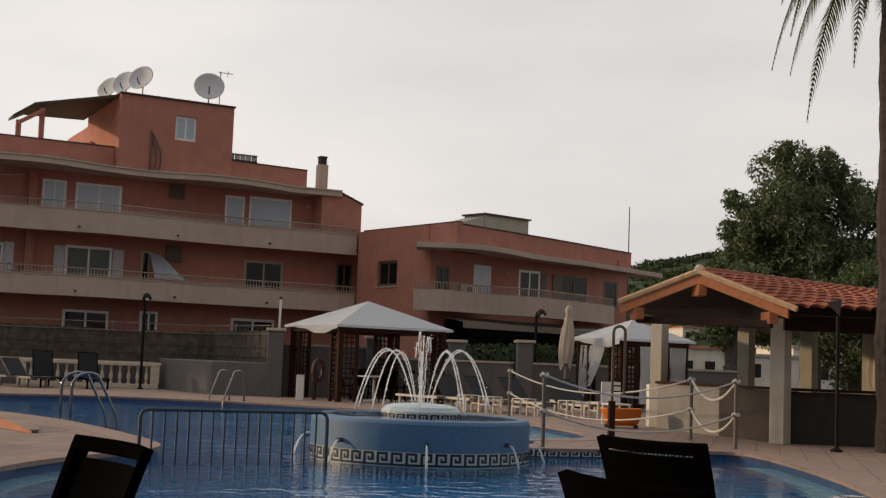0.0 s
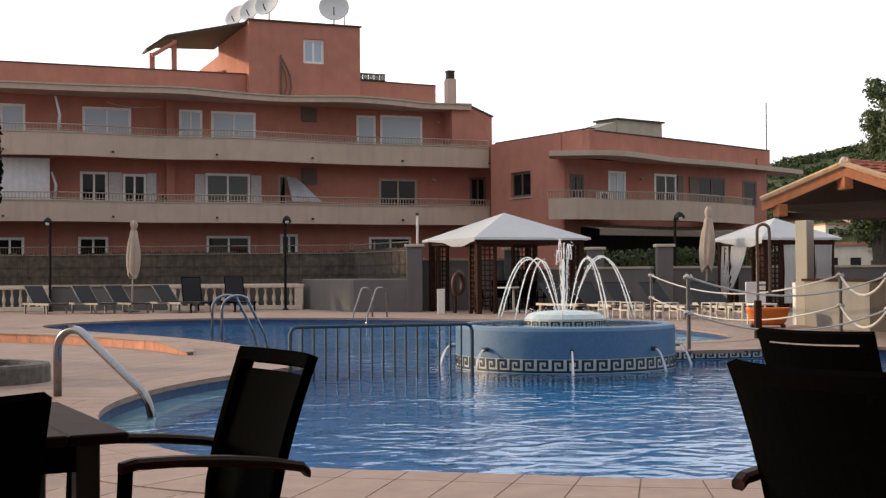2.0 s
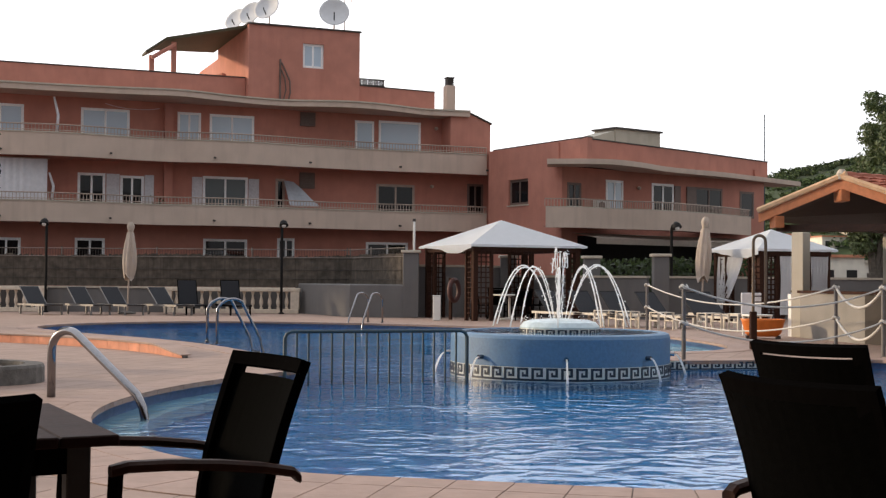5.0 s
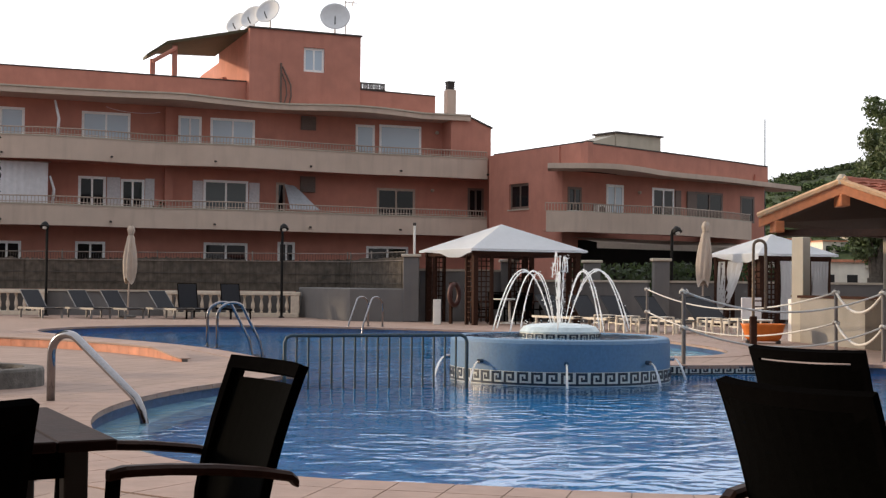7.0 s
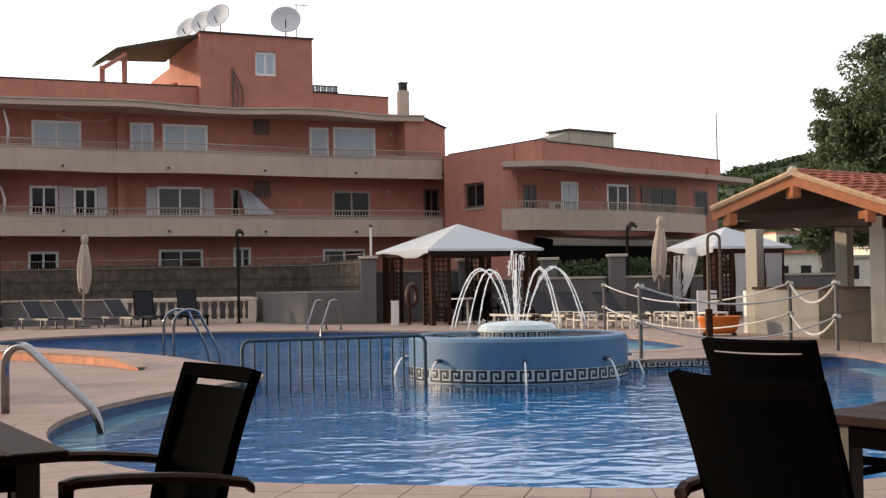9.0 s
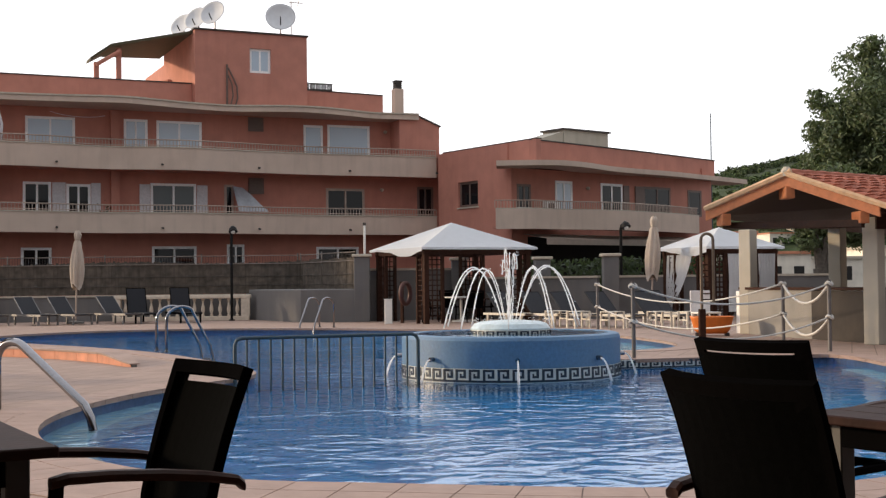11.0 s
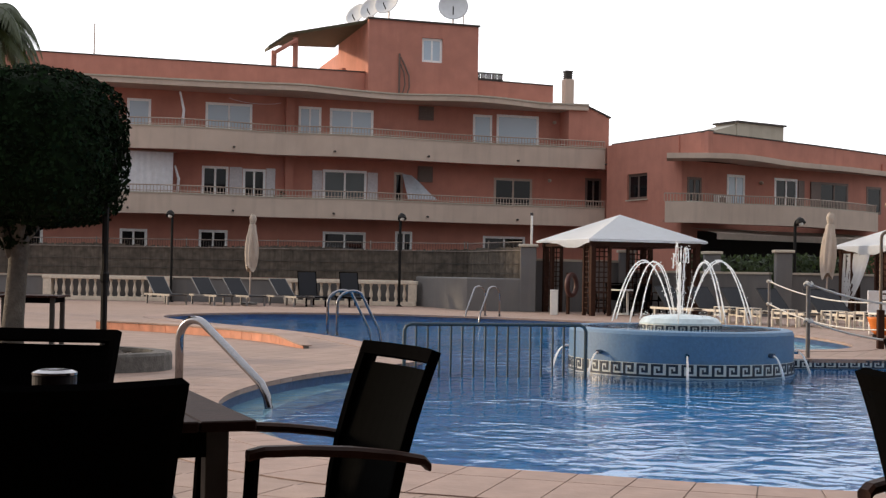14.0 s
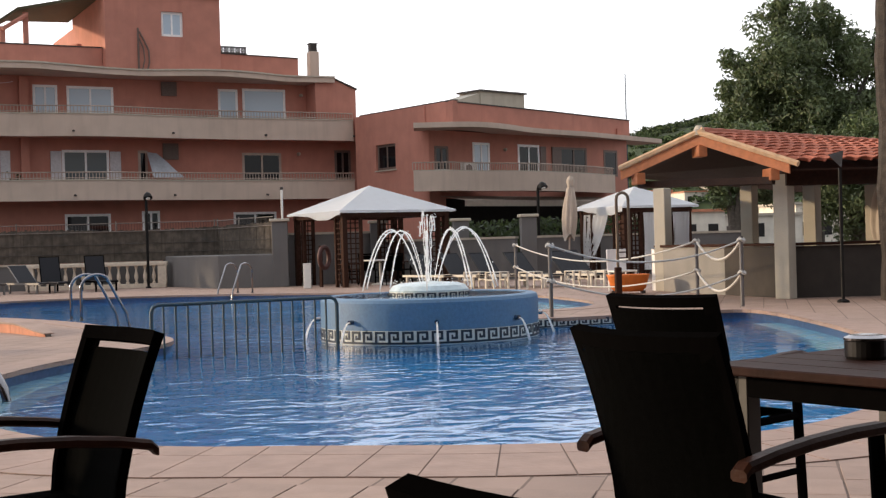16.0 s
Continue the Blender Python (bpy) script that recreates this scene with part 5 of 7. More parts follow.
# ---- gazebos ----
def gazebo(m, w, label, curtains, eave, apex, dark=DARKWOOD):
    g = empty("gazebo", m, label, "gazebo", "garden gazebos")
    h = w / 2
    for sx in (-1, 1):
        for sy in (-1, 1):
            part("post", box(sx * h - 0.07, sy * h - 0.07, 0, sx * h + 0.07, sy * h + 0.07, eave), dark, g)
            for ax in (0, 1):
                p0 = sx * (h - 0.52) if ax == 0 else sy * (h - 0.52)
                if ax == 0:
                    part("post", box(p0 - 0.04, sy * h - 0.05, 0, p0 + 0.04, sy * h + 0.05, eave), dark, g)
                else:
                    part("post", box(sx * h - 0.05, p0 - 0.04, 0, sx * h + 0.05, p0 + 0.04, eave), dark, g)
            bm = bmesh.new()
            for k in range(13):
                z = 0.2 + 0.145 * k
                add_box(bm, min(sx * (h - 0.5), sx * (h - 0.08)), sy * h - 0.015, z, max(sx * (h - 0.5), sx * (h - 0.08)), sy * h + 0.015, z + 0.03)
                add_box(bm, sx * h - 0.015, min(sy * (h - 0.5), sy * (h - 0.08)), z, sx * h + 0.015, max(sy * (h - 0.5), sy * (h - 0.08)), z + 0.03)
            for q in (0.2, 0.35):
                add_box(bm, sx * (h - q) - 0.012, sy * h - 0.02, 0.1, sx * (h - q) + 0.012, sy * h + 0.02, eave - 0.1)
                add_box(bm, sx * h - 0.02, sy * (h - q) - 0.012, 0.1, sx * h + 0.02, sy * (h - q) + 0.012, eave - 0.1)
            part("trellis", bm, dark, g, "dark wooden corner trellis")
    for s in (-1, 1):
        part("beam", box(-h - 0.1, s * h - 0.06, eave - 0.13, h + 0.1, s * h + 0.06, eave - 0.003), dark, g)
        part("beam", box(s * h - 0.055, -h + 0.07, eave - 0.12, s * h + 0.055, h - 0.07, eave - 0.006), dark, g)
    # canvas roof with a slight sag and a short scalloped edge
    bm = bmesh.new()
    N = 14
    o = h + 0.22
    for k in range(4):
        grid = {}
        ca, sa = math.cos(radians(90 * k)), math.sin(radians(90 * k))
        for i in range(N + 1):
            r = 1 - i / N
            for j in range(9):
                s = (j / 4 - 1) * r * o
                x, y = s, -r * o
                d = abs(s) / o
                z = eave + 0.06 + (apex - eave - 0.06) * (1 - r) - 0.07 * math.sin(math.pi * r) * (1 - (d / max(r, 0.01)) ** 2)
                grid[i, j] = bm.verts.new((x * ca - y * sa, x * sa + y * ca, z))
        for i in range(N - 1):
            for j in range(8):
                bm.faces.new((grid[i, j], grid[i, j + 1], grid[i + 1, j + 1], grid[i + 1, j]))
        for j in range(8):
            bm.faces.new((grid[N - 1, j], grid[N - 1, j + 1], grid[N, 0]))
    bmesh.ops.remove_doubles(bm, verts=bm.verts, dist=0.001)
    bmesh.ops.solidify(bm, geom=bm.faces[:], thickness=0.012)
    part("canopy", bm, CANVAS, g, "off-white canvas canopy", smooth=False)
    bm = bmesh.new()
    for k in range(4):
        prev = None
        for i in range(N * 2 + 1):
            s = -o + 2 * o * i / (2 * N)
            a = radians(90 * k)
            px, py = s * math.cos(a) + o * math.sin(a), s * math.sin(a) - o * math.cos(a)
            drop = 0.05 + 0.012 * math.sin(i * 0.9) + (0.20 * math.exp(-((s - 0.4 * o) / 1.0) ** 2) if k == 3 else 0)
            cur = (bm.verts.new((px * 1.003, py * 1.003, eave + 0.055)), bm.verts.new((px * 1.003, py * 1.003, eave + 0.055 - drop)))
            if prev:
                bm.faces.new((prev[0], cur[0], cur[1], prev[1]))
            prev = cur
    bmesh.ops.solidify(bm, geom=bm.faces[:], thickness=0.008)
    part("valance", bm, CANVAS, g)
    for (x0, y0, x1, y1, tied) in curtains:
        bm = bmesh.new()
        rows_ = 12
        cols_ = 16
        gg = {}
        for r in range(rows_ + 1):
            z = (eave - 0.14) * (1 - r / rows_) + 0.25 * (r / rows_)
            for c in range(cols_ + 1):
                s = c / cols_
                if tied:
                    s *= max(0.12, 1 - 0.95 * (r / rows_) ** 1.3) if r < 10 else 0.16
                f = 0.05 * math.sin(c * 2.1 + r * 0.2)
                x, y = x0 + (x1 - x0) * s, y0 + (y1 - y0) * s
                nx, ny = (y1 - y0), -(x1 - x0)
                L = math.hypot(nx, ny)
                gg[r, c] = bm.verts.new((x + nx / L * f, y + ny / L * f, z))
        for r in range(rows_):
            for c in range(cols_):
                bm.faces.new((gg[r, c], gg[r, c + 1], gg[r + 1, c + 1], gg[r + 1, c]))
        part("curtain", bm, CANVAS, g, "cream gathered curtain", smooth=True)
    return g


gazebo(pose(1.75, 38.0, 0, rz=24), 3.3, "dark wood trellis gazebo with an off-white canvas roof", [], 2.1, 2.95)
gazebo(pose(9.48, 36.7, 0, rz=20), 2.2, "dark wood gazebo with white canvas roof and tied curtains",
       [(-1.12, 1.02, -1.12, -0.35, True), (-0.52, -1.18, 0.05, -1.18, False), (0.5, -1.18, 1.06, -1.18, False)], 2.02, 2.68)


# ---- bar ----
bar = empty("pool_bar", pose(0, 0, 0), "open pool bar with rendered columns and red clay tile roof", "bar")
EL, ER, AP = Vector((5.85, 23.35, 2.36)), Vector((8.2, 21.0, 2.29)), Vector((7.02, 22.25, 2.91))
ER2, AP2 = Vector((15.5, 21.2, 2.29)), Vector((13.6, 26.9, 2.91))
EL2 = Vector((12.3, 31.0, 2.26))


def slab(bm, a, b, c, d, up):
    q = [bm.verts.new(v) for v in (a, b, c, d)] + [bm.verts.new(v + Vector((0, 0, up))) for v in (a, b, c, d)]
    for f in ((3, 2, 1, 0), (4, 5, 6, 7), (0, 1, 5, 4), (1, 2, 6, 5), (2, 3, 7, 6), (3, 0, 4, 7)):
        bm.faces.new([q[i] for i in f])
    return bm


DROP = Vector((0, 0, 0.07))
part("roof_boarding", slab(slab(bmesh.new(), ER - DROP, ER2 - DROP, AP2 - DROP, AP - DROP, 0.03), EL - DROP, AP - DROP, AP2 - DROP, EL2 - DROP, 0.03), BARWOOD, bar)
gn = Vector((-0.69, -0.72, 0))
bm = bmesh.new()
for a, b in ((EL, AP), (AP, ER)):
    q = [a + gn * 0.05 + Vector((0, 0, -0.12)), b + gn * 0.05 + Vector((0, 0, -0.12)), b + gn * 0.10 + Vector((0, 0, -0.12)), a + gn * 0.10 + Vector((0, 0, -0.12))]
    slab(bm, *q, 0.20)
part("gable_board", bm, ORANGEWOOD, bar, "orange stained gable board")
bm = bmesh.new()
for a, b in ((EL, AP), (AP, ER)):
    L = (b - a).length
    for k in range(int(L / 0.2) + 1):
        p = a + (b - a) * (k * 0.2 / L)
        t = (b - a).normalized()
        tube(bm, [p + gn * 0.12 + Vector((0, 0, 0.10)), p + t * 0.21 + gn * 0.12 + Vector((0, 0, 0.10))], 0.055, 6)
part("verge_tiles", bm, mat("pale_verge_tile", (0.62, 0.40, 0.24), 0.85, grain=8, vary=0.15), bar, "pale clay verge tiles")
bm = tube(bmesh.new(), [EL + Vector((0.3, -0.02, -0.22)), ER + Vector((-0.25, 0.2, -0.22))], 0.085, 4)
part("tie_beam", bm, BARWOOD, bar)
for p in (EL.lerp(AP, 0.22), ER.lerp(AP, 0.2), AP):
    c = p + gn * 0.02
    part("purlin_end", box(c.x - 0.08, c.y - 0.12, c.z - 0.34, c.x + 0.08, c.y + 0.3, c.z - 0.13, 0.01), ORANGEWOOD, bar)
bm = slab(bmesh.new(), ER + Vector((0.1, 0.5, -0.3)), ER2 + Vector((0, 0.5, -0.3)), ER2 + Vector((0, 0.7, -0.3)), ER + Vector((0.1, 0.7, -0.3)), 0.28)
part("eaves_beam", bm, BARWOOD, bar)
bm = lathe(bmesh.new(), [(0.09, 0), (0.1, 0.1), (0.05, 0.17)], 10, tuple(AP + gn * 0.08 + Vector((0, 0, 0.05))))
part("ridge_stop", bm, CAPSTONE, bar)


def column(x, y, w, h, turn):
    ob = part("column", box(-w / 2, -w / 2, 0, w / 2, w / 2, h, 0.012), BEIGE, bar, "beige rendered column")
    ob.matrix_basis = pose(x, y, 0, rz=turn)


for x, y in ((8.33, 21.75), (7.52, 26.7), (9.3, 26.3), (10.4, 25.6), (12.2, 22.2), (12.6, 27.5)):
    column(x, y, 0.28, 2.2, 43)
# the counter takes a darkened beige render, its shade put into the colour
part("counter_front", ribbon(bmesh.new(), [(7.40, 26.9), (7.95, 23.95)], 0.2, 0, 0.93), mat("shade_darkened_render", (0.235, 0.22, 0.20), 0.9, grain=2, vary=0.1, stain=0.25, bump=0.3, fine=30), bar, "beige rendered counter wall with shade put into its colour")
part("counter_side", ribbon(bmesh.new(), [(7.95, 23.95), (8.42, 21.95), (11.0, 21.6), (15.0, 21.4)], 0.2, 0, 0.92), DARKWALL, bar, "dark panelled counter wall")
part("counter_top", ribbon(bmesh.new(), [(7.36, 26.9), (7.92, 23.9), (8.38, 21.88), (11.0, 21.52), (15.0, 21.32)], 0.42, 0.935, 0.985), DARKWOOD, bar)
part("back_wall", ribbon(bmesh.new(), [(7.4, 27.0), (10.2, 27.2), (15.5, 28.5)], 0.2, 0, 0.9), WHITEPAINT, bar, "low white rear wall")
# curved clay tiles, one by one, on the slope that faces the pool
TM = None
rowsN, colsN = 9, 26
for i in range(colsN):
    for j in range(rowsN):
        f0, f1 = (i + 0.5) / colsN, (j + 0.0) / rowsN
        a = ER.lerp(ER2, f0).lerp(AP.lerp(AP2, f0), f1)
        b = ER.lerp(ER2, f0).lerp(AP.lerp(AP2, f0), (j + 1.12) / rowsN)
        t = (b - a)
        L = t.length
        t.normalize()
        side = (ER2 - ER).normalized()
        nrm = side.cross(t).normalized()
        w = 0.13
        bm = bmesh.new()
        rings = []
        for s, lift in ((-0.02, 0.035), (L, 0.005)):
            rings.append([bm.verts.new(a + t * s + side * (w * math.cos(k)) + nrm * (0.055 + lift + 0.085 * math.sin(k))) for k in (math.pi * q / 5 for q in range(6))])
        lowr = [[bm.verts.new(v.co - nrm * 0.02) for v in r] for r in rings]
        for q in range(5):
            bm.faces.new((rings[0][q], rings[0][q + 1], rings[1][q + 1], rings[1][q]))
            bm.faces.new((lowr[0][q], lowr[0][q + 1], rings[0][q + 1], rings[0][q]))
        part("roof_tile", bm, ROOFTILE, bar)
bm = tube(bmesh.new(), [AP.lerp(AP2, k / 40) + Vector((0, 0, 0.09 + 0.012 * (k % 2))) for k in range(41)], 0.10, 8)
part("ridge_tiles", bm, ROOFTILE, bar, "clay ridge tiles")


# ---- rope fence on the bridge ----
def rope_post(x, y, h=1.13):
    p = empty("rope_post", pose(x, y, 0), "round metal post with a knotted white rope", "post", "rope fence posts")
    part("pole", tube(bmesh.new(), [(0, 0, 0), (0, 0, h)], 0.032, 10), RAILM if h < 1 else mat("grey_post_paint", (0.12, 0.11, 0.11), 0.5, grain=15), p)
    for z in (h - 0.06, h * 0.48):
        bm = bmesh.new()
        tube(bm, [(0.05 * math.cos(a), 0.05 * math.sin(a), z + 0.02 * math.sin(2 * a)) for a in (2 * math.pi * i / 10 for i in range(10))], 0.024, 6, closed=True)
        part("knot", bm, ROPE, p)
    return p


RP = {"a": (4.86, 30.2), "b": (3.55, 18.72), "c": (6.89, 19.89), "d": (6.80, 22.0)}
for v in RP.values():
    rope_post(*v)
for a, b, sag, r in (("a", "d", 0.38, 0.016), ("b", "c", 0.30, 0.016), ("d", "c", 0.33, 0.023)):
    for z in (1.07, 0.54):
        (x0, y0), (x1, y1) = RP[a], RP[b]
        pts = [(x0 + (x1 - x0) * s, y0 + (y1 - y0) * s, z - 4 * sag * s * (1 - s)) for s in (i / 16 for i in range(17))]
        tagged(part("hanging_rope", tube(bmesh.new(), pts, r, 6), ROPE, smooth=True), "sagging thick white rope between posts", "rope", "hanging ropes")


# ---- pool ladders ----
def pool_ladder(m, w, label):
    l = empty("pool_ladder", m, label, "ladder", "pool ladders")
    for x in (-w / 2, w / 2):
        pts = [(x, 0, 0)] + [(x, 0, 0.55)] + [(x, 0.28 - 0.28 * math.cos(a), 0.55 + 0.24 * math.sin(a)) for a in (math.pi * i / 10 * 0.7 for i in range(1, 11))] + [(x, 0.78, 0.1), (x, 0.85, -0.25), (x, 0.85, -1.0)]
        part("rail", tube(bmesh.new(), pts, 0.025, 10), CHROME, l, smooth=True)
        part("rail_flange", lathe(bmesh.new(), [(0.05, 0.012), (0.05, 0.024), (0.03, 0.03)], 12, (x, 0, 0)), CHROME, l)
    for z in (-0.3, -0.55, -0.8):
        part("tread", box(-w / 2 + 0.02, 0.80, z, w / 2 - 0.02, 0.90, z + 0.03), CHROME, l)
    return l


pool_ladder(pose(-4.02, 22.3, 0, rz=-62), 0.55, "curved stainless steel pool ladder on the deck edge")
pool_ladder(pose(-1.78, 33.95, 0, rz=143), 0.5, "stainless steel pool ladder at the far pool edge")
# single grab rails of the near steps
for x, y, turn in ((-3.73, 12.2, -31.5),):
    g = empty("grab_rail", pose(x, y, 0, rz=turn), "bent stainless steel grab rail into the pool", "handrail")
    pts = [(0, 0, 0), (0, 0, 0.45)] + [(0.22 - 0.22 * math.cos(a), 0, 0.45 + 0.19 * math.sin(a)) for a in (math.pi * i / 10 * 0.72 for i in range(1, 11))] + [(1.13, 0, 0.08), (1.20, 0, -0.03), (1.23, 0, -0.14), (1.23, 0, -0.6)]
    part("rail", tube(bmesh.new(), pts, 0.04, 12), CHROME, g, smooth=True)

# ---- gate in the water ----
gate = empty("pool_gate", pose(-1.92, 15.6, 0, rz=math.degrees(math.atan2(0.75, 2.27))), "grey-green tubular barrier standing in the pool", "barrier")
GL, GH = 2.36, 0.50
pts = [(0, 0, -0.6), (0, 0, GH - 0.08), (0.025, 0, GH - 0.025), (0.08, 0, GH), (GL - 0.08, 0, GH), (GL - 0.025, 0, GH - 0.025), (GL, 0, GH - 0.08), (GL, 0, -0.6)]
part("frame", tube(bmesh.new(), pts, 0.024, 8), GATEPAINT, gate)
for k in range(1, 16):
    part("bar", tube(bmesh.new(), [(GL * k / 16, 0, -0.5), (GL * k / 16, 0, GH - 0.015)], 0.0135, 6), GATEPAINT, gate)
part("lower_rail", tube(bmesh.new(), [(0.02, 0, -0.3), (GL - 0.02, 0, -0.3)], 0.016, 6), GATEPAINT, gate)

# ---- shower ----
shower = empty("pool_shower", pose(5.3, 21.7, 0), "hooped brown steel outdoor shower frame with rungs", "shower")
pts = [(0, 0, 0.0), (0, 0, 1.82)] + [(0.105 - 0.105 * math.cos(a), 0, 1.84 + 0.105 * math.sin(a)) for a in (math.pi * i / 8 for i in range(1, 8))] + [(0.21, 0, 1.82), (0.21, 0, 0.75)]
part("hoop", tube(bmesh.new(), pts, 0.026, 8), mat("bronze_tube", (0.16, 0.12, 0.09), 0.4, metal=0.6, grain=20), shower)
for k in range(7):
    part("rung", box(0.03, -0.012, 0.8 + 0.1 * k, 0.18, 0.012, 0.822 + 0.1 * k), DARKWOOD, shower)
part("foot", box(-0.055, -0.055, 0, 0.055, 0.055, 0.65, 0.01), DARKWOOD, shower)


# ---- unseen wall and roof added behind the camera to block light ----
tagged(part("wall_light_block", box(-30, -4.4, 0, 30, -4.0, 9), DARKWALL), "unseen dark wall added behind the camera to cut fill light", "wall", kind="structure")
tagged(part("ceiling", box(-14, -4.0, 2.95, 14, 3.3, 3.2), DARKWOOD), "unseen dark roof added over the camera to shade the chairs", "ceiling", kind="structure")


# ---- dining chairs ----
def dining_chair_parts(c, slot):
    W, SEAT, ARM = 0.53, 0.44, 0.640
    h = W / 2
    for sx in (-1, 1):
        x = sx * (h - 0.018)
        # rear leg runs up into the back upright, which leans
        part("rear_leg", tube(bmesh.new(), [(x, -0.30, 0), (x, -0.24, 0.25), (x, -0.222, SEAT)], [0.019, 0.022, 0.023], 8), CHAIRFRAME, c)
        part("front_leg", tube(bmesh.new(), [(x, 0.225, 0), (x, 0.205, 0.3), (x, 0.188, ARM), (x, 0.185, ARM + 0.012)], 0.02, 8), CHAIRFRAME, c)
        xo = sx * (h + 0.012)
        bm = bmesh.new()
        prof = [(-0.305, ARM - 0.034), (-0.288, ARM - 0.018), (-0.20, ARM - 0.001), (-0.08, ARM + 0.014), (0.06, ARM + 0.024), (0.17, ARM + 0.026), (0.212, ARM + 0.017)]
        secs = []
        for y, z in prof:
            w = 0.025 if y < 0.2 else 0.019
            secs.append([bm.verts.new((xo + a * w, y, z + b * 0.014)) for a, b in ((-1, -0.6), (-0.7, -1), (0.7, -1), (1, -0.6), (1, 0.4), (0.6, 1), (-0.6, 1), (-1, 0.4))])
        for a, b in zip(secs, secs[1:]):
            for j in range(8):
                bm.faces.new((a[j], a[(j + 1) % 8], b[(j + 1) % 8], b[j]))
        bm.faces.new(secs[0][::-1])
        bm.faces.new(secs[-1])
        part("armrest", bm, ARMWOOD, c, "oiled brown wooden armrest")
        part("side_rail", tube(bmesh.new(), [(x, -0.22, SEAT - 0.02), (x, 0.195, SEAT - 0.02)], 0.016, 6), CHAIRFRAME, c)
        part("stretcher", tube(bmesh.new(), [(x, -0.25, 0.2), (x, 0.21, 0.2)], 0.013, 6), CHAIRFRAME, c)
    # seat sling
    bm = bmesh.new()
    N = 8
    g = {}
    for i in range(N + 1):
        for j in range(N + 1):
            x, y = -h + 0.02 + (W - 0.04) * i / N, -0.22 + 0.42 * j / N
            g[i, j] = bm.verts.new((x, y, SEAT - 0.025 * math.sin(math.pi * i / N) * math.sin(math.pi * j / N)))
    for i in range(N):
        for j in range(N):
            bm.faces.new((g[i, j], g[i + 1, j], g[i + 1, j + 1], g[i, j + 1]))
    bmesh.ops.solidify(bm, geom=bm.faces[:], thickness=0.014)
    part("seat", bm, MESHCLOTH, c, "black woven sling seat")
    # the back: a sling held in a frame that widens and leans towards the top, curved across
    def back(q, z):
        """A point of the back's surface; q runs from -1 to 1 across."""
        f = (z - 0.42) / 0.48
        half = 0.246 + 0.018 * f
        return Vector((q * half, -0.222 - 0.121 * max(0, f) ** 1.55 - 0.052 * (1 - q * q) * min(1, 0.3 + f), z + 0.004 * q * q * max(0.0, min(1.0, (z - 0.7) / 0.15))))

    def back_panel(qs, zs, thick):
        bm = bmesh.new()
        g = {(i, j): bm.verts.new(back(q, z)) for i, q in enumerate(qs) for j, z in enumerate(zs)}
        for i in range(len(qs) - 1):
            for j in range(len(zs) - 1):
                bm.faces.new((g[i, j], g[i + 1, j], g[i + 1, j + 1], g[i, j + 1]))
        bm.normal_update()
        bmesh.ops.solidify(bm, geom=bm.faces[:], thickness=thick)
        return bm

    across = [-0.93 + 1.86 * i / 10 for i in range(11)]
    sling = back_panel(across, [0.42, 0.52, 0.62, 0.72, 0.79, 0.873 - slot], 0.010)
    part("backrest", sling, MESHCLOTH, c, "black woven sling backrest")
    for s in (-1, 1):
        part("back_upright", back_panel([s * 0.915, s * 1.0][::s], [0.42, 0.52, 0.62, 0.72, 0.8, 0.86, 0.8725], 0.027), CHAIRFRAME, c)
        part("corner_plate", back_panel([s * 0.80, s * 0.92][::s], [0.845, 0.8725], 0.012), CHAIRFRAME, c)
    part("top_rail", back_panel([-1.0 + 2.0 * i / 12 for i in range(13)], [0.873, 0.89, 0.911], 0.028), CHAIRFRAME, c)
    part("front_rail", tube(bmesh.new(), [(-h + 0.02, 0.192, SEAT - 0.02), (h - 0.02, 0.192, SEAT - 0.02)], 0.015, 6), CHAIRFRAME, c)


def chair_at(x, y, facing):
    """Pose of a chair whose back's middle stands at x, y and which faces that way (degrees from +y, to the left)."""
    return pose(x, y, 0, rz=facing) @ Matrix.Translation((0, 0.32, 0))


LABEL = "dark dining chair with black sling and wooden arms"
near_chair = empty("dining_chair", chair_at(-0.522, 3.744, 120.8), LABEL + ", beside a table", "chair", "terrace dining chairs")
dining_chair_parts(near_chair, 0.019)
closed_chair = empty("dining_chair", chair_at(0.831, 2.984, -63.9), LABEL + ", at a table", "chair", "terrace dining chairs")
dining_chair_parts(closed_chair, 0.001)
for x, y, f in ((-0.994, 2.304, 31.7), (0.325, 1.03, -40)):
    copy_thing(closed_chair, chair_at(x, y, f))
slotted_chair = empty("dining_chair", chair_at(1.375, 4.787, -54), LABEL + ", behind a table", "chair", "terrace dining chairs")
dining_chair_parts(slotted_chair, 0.010)
copy_thing(slotted_chair, chair_at(-1.804, 4.244, 180))


# ---- tables ----
def dining_table_parts(t, w, d):
    n = 6
    for k in range(n):
        a = -w / 2 + w * k / n
        part("plank", box(a + 0.0015, -d / 2, 0.722, a + w / n - 0.0015, d / 2, 0.75, 0.004), TABLEWOOD, t)
    bm = bmesh.new()
    for s in (-1, 1):
        add_box(bm, -w / 2 + 0.06, s * (d / 2 - 0.075) - 0.012, 0.65, w / 2 - 0.06, s * (d / 2 - 0.075) + 0.012, 0.72)
        add_box(bm, s * (w / 2 - 0.075) - 0.012, -d / 2 + 0.09, 0.652, s * (w / 2 - 0.075) + 0.012, d / 2 - 0.09, 0.719)
    part("apron", bm, CHAIRFRAME, t)
    for sx in (-1, 1):
        for sy in (-1, 1):
            cx, cy = sx * (w / 2 - 0.09), sy * (d / 2 - 0.09)
            part("leg", box(cx - 0.03, cy - 0.03, 0, cx + 0.03, cy + 0.03, 0.72, 0.004), mat_leg, t, "grey metal leg")


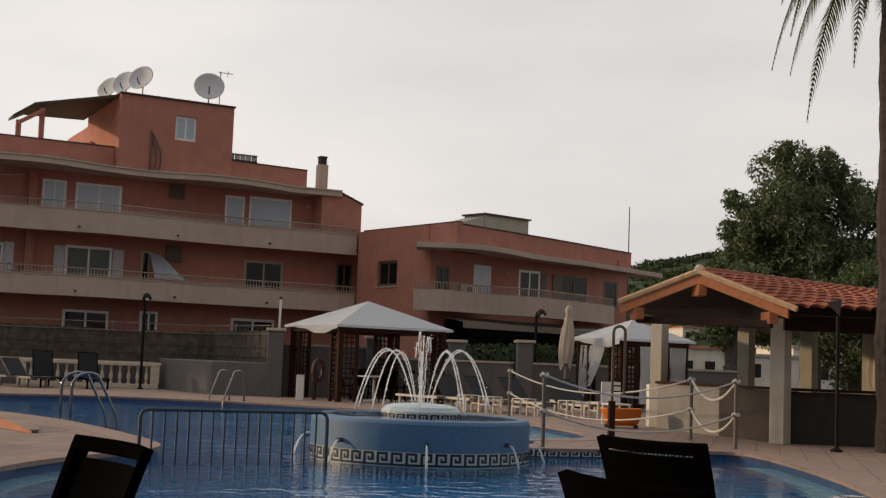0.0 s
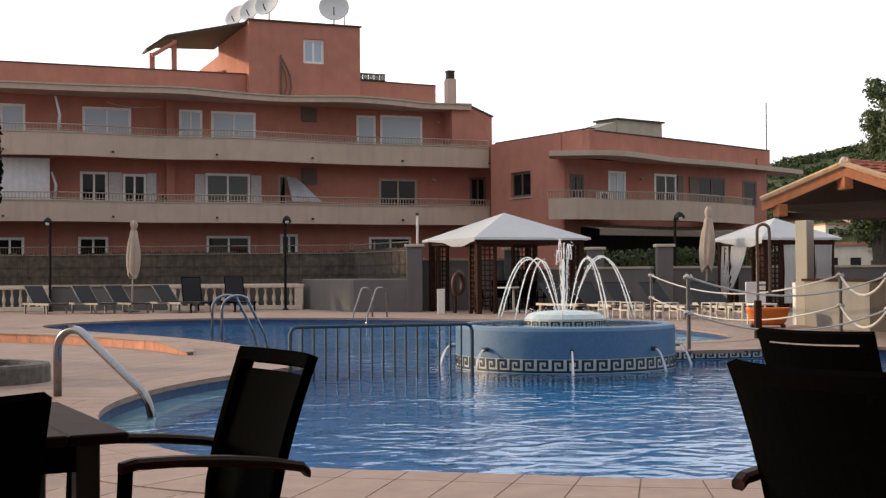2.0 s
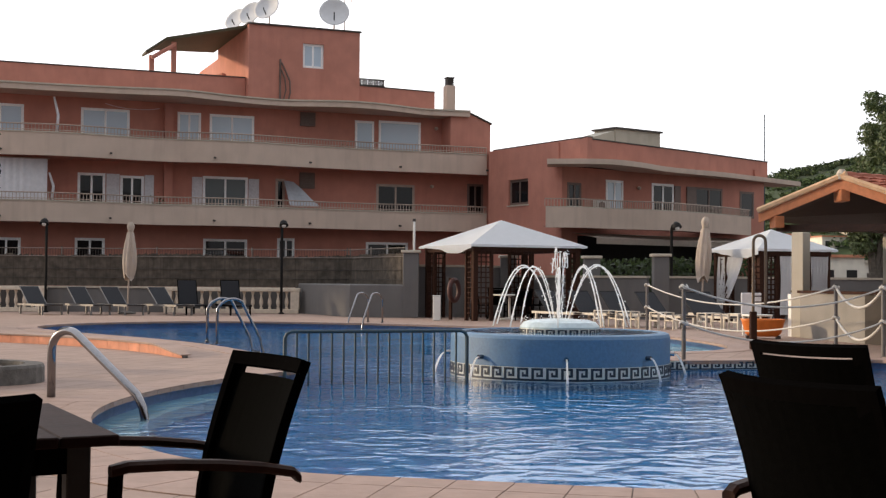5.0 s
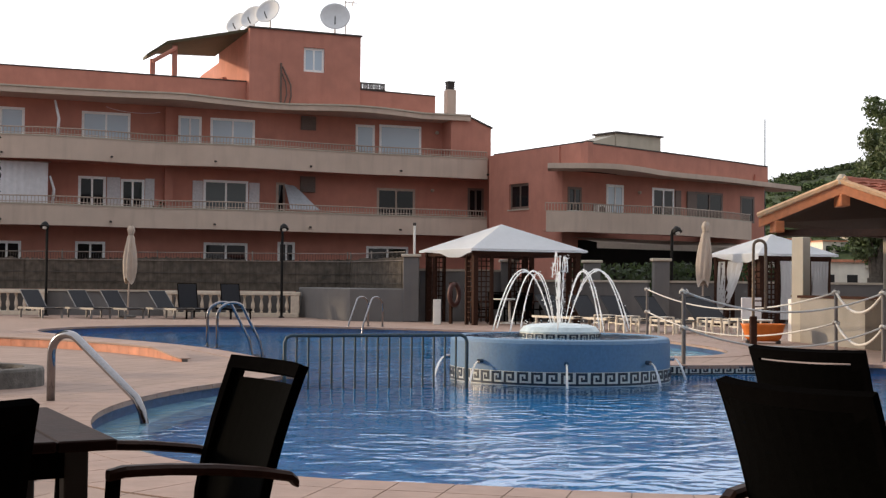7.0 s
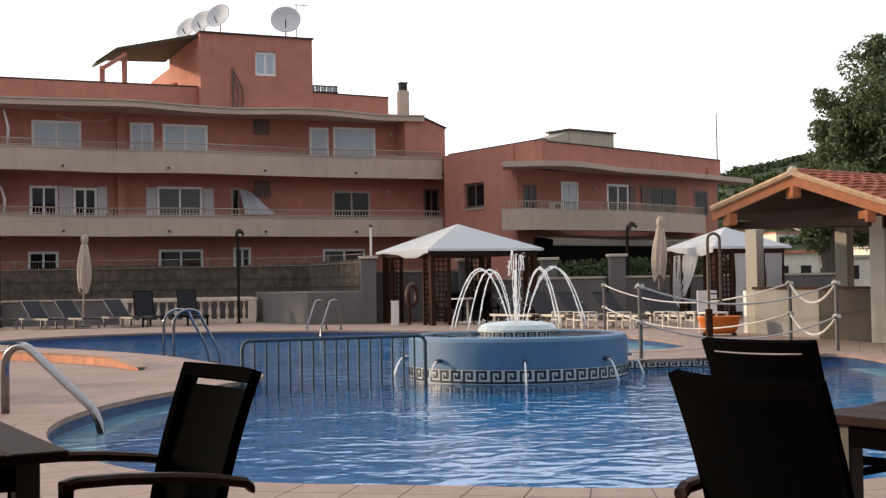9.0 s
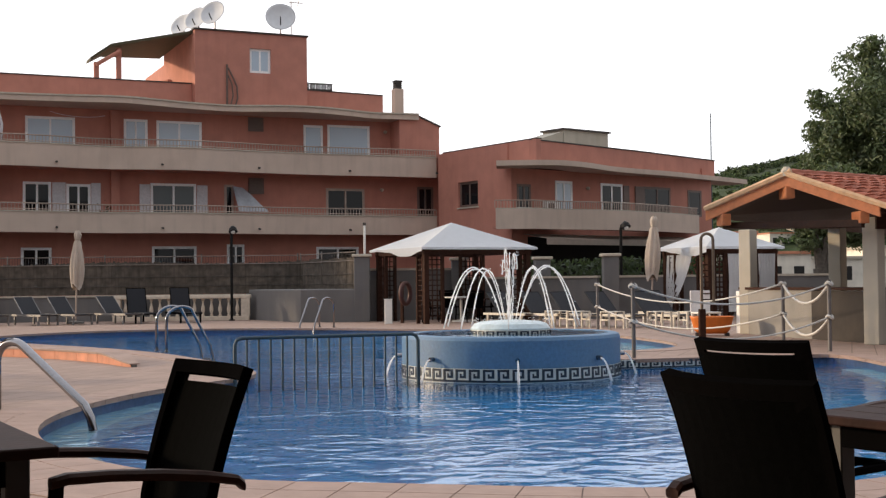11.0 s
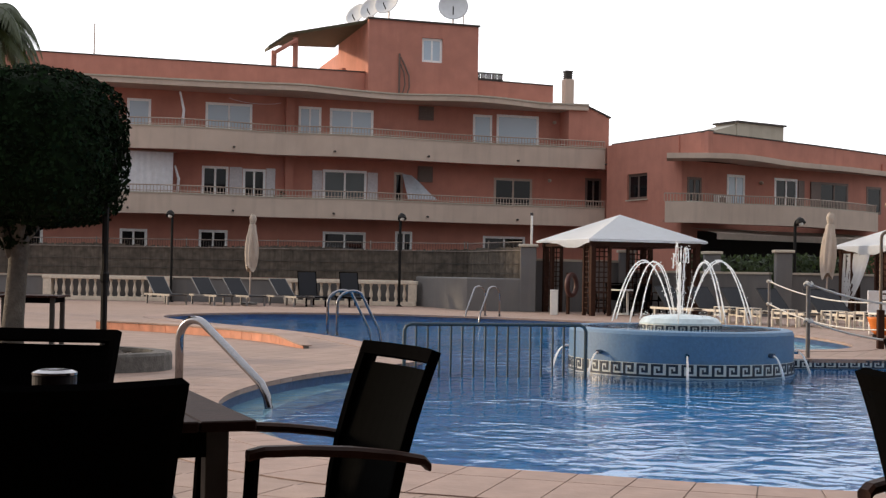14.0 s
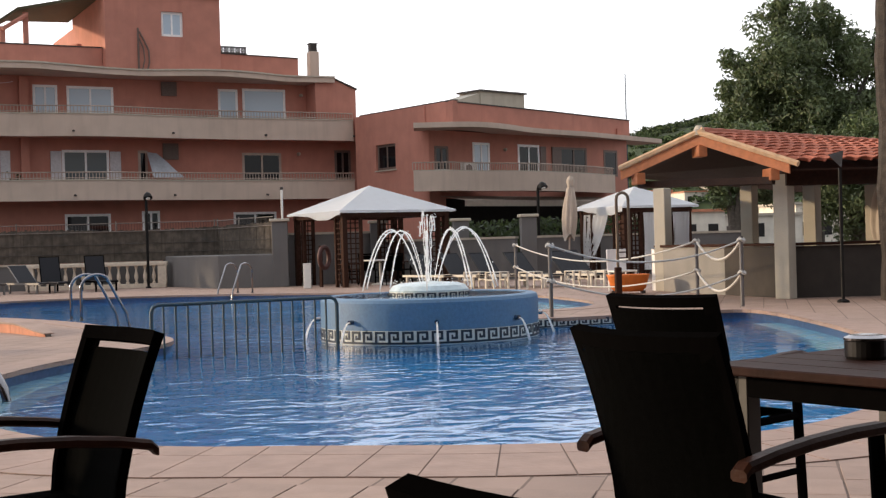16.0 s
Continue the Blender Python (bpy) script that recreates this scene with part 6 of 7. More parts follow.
mat_leg = mat("grey_table_leg", (0.055, 0.052, 0.05), 0.5, metal=0.3, grain=15, bump=0.02)
left_table = empty("dining_table", pose(-1.42, 3.42, 0, rz=28), "square brown slatted wood dining table", "table", "terrace tables")
dining_table_parts(left_table, 0.9, 0.9)
copy_thing(left_table, pose(1.83, 3.62, 0, rz=30))


def ashtray(x, y):
    a = empty("ashtray", pose(x, y, 0.75), "round brushed metal ashtray on the table", "ashtray", "ashtrays")
    part("bowl", lathe(bmesh.new(), [(0.062, 0.001), (0.066, 0.01), (0.066, 0.055), (0.062, 0.058)], 28), mat("dark_steel", (0.03, 0.029, 0.031), 0.3, metal=0.6, grain=25, bump=0.01), a, smooth=False)
    part("lid", lathe(bmesh.new(), [(0.068, 0.0585), (0.068, 0.066), (0.05, 0.074), (0.02, 0.072)], 28), CHROME, a)


ashtray(-1.57, 3.76)
ashtray(1.72, 3.75)

# ---- stone-edged bed with a clipped tree ----
bed = empty("tree_bed", pose(-5.95, 13.9, 0), "round concrete-edged tree bed with loose stones", "planter")
bm = bmesh.new()
ring = [(1.6 * math.cos(a), 0.95 * math.sin(a)) for a in (2 * math.pi * i / 40 for i in range(40))]
secs = []
for x, y in ring:
    L = math.hypot(x, y)
    secs.append([bm.verts.new((x * k, y * k, z)) for k, z in ((1, 0), (1, 0.17), (0.99, 0.2), (0.87, 0.2), (0.86, 0.17), (0.86, 0.0))])
for i in range(40):
    a, b = secs[i], secs[(i + 1) % 40]
    for j in range(5):
        bm.faces.new((a[j], b[j], b[j + 1], a[j + 1]))
part("edging", bm, PEBBLE, bed, "grey concrete edging")
bm = bmesh.new()
rr = random.Random(3)
for k in range(260):
    a, q = rr.uniform(0, 6.283), math.sqrt(rr.random()) * 0.8
    m = Matrix.Translation((1.6 * q * math.cos(a), 0.95 * q * math.sin(a), 0.10 + rr.uniform(0, 0.03))) @ Euler((rr.random() * 3, rr.random() * 3, 0)).to_matrix().to_4x4() @ Matrix.Diagonal((1, rr.uniform(0.6, 1), rr.uniform(0.5, 0.8), 1))
    bmesh.ops.create_icosphere(bm, subdivisions=1, radius=rr.uniform(0.04, 0.085), matrix=m)
tagged(part("stone_fill", bm, STONES, bed), kind="stuff")


def leaf_cloud(bm, spots, rr, size, stretch=1.7):
    """A leaf (a folded diamond) at each (place, outward) spot, turned at random about it."""
    for p, out in spots:
        d = (out + Vector((rr.gauss(0, 0.6), rr.gauss(0, 0.6), rr.gauss(0, 0.6)))).normalized()
        side = d.orthogonal().normalized()
        side = Matrix.Rotation(rr.uniform(0, 6.283), 3, d) @ side
        up = d.cross(side)
        s = size * rr.uniform(0.6, 1.3)
        a, b = p - side * s * stretch * 0.5, p + side * s * stretch * 0.5
        l, r_ = p + up * s * 0.5 + d * s * 0.15, p - up * s * 0.5 + d * s * 0.15
        va, vb, vl, vr = (bm.verts.new(v) for v in (a, b, l, r_))
        bm.faces.new((va, vl, vb))
        bm.faces.new((va, vb, vr))


tree = empty("clipped_ficus_tree", pose(-6.22, 14.0, 0.02), "ficus tree clipped into a dense dark rounded crown", "tree")
part("trunk", tube(bmesh.new(), [(-0.03, 0, 0), (0.0, 0, 0.5), (0.04, 0, 1.1), (0.06, 0, 1.7), (0.0, 0, 2.3)], [0.155, 0.12, 0.108, 0.12, 0.11], 12), TRUNK, tree, "pale grey trunk", smooth=True)
for a in (20, 95, 160, 230, 310):
    ca, sa = math.cos(radians(a)), math.sin(radians(a))
    part("limb", tube(bmesh.new(), [(0.02 * ca, 0.02 * sa, 1.22), (0.09 * ca, 0.09 * sa, 1.42), (0.28 * ca, 0.28 * sa, 1.66), (0.55 * ca, 0.55 * sa, 1.9)], [0.075, 0.07, 0.055, 0.04], 8), TRUNK, tree, smooth=True)
bm = bmesh.new()
rr = random.Random(11)
spots = []
# low growth round the fork
for k in range(420):
    a, z = rr.uniform(0, 6.283), rr.uniform(0, 1)
    q = (0.12 + 0.16 * z) * rr.uniform(0.75, 1.1)
    spots.append((Vector((q * math.cos(a), q * math.sin(a), 1.30 + 0.36 * z)), Vector((math.cos(a), math.sin(a), -0.3)).normalized()))
for k in range(15000):
    th, ph = rr.uniform(0, 6.283), math.acos(rr.uniform(-1, 1))
    v = Vector((math.sin(ph) * math.cos(th), math.sin(ph) * math.sin(th), math.cos(ph)))
    p4 = (abs(v.x) ** 4.6 + abs(v.y) ** 4.6 + abs(v.z) ** 4.6) ** (-1 / 4.6)
    q = v * p4 * (1.0 + 0.03 * noise.noise(v * 4) - abs(rr.gauss(0, 0.035)))
    spots.append((Vector((q.x * 1.10, q.y * 1.10, 2.45 + q.z * 0.88)), v))
leaf_cloud(bm, spots, rr, 0.042)
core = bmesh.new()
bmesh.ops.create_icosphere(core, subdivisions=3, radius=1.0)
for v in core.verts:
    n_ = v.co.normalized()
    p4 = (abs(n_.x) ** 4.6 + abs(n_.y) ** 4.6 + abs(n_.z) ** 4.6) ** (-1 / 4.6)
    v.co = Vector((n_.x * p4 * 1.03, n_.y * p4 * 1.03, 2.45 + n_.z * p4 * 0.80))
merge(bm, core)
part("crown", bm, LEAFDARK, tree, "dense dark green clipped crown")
pole = empty("lamp_post", pose(-5.27, 14.3, 0), "thin black garden lamp post beside the clipped tree", "lamp", "garden lamps")
part("pole", tube(bmesh.new(), [(0, 0, 0), (0, 0, 0.95), (0, 0, 0.98), (0, 0, 1.06), (0, 0, 1.09), (0, 0, 2.2)], [0.04, 0.04, 0.055, 0.055, 0.04, 0.04], 8), BLACKMETAL, pole)
part("foot", lathe(bmesh.new(), [(0.1, 0), (0.1, 0.03), (0.04, 0.06)], 12), BLACKMETAL, pole)
part("head", lathe(bmesh.new(), [(0.05, 2.2), (0.12, 2.25), (0.10, 2.4), (0.03, 2.46)], 12), BLACKMETAL, pole)


# ---- palms ----
def palm(x, y, h, n, seed, label, length=2.4, droop=1.5, lean=0.0):
    p = empty("palm_tree", pose(x, y, 0), label, "palm", "palm trees")
    rr = random.Random(seed)
    prof = [(0.02 * math.sin(k) + lean * (k / 24) ** 1.6, 0.02 * math.cos(k * 1.3), h * k / 24) for k in range(25)]
    part("trunk", tube(bmesh.new(), prof, [0.24 - 0.05 * k / 24 + 0.018 * (k % 2) for k in range(25)], 12), PALMTRUNK, p, "rough brown palm trunk")
    for k in range(n):
        a = 2 * math.pi * k / n + rr.uniform(-0.15, 0.15)
        lift = rr.uniform(-0.1, 1.0) if k % 2 else rr.uniform(0.2, 1.4)
        L = length * rr.uniform(0.8, 1.1)
        ax = Vector((math.cos(a), math.sin(a), 0))
        bm = bmesh.new()
        pts = []
        for i in range(13):
            s = i / 12
            pts.append(ax * (L * (s * 0.9 - 0.28 * s * s)) + Vector((lean, 0, h + lift * L * 0.55 * s - droop * L * 0.62 * s ** 2.2)))
        tube(bm, pts, [0.03 * (1 - 0.8 * i / 12) for i in range(13)], 5)
        for i in range(2, 60):
            s = i / 60
            f = s * 12
            q = pts[int(f)].lerp(pts[min(12, int(f) + 1)], f - int(f))
            t = (pts[min(12, int(f) + 1)] - pts[int(f)]).normalized()
            side = t.cross(Vector((0, 0, 1))).normalized()
            for sg in (-1, 1):
                ll = 0.52 * math.sin(math.pi * min(0.97, s * 0.9 + 0.1)) * rr.uniform(0.8, 1.1)
                d = (side * sg * 0.8 + t * 0.55 + Vector((0, 0, -0.55 - 0.3 * rr.random()))).normalized()
                w = t * 0.026
                e = q + d * ll + Vector((0, 0, -0.08))
                mid = q + d * ll * 0.5 + Vector((0, 0, 0.02))
                vs = [bm.verts.new(v) for v in (q - w, q + w, mid + w, mid - w, e)]
                bm.faces.new(vs[:4])
                bm.faces.new((vs[3], vs[2], vs[4]))
        part("frond", bm, LEAFPALM, p, "feathered drooping palm frond")
    return p


palm(9.62, 20.2, 8.75, 17, 4, "tall palm with drooping feathery fronds beside the bar", 3.3, 1.5)
palm(-14.6, 27.5, 6.6, 34, 8, "palm with a full crown behind the clipped tree", 2.5, 1.3, 1.3)


# ---- broadleaf trees and hedge ----
def broad_tree(x, y, lobes, seed, n, leaf, label, trunk_h=3.0):
    t = empty("broadleaf_tree", pose(x, y, 0), label, "tree", "trees behind the bar")
    rr = random.Random(seed)
    bm = tube(bmesh.new(), [(0, 0, 0), (0.1, 0, trunk_h * 0.5), (0.0, 0, trunk_h)], [0.38, 0.3, 0.25], 10)
    for (lx, ly, lz, r) in lobes:
        tube(bm, [(0, 0, trunk_h * 0.9), (lx * 0.5, ly * 0.5, (trunk_h + lz) / 2), (lx, ly, lz)], [0.17, 0.1, 0.04], 6)
    part("trunk", bm, TRUNK, t, "grey trunk with spreading limbs")
    bm = bmesh.new()
    vol = sum(l[3] ** 2 for l in lobes)
    for (lx, ly, lz, r) in lobes:
        clumps = max(6, int(46 * r * r / vol * 6))
        for c in range(clumps):
            v = Vector((rr.gauss(0, 1), rr.gauss(0, 1), rr.gauss(0, 1))).normalized()
            cc = Vector((lx, ly, lz)) + v * r * rr.uniform(0.45, 1.0)
            cr = r * rr.uniform(0.2, 0.36)
            per = int(n / (46 * 6))
            spots = []
            for _ in range(per):
                u = Vector((rr.gauss(0, 1), rr.gauss(0, 1), rr.gauss(0, 1))).normalized()
                spots.append((cc + Vector((u.x, u.y, u.z * 1.15 - 0.25 * rr.random())) * cr * rr.uniform(0.55, 1.08), u))
            leaf_cloud(bm, spots, rr, leaf, 2.6)
    part("crown", bm, LEAF, t, "grey-green uneven leafy crown")
    return t


broad_tree(18.5, 45.5, [(-0.8, 0, 8.3, 1.5), (0.6, 0.3, 8.5, 1.5), (-2.2, 0, 6.9, 1.35), (-2.5, -0.3, 5.2, 1.5), (-1.0, -0.6, 6.4, 2.0), (1.4, -0.5, 6.6, 1.9), (2.6, 0, 7.6, 1.3), (3.6, 0.2, 5.6, 1.7), (-1.8, -0.8, 4.2, 1.6), (0.8, -1.0, 4.3, 1.9), (3.2, -0.8, 3.6, 1.6)], 21, 70000, 0.078,
           "large grey-green broadleaf tree behind the bar roof")
broad_tree(24.5, 46.0, [(-1.5, 0, 6.5, 1.8), (0.5, 0, 7.2, 1.9), (-0.5, 0, 4.6, 2.0), (-2.6, 0, 4.2, 1.6)], 22, 34000, 0.085, "grey-green broadleaf tree behind the bar", 2.5)
broad_tree(19.5, 36.0, [(-0.8, 0, 2.4, 1.3), (0.9, 0.2, 2.8, 1.4), (0.2, 0, 1.6, 1.2)], 24, 9000, 0.10, "low dark shrub-like tree behind the bar", 1.2)


def hedge(x0, y0, x1, y1, z0, z1, depth, seed, n=3500):
    bm = bmesh.new()
    rr = random.Random(seed)
    d = Vector((x1 - x0, y1 - y0, 0))
    nrm = Vector((d.y, -d.x, 0)).normalized()
    spots = []
    for _ in range(n):
        s = rr.random()
        top = z1 + 0.3 * noise.noise(Vector((s * d.length * 0.9, seed, 0)))
        z = rr.uniform(z0, top)
        spots.append((Vector((x0, y0, 0)) + d * s + nrm * rr.uniform(-depth, depth) + Vector((0, 0, z)), nrm))
    leaf_cloud(bm, spots, rr, 0.12, 2.0)
    return tagged(part("terrace_plants", bm, HEDGE), "dark green terrace shrubs behind the wall", "hedge", kind="stuff")


hedge(4.6, 44.5, 9.5, 47.5, 0.0, 1.95, 0.5, 3, 2000)
hedge(9.5, 46.5, 14, 49, 0.0, 2.0, 0.5, 6, 1200)

# ---- wooded hill and far houses ----
bm = bmesh.new()
NX, NY = 60, 16
g = {}
for i in range(NX + 1):
    for j in range(NY + 1):
        x, y = 20 + 300 * i / NX, 240 + 180 * j / NY
        ridge = 36 * (1 - math.exp(-max(0, x - 62) / 16)) + 0.14 * max(0, x - 100)
        z = ridge * math.sin(math.pi * min(1, (j / NY) * 1.15) * 0.5) + 2.0 * noise.noise(Vector((x * 0.04, y * 0.04, 0))) * (j > 0) - 0.5
        g[i, j] = bm.verts.new((x, y, z))
for i in range(NX):
    for j in range(NY):
        bm.faces.new((g[i, j], g[i + 1, j], g[i + 1, j + 1], g[i, j + 1]))
tops = [(v.co.copy(), Vector((0, -0.6, 0.8))) for v in bm.verts]
tagged(part("hill", bm, HILLGREEN, smooth=True), "distant hill covered with dark pines", "hill", kind="structure")
bm = bmesh.new()
rr = random.Random(31)
for k in range(6500):
    i, j = rr.randrange(int(NX * 0.5)), rr.randrange(1, NY)
    c = tops[i * (NY + 1) + j][0] + Vector((rr.uniform(-2.5, 2.5), rr.uniform(-5, 5), -0.2))
    spots = []
    big = rr.uniform(0.5, 1.2)
    for _ in range(18):
        u = Vector((rr.gauss(0, 1), rr.gauss(0, 1), abs(rr.gauss(0, 1)))).normalized()
        spots.append((c + u * big * rr.uniform(0.5, 1.7), u))
    leaf_cloud(bm, spots, rr, 0.55, 1.6)
tagged(part("pine_woods", bm, HILLGREEN), "dense pine woods on the hill", "woods", kind="stuff")


def far_house(x, y, w, h, seed, z=0.0):
    hh = empty("far_house", pose(x, y, z, rz=10), "small distant cream house with dark windows", "house", "distant houses")
    part("wall", box(-w / 2, 0, 0, w / 2, 7, h), FARHOUSE, hh)
    part("roof", box(-w / 2 - 0.3, -0.3, h + 0.003, w / 2 + 0.3, 7.3, h + 0.25), KERBRED if seed % 2 else CAPSTONE, hh)
    for k in range(int(w / 2.2)):
        for sill in ([1.0, 3.8] if h > 5 else [1.0]):
            part("window", box(-w / 2 + 0.7 + 2.2 * k, -0.03, sill, -w / 2 + 1.7 + 2.2 * k, -0.003, sill + 1.3), ROOMSHADE, hh)


broad_tree(18.0, 40.5, [(-1.0, 0, 3.2, 1.3), (0.7, 0, 3.9, 1.5), (0.0, 0, 2.0, 1.4), (1.6, 0, 2.4, 1.3)], 26, 18000, 0.08, "dark leafy tree beyond the bar columns", 1.5)
broad_tree(14.1, 41.5, [(-0.3, 0, 3.5, 0.9), (0.5, 0, 4.0, 1.0), (0.9, 0, 2.9, 0.8), (-0.2, 0, 2.6, 0.6)], 25, 13000, 0.075, "dark leafy tree beyond the bar columns", 1.5)
far_house(33, 112, 9, 3.4, 1)
far_house(42, 118, 10, 3.0, 2)
far_house(24.6, 96, 6, 4.6, 3)
far_house(52, 120, 11, 4.0, 4)
# houses on the foot of the hill
far_house(85, 272, 8, 6.0, 5, 5.0)
far_house(94, 278, 9, 5.5, 6, 7.5)
far_house(89.5, 290, 7, 6.5, 2, 11.0)
far_house(103, 285, 8, 6.0, 3, 9.0)


# ---- sun loungers ----
def sun_lounger_parts(l, frame_mat, back_angle, back_mat=None):
    for sx in (-1, 1):
        x = sx * 0.31
        part("side_rail", box(x - 0.02, -0.95, 0.27, x + 0.02, 0.95, 0.33), frame_mat, l)
        for y in (-0.8, 0.75):
            part("leg", box(x - 0.025, y - 0.025, 0, x + 0.025, y + 0.025, 0.27), frame_mat, l)
    part("bed", box(-0.285, -0.95, 0.30, 0.285, 0.25, 0.325), LOUNGE, l, "dark cloth bed")
    bk = part("backrest", box(-0.285, 0, -0.012, 0.285, 0.78, 0.012), LOUNGE, l, "raised dark cloth backrest")
    bk.matrix_basis = pose(0, 0.25, 0.33, rx=back_angle)
    fr = part("back_frame", tube(bmesh.new(), [(-0.30, 0, 0), (-0.30, 0.8, 0), (0.30, 0.8, 0), (0.30, 0, 0)], 0.018, 6), back_mat or frame_mat, l)
    fr.matrix_basis = pose(0, 0.25, 0.33, rx=back_angle)
    for y in (-0.88, 0.88):
        part("cross_rail", box(-0.29, y - 0.02, 0.275, 0.29, y + 0.02, 0.30), frame_mat, l)


GREYMETAL = mat("grey_lounger_frame", (0.20, 0.19, 0.185), 0.5, metal=0.3, grain=15)
WHITEWOOD = mat("bleached_wood", (0.62, 0.57, 0.49), 0.7, grain=12, vary=0.12)
row = [(-12.75, 39.6), (-11.3, 39.7), (-10.3, 39.8), (-8.85, 40.0)]
first = None
for x, y in row:
    m = pose(x + 0.35, y - 0.25, 0, rz=42)
    if first is None:
        first = empty("sun_lounger", m, "grey sun lounger with raised navy cloth back by the wall", "lounger", "loungers by the wall")
        sun_lounger_parts(first, GREYMETAL, 40)
    else:
        copy_thing(first, m)
second = None
for x, y in ((-7.95, 40.2), (-6.6, 40.3)):
    m = pose(x, y, 0, rz=25)
    if second is None:
        second = empty("sun_lounger", m, "dark sun lounger with upright back before the balustrade", "lounger", "loungers by the wall")
        sun_lounger_parts(second, CHAIRFRAME, 72)
    else:
        copy_thing(second, m)
third = None
for x, y, r in ((4.0, 33.2, 28), (4.75, 32.6, 28), (5.55, 31.7, 30), (6.6, 31.2, 30), (7.3, 33.2, 30), (3.2, 34.0, 30)):
    m = pose(x, y, 0, rz=r)
    if third is None:
        third = empty("sun_lounger", m, "bleached wood sun lounger with raised navy cloth back", "lounger", "loungers by the bridge")
        sun_lounger_parts(third, WHITEWOOD, 43, LOUNGE)
    else:
        copy_thing(third, m)


# small bleached side tables between them
def side_table_parts(t):
    for k in range(4):
        part("slat", box(-0.22, -0.22 + 0.112 * k, 0.40, 0.22, -0.22 + 0.112 * k + 0.1, 0.42), WHITEWOOD, t)
    for sx in (-1, 1):
        part("side_rail", box(sx * 0.2 - 0.015, -0.2, 0.2, sx * 0.2 + 0.015, 0.2, 0.235), WHITEWOOD, t)
        for sy in (-1, 1):
            part("leg", box(sx * 0.2 - 0.02, sy * 0.2 - 0.02, 0, sx * 0.2 + 0.02, sy * 0.2 + 0.02, 0.40), WHITEWOOD, t)


st = empty("side_table", pose(4.55, 31.2, 0, rz=20), "low bleached wooden side table with slatted top", "table", "low side tables")
side_table_parts(st)
for x, y in ((5.25, 30.4), (6.3, 30.0), (6.95, 29.6), (4.1, 32.0)):
    copy_thing(st, pose(x, y, 0, rz=18))

# orange pedal-boat-like play tub and its white cover beside the bar
tub = empty("orange_tub", pose(6.55, 26.0, 0, rz=-10), "bright orange plastic tub on the deck beside the bar", "tub")
bm = bmesh.new()
rows_ = [(0.05, 0.29, 0.20), (0.12, 0.36, 0.25), (0.36, 0.43, 0.30), (0.40, 0.45, 0.32), (0.40, 0.38, 0.25), (0.16, 0.31, 0.2)]
secs = []
for z, a, b in rows_:
    secs.append([bm.verts.new((a * math.copysign(abs(math.cos(t)) ** 0.6, math.cos(t)), b * math.copysign(abs(math.sin(t)) ** 0.6, math.sin(t)), z)) for t in (2 * math.pi * i / 28 for i in range(28))])
for a, b in zip(secs, secs[1:]):
    for j in range(28):
        bm.faces.new((a[j], a[(j + 1) % 28], b[(j + 1) % 28], b[j]))
bm.faces.new(secs[0][::-1])
bm.faces.new(secs[-1])
part("body", bm, ORANGEPLASTIC, tub, smooth=True)
for sx in (-1, 1):
    part("foot", box(sx * 0.3 - 0.04, -0.15, 0, sx * 0.3 + 0.04, 0.15, 0.06), DARKTRIM, tub)
cl = empty("folding_chair", pose(6.75, 27.3, 0, rz=20), "white folding chair with a cloth draped over it", "chair")
part("seat", box(-0.25, -0.22, 0.42, 0.25, 0.22, 0.46, 0.01), WHITEPAINT, cl)
bk = part("backrest", box(-0.25, 0.2, 0.46, 0.25, 0.24, 0.92, 0.01), CURTAIN, cl)
for sx in (-1, 1):
    for sy in (-1, 1):
        part("leg", box(sx * 0.22 - 0.015, sy * 0.19 - 0.015, 0, sx * 0.22 + 0.015, sy * 0.19 + 0.015, 0.42), WHITEPAINT, cl)

# lifebuoy on its stand by the gazebo
lb = empty("lifebuoy", pose(0.35, 36.9, 0, rz=58), "faded red lifebuoy hung on a post", "lifebuoy")
part("ring", tube(bmesh.new(), [(0.26 * math.cos(a), 0, 0.85 + 0.30 * math.sin(a)) for a in (2 * math.pi * i / 24 for i in range(24))], 0.07, 8, closed=True), REDPLASTIC, lb, smooth=True)
part("post", box(-0.04, 0.08, 0, 0.04, 0.16, 1.2), DARKWOOD, lb)
bx = empty("pump_box", pose(-0.15, 36.2, 0), "slim white utility box on the deck", "box")
part("body", box(-0.11, -0.1, 0, 0.11, 0.1, 0.68, 0.01), WHITEPAINT, bx)
part("lid", box(-0.12, -0.11, 0.683, 0.12, 0.11, 0.71, 0.005), WHITEPAINT, bx)

# table and chairs inside the gazebo
gt = empty("garden_table", pose(2.0, 37.6, 0, rz=20), "white garden table in the gazebo", "table")
part("tabletop", box(-0.45, -0.45, 0.7, 0.45, 0.45, 0.74, 0.01), WHITEPAINT, gt)
part("pedestal", tube(bmesh.new(), [(0, 0, 0.03), (0, 0, 0.7)], 0.05, 8), WHITEPAINT, gt)
part("foot", lathe(bmesh.new(), [(0.3, 0), (0.28, 0.03), (0.06, 0.06)], 16), WHITEPAINT, gt)
for x, y, f in ((1.2, 37.2, -70), (2.8, 37.9, 110), (2.3, 36.9, 10), (1.7, 38.5, 190)):
    copy_thing(near_chair, pose(x, y, 0, rz=f))

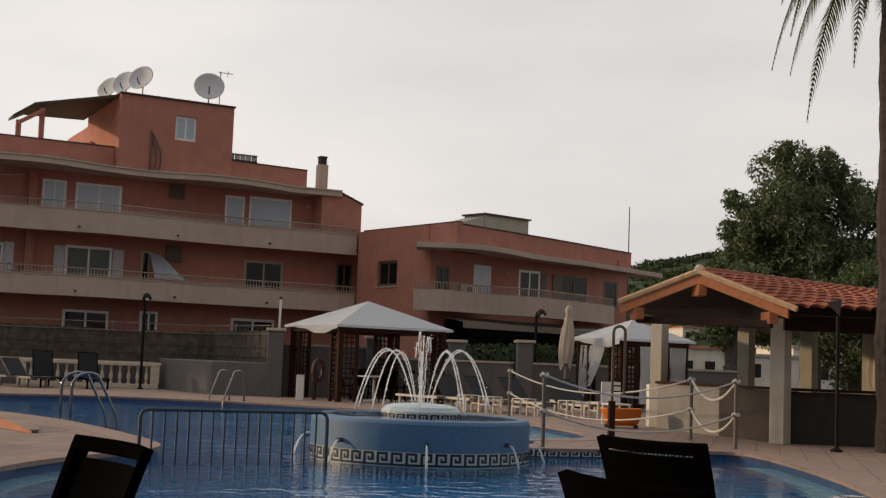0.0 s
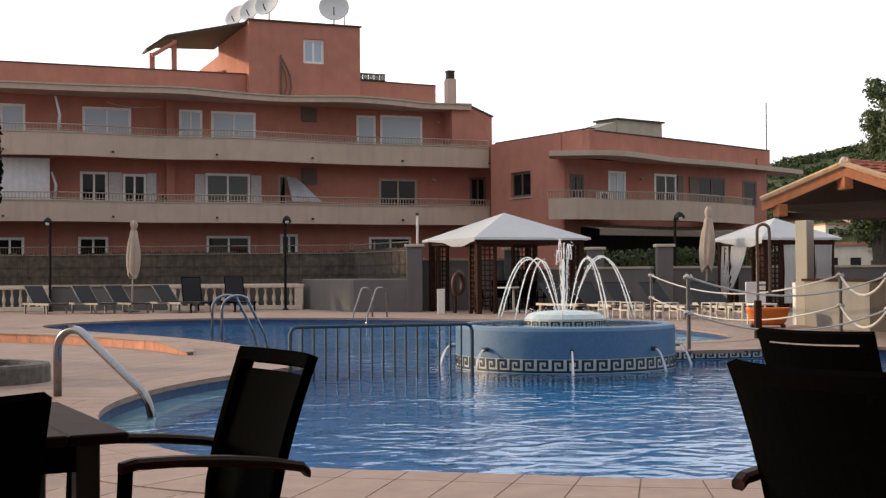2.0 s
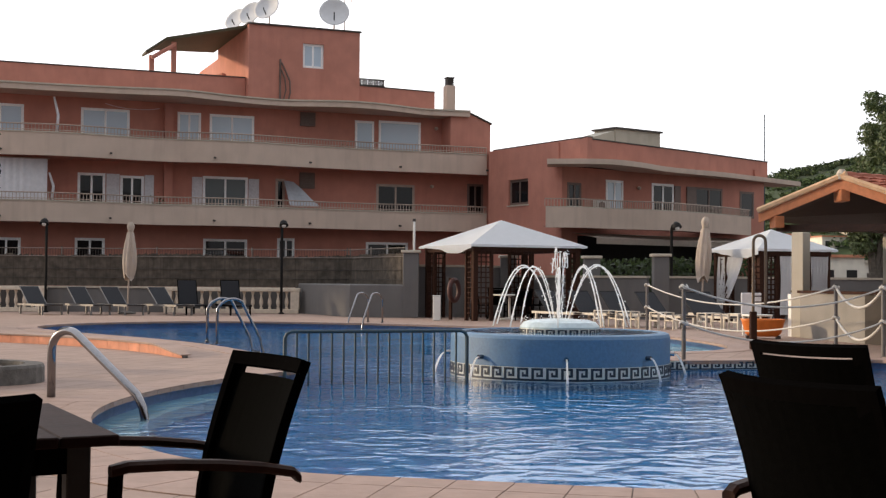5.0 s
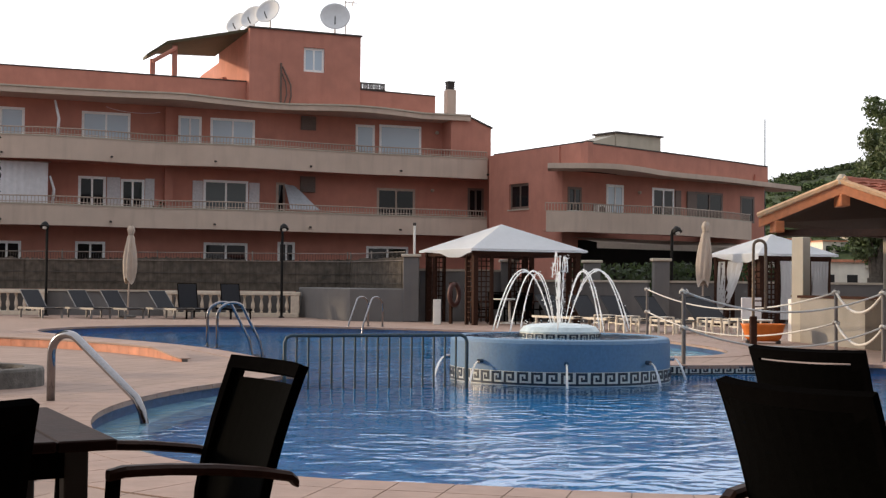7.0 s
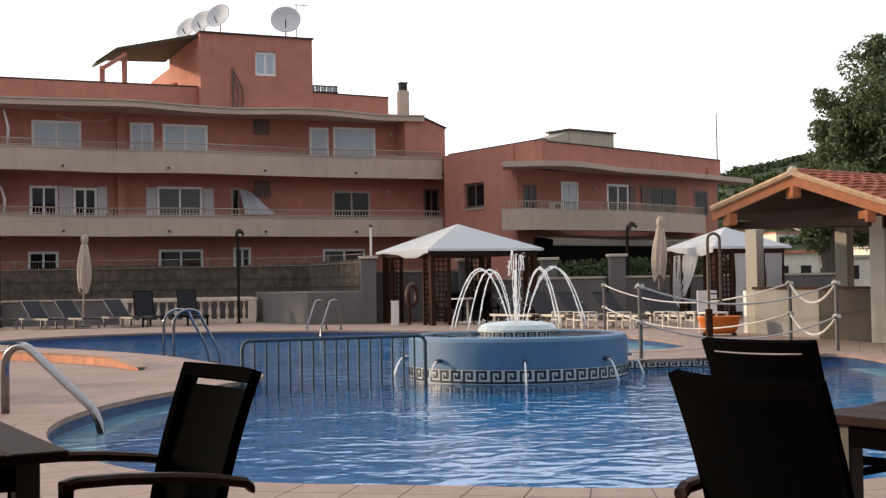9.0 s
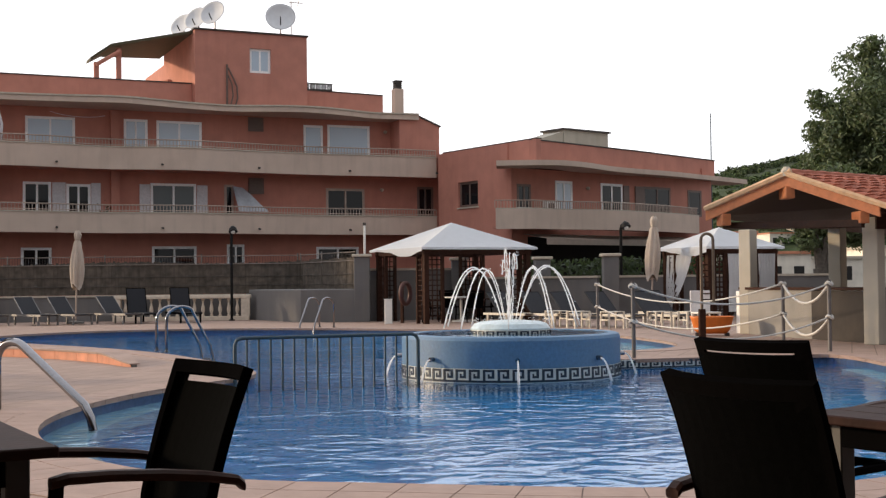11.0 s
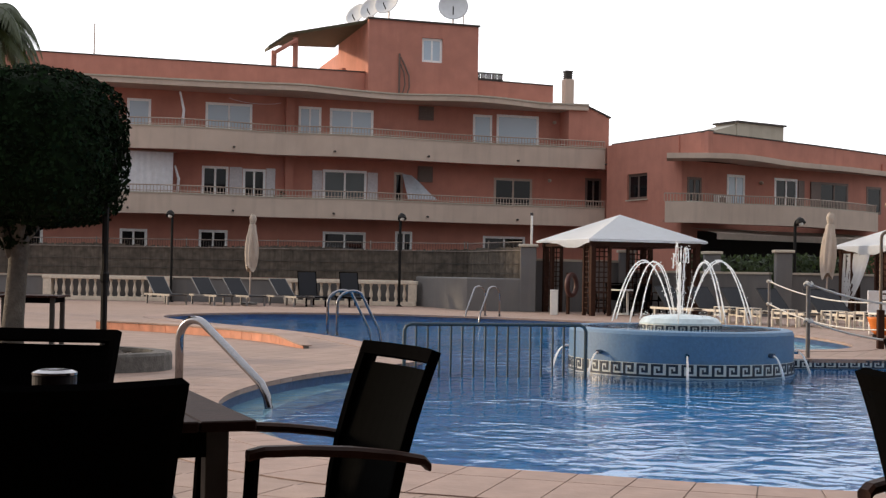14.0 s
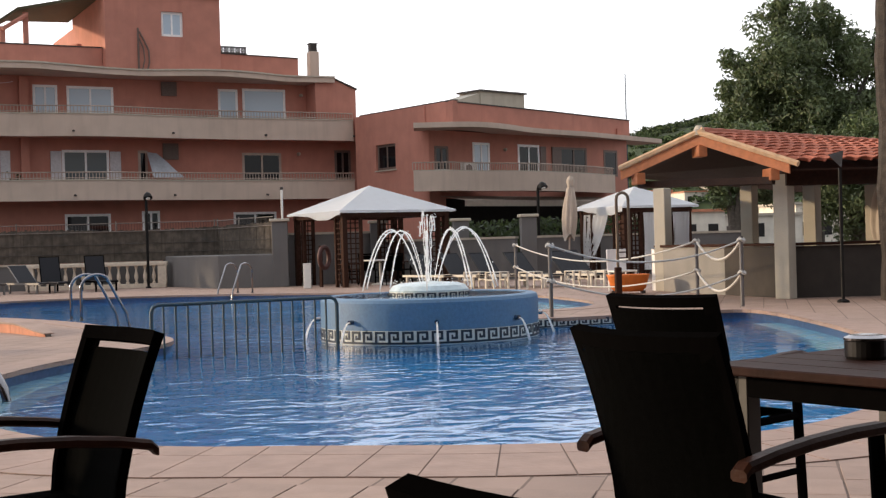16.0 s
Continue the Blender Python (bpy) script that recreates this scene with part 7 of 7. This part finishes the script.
# ---- cafe set beyond the clipped tree ----
ct = empty("dining_table", pose(-7.0, 16.4, 0, rz=10), "brown slatted terrace table beyond the clipped tree", "table", "terrace tables")
dining_table_parts(ct, 0.8, 0.8)
copy_thing(ct, pose(-8.5, 17.6, 0, rz=5))
for x, y, f in ((-7.9, 15.6, -50), (-8.7, 16.4, -10), (-9.3, 17.8, -90)):
    copy_thing(near_chair, pose(x, y, 0, rz=f))
cs = empty("curtain_screen", pose(-14.45, 30.0, 0, rz=4), "white gathered curtain hung on a pale post", "curtain")
part("post", box(-0.05, -0.05, 0, 0.05, 0.05, 2.12, 0.008), CAPSTONE, cs)
part("post", box(-2.35, -0.05, 0, -2.25, 0.05, 2.12, 0.008), CAPSTONE, cs)
part("beam", box(-2.25, -0.03, 2.05, -0.05, 0.03, 2.11, 0.006), CAPSTONE, cs)
bm = bmesh.new()
g = {(i, j): bm.verts.new((-2.2 + 2.1 * i / 60, 0.045 * math.sin(i * 0.95) + 0.02 * math.sin(i * 0.37 + j), 2.04 - 1.75 * j / 8)) for i in range(61) for j in range(9)}
for i in range(60):
    for j in range(8):
        bm.faces.new((g[i, j], g[i + 1, j], g[i + 1, j + 1], g[i, j + 1]))
bmesh.ops.solidify(bm, geom=bm.faces[:], thickness=0.006)
part("curtain", bm, CURTAIN, cs, smooth=True)
lamp_post(6.98, 38.75, 2.75, 30)
pole2 = empty("lamp_post", pose(8.62, 20.0, 0), "thin black lamp post in front of the bar", "lamp", "garden lamps")
part("pole", tube(bmesh.new(), [(0, 0, 0), (0, 0, 2.2)], 0.03, 8), BLACKMETAL, pole2)
part("foot", lathe(bmesh.new(), [(0.1, 0), (0.1, 0.03), (0.05, 0.06)], 12), BLACKMETAL, pole2)
bm = bmesh.new()
q = [bm.verts.new(p) for p in ((-0.2, 0, 2.42), (0.06, -0.02, 2.48), (0.04, 0.02, 2.2))]
bm.faces.new(q)
bmesh.ops.solidify(bm, geom=bm.faces[:], thickness=0.02)
part("flag", bm, GREYWALL, pole2, "small grey pennant")

# ---- awning cloth and odd things on the balconies ----
bal = empty("balcony_curtain", BM @ pose(0, 0, 0), "white curtain hung along the first-floor balcony", "curtain")
bm = bmesh.new()
prev = None
for i in range(25):
    s = i / 24
    x, y = -21.6 + 2.2 * s, 0.42 + 0.05 * math.sin(i * 2.2)
    cur = (bm.verts.new((x, y, 5.92)), bm.verts.new((x, y, 4.1)))
    if prev:
        bm.faces.new((prev[0], cur[0], cur[1], prev[1]))
    prev = cur
part("cloth", bm, CURTAIN, bal, smooth=True)
part("curtain_rod", tube(bmesh.new(), [(-21.7, 0.42, 5.94), (-19.3, 0.42, 5.94)], 0.02, 6), RAILM, bal)
sheet = empty("shade_cloth", BM @ pose(0, 0, 0), "thin white shade cloth slanting over a balcony door", "cloth")
bm = bmesh.new()
q = [bm.verts.new(p) for p in ((-9.3, 1.4, 5.5), (-8.85, 1.35, 5.45), (-7.9, 0.55, 4.35), (-9.25, 0.55, 4.35))]
bm.faces.new(q)
bmesh.ops.subdivide_edges(bm, edges=bm.edges[:], cuts=6, use_grid_fill=True)
for v in bm.verts:
    v.co.y += 0.05 * math.sin(v.co.x * 9)
part("cloth", bm, mat("thin_grey_cloth", (0.40, 0.42, 0.46), 0.8, grain=8, vary=0.1), sheet, smooth=True)
for u, z0, z1 in ((-19.05, 7.0, 8.5), (-19.2, 4.3, 5.4)):
    ro = empty("rolled_blind", BM @ pose(u, 0.55, 0), "white furled blind hung at a balcony", "blind")
    part("roll", tube(bmesh.new(), [(0, 0, z0), (0.05, 0.02, (z0 + z1) / 2), (-0.12, 0, z1)], [0.07, 0.06, 0.04], 8), CURTAIN, ro, smooth=True)

cable = empty("wall_cable", BM @ pose(0, WY - 0.05, 0), "thin pale cable slung along the top-floor wall", "cable")
part("wire", tube(bmesh.new(), [(-17.0 + 0.25 * i, 0, 8.48 - 0.14 * math.sin(math.pi * i / 9) ** 0.7 - 0.01 * i) for i in range(10)], 0.012, 5), CURTAIN, cable)

# ---- small things on the balconies ----
ac = empty("air_conditioner", WF @ pose(2.2, -0.36, 3.53), "white air conditioner unit on the wing balcony", "air conditioner")
part("case", box(-0.4, 0, 0.55, 0.4, 0.3, 1.1, 0.02), WHITEPAINT, ac)
part("grille", lathe(bmesh.new(), [(0.2, -0.01), (0.2, 0.01), (0.02, 0.012)], 20), BROWNALU, ac).matrix_basis = pose(-0.12, -0.004, 0.83, rx=90)
for sx in (-0.3, 0.3):
    part("bracket", box(sx - 0.02, 0.02, -0.03, sx + 0.02, 0.28, 0.548), RAILM, ac)
bt = empty("balcony_table", FRONT @ pose(0.45, 1.15, 3.52), "white plastic table on the wing balcony", "table")
part("tabletop", box(-0.45, -0.3, 0.72, 0.45, 0.3, 0.76, 0.01), WHITEPAINT, bt)
for sx in (-1, 1):
    for sy in (-1, 1):
        part("leg", box(sx * 0.38 - 0.02, sy * 0.24 - 0.02, 0, sx * 0.38 + 0.02, sy * 0.24 + 0.02, 0.72), WHITEPAINT, bt)


def potted_plant(m, label, seed):
    p = empty("potted_plant", m, label, "plant", "balcony plants")
    part("pot", lathe(bmesh.new(), [(0.12, 0), (0.17, 0.28), (0.19, 0.30), (0.16, 0.30)], 14), KERBRED, p)
    rr = random.Random(seed)
    bm = bmesh.new()
    leaf_cloud(bm, [(Vector((rr.gauss(0, 0.13), rr.gauss(0, 0.13), 0.45 + abs(rr.gauss(0, 0.2)))), Vector((0, 0, 1))) for _ in range(160)], rr, 0.07, 2.2)
    part("foliage", bm, HEDGE, p)


for u, y, z, sd in ((-10.2, 0.75, 6.22, 1), (-14.8, 1.05, 3.57, 2), (-6.6, 1.1, 6.22, 3)):
    potted_plant(BM @ pose(u, y, z), "leafy plant in a clay pot on a balcony", sd)
for u, z in ((-2.0, 8.1), (-2.2, 5.4), (4.6, 5.2)):
    wl = empty("wall_lamp", (BM @ pose(u, WY, z)) if u < 0 else (WF @ pose(u, 0, z)), "small round wall lamp on the facade", "lamp", "wall lamps")
    part("shade", lathe(bmesh.new(), [(0.03, 0), (0.09, 0.05), (0.09, 0.12), (0.04, 0.16)], 12), CAPSTONE, wl).matrix_basis = pose(0, -0.1, 0)
    part("bracket", box(-0.03, -0.1, 0.05, 0.03, -0.002, 0.1), DARKTRIM, wl)

# ---- single deck tiles along the near pool edge ----
tiles = empty("deck_tiles", pose(0, 0, 0), "square clay deck tiles with open joints", "paving", kind="structure")
TS = 0.36
tile_mesh = None
inner = coping_line(0.02)


def inside(px_, py_, loop):
    c = False
    n = len(loop)
    for i in range(n):
        a, b = loop[i], loop[(i + 1) % n]
        if (a.y > py_) != (b.y > py_) and px_ < (b.x - a.x) * (py_ - a.y) / (b.y - a.y) + a.x:
            c = not c
    return c


rot = Matrix.Rotation(radians(-20), 2)
count = 0
for i in range(-40, 41):
    for j in range(-40, 41):
        c = rot @ Vector(((i + 0.5) * TS, (j + 0.5) * TS))
        if not (-4.6 < c.x < 4.4 and 3.4 < c.y < 9.8) or count >= 300:
            continue
        if any(inside(*(c + rot @ Vector((a * TS / 2, b * TS / 2))), inner) for a in (-1, 1) for b in (-1, 1)):
            continue
        if tile_mesh is None:
            ob = part("tile", box(-TS / 2 + 0.005, -TS / 2 + 0.005, 0.001, TS / 2 - 0.005, TS / 2 - 0.005, 0.007, 0.002), TILE, tiles)
            tile_mesh = ob.data
        else:
            ob = new("tile", tile_mesh)
            ob.parent = tiles
        ob.matrix_basis = pose(c.x, c.y, 0, rz=-20)
        count += 1
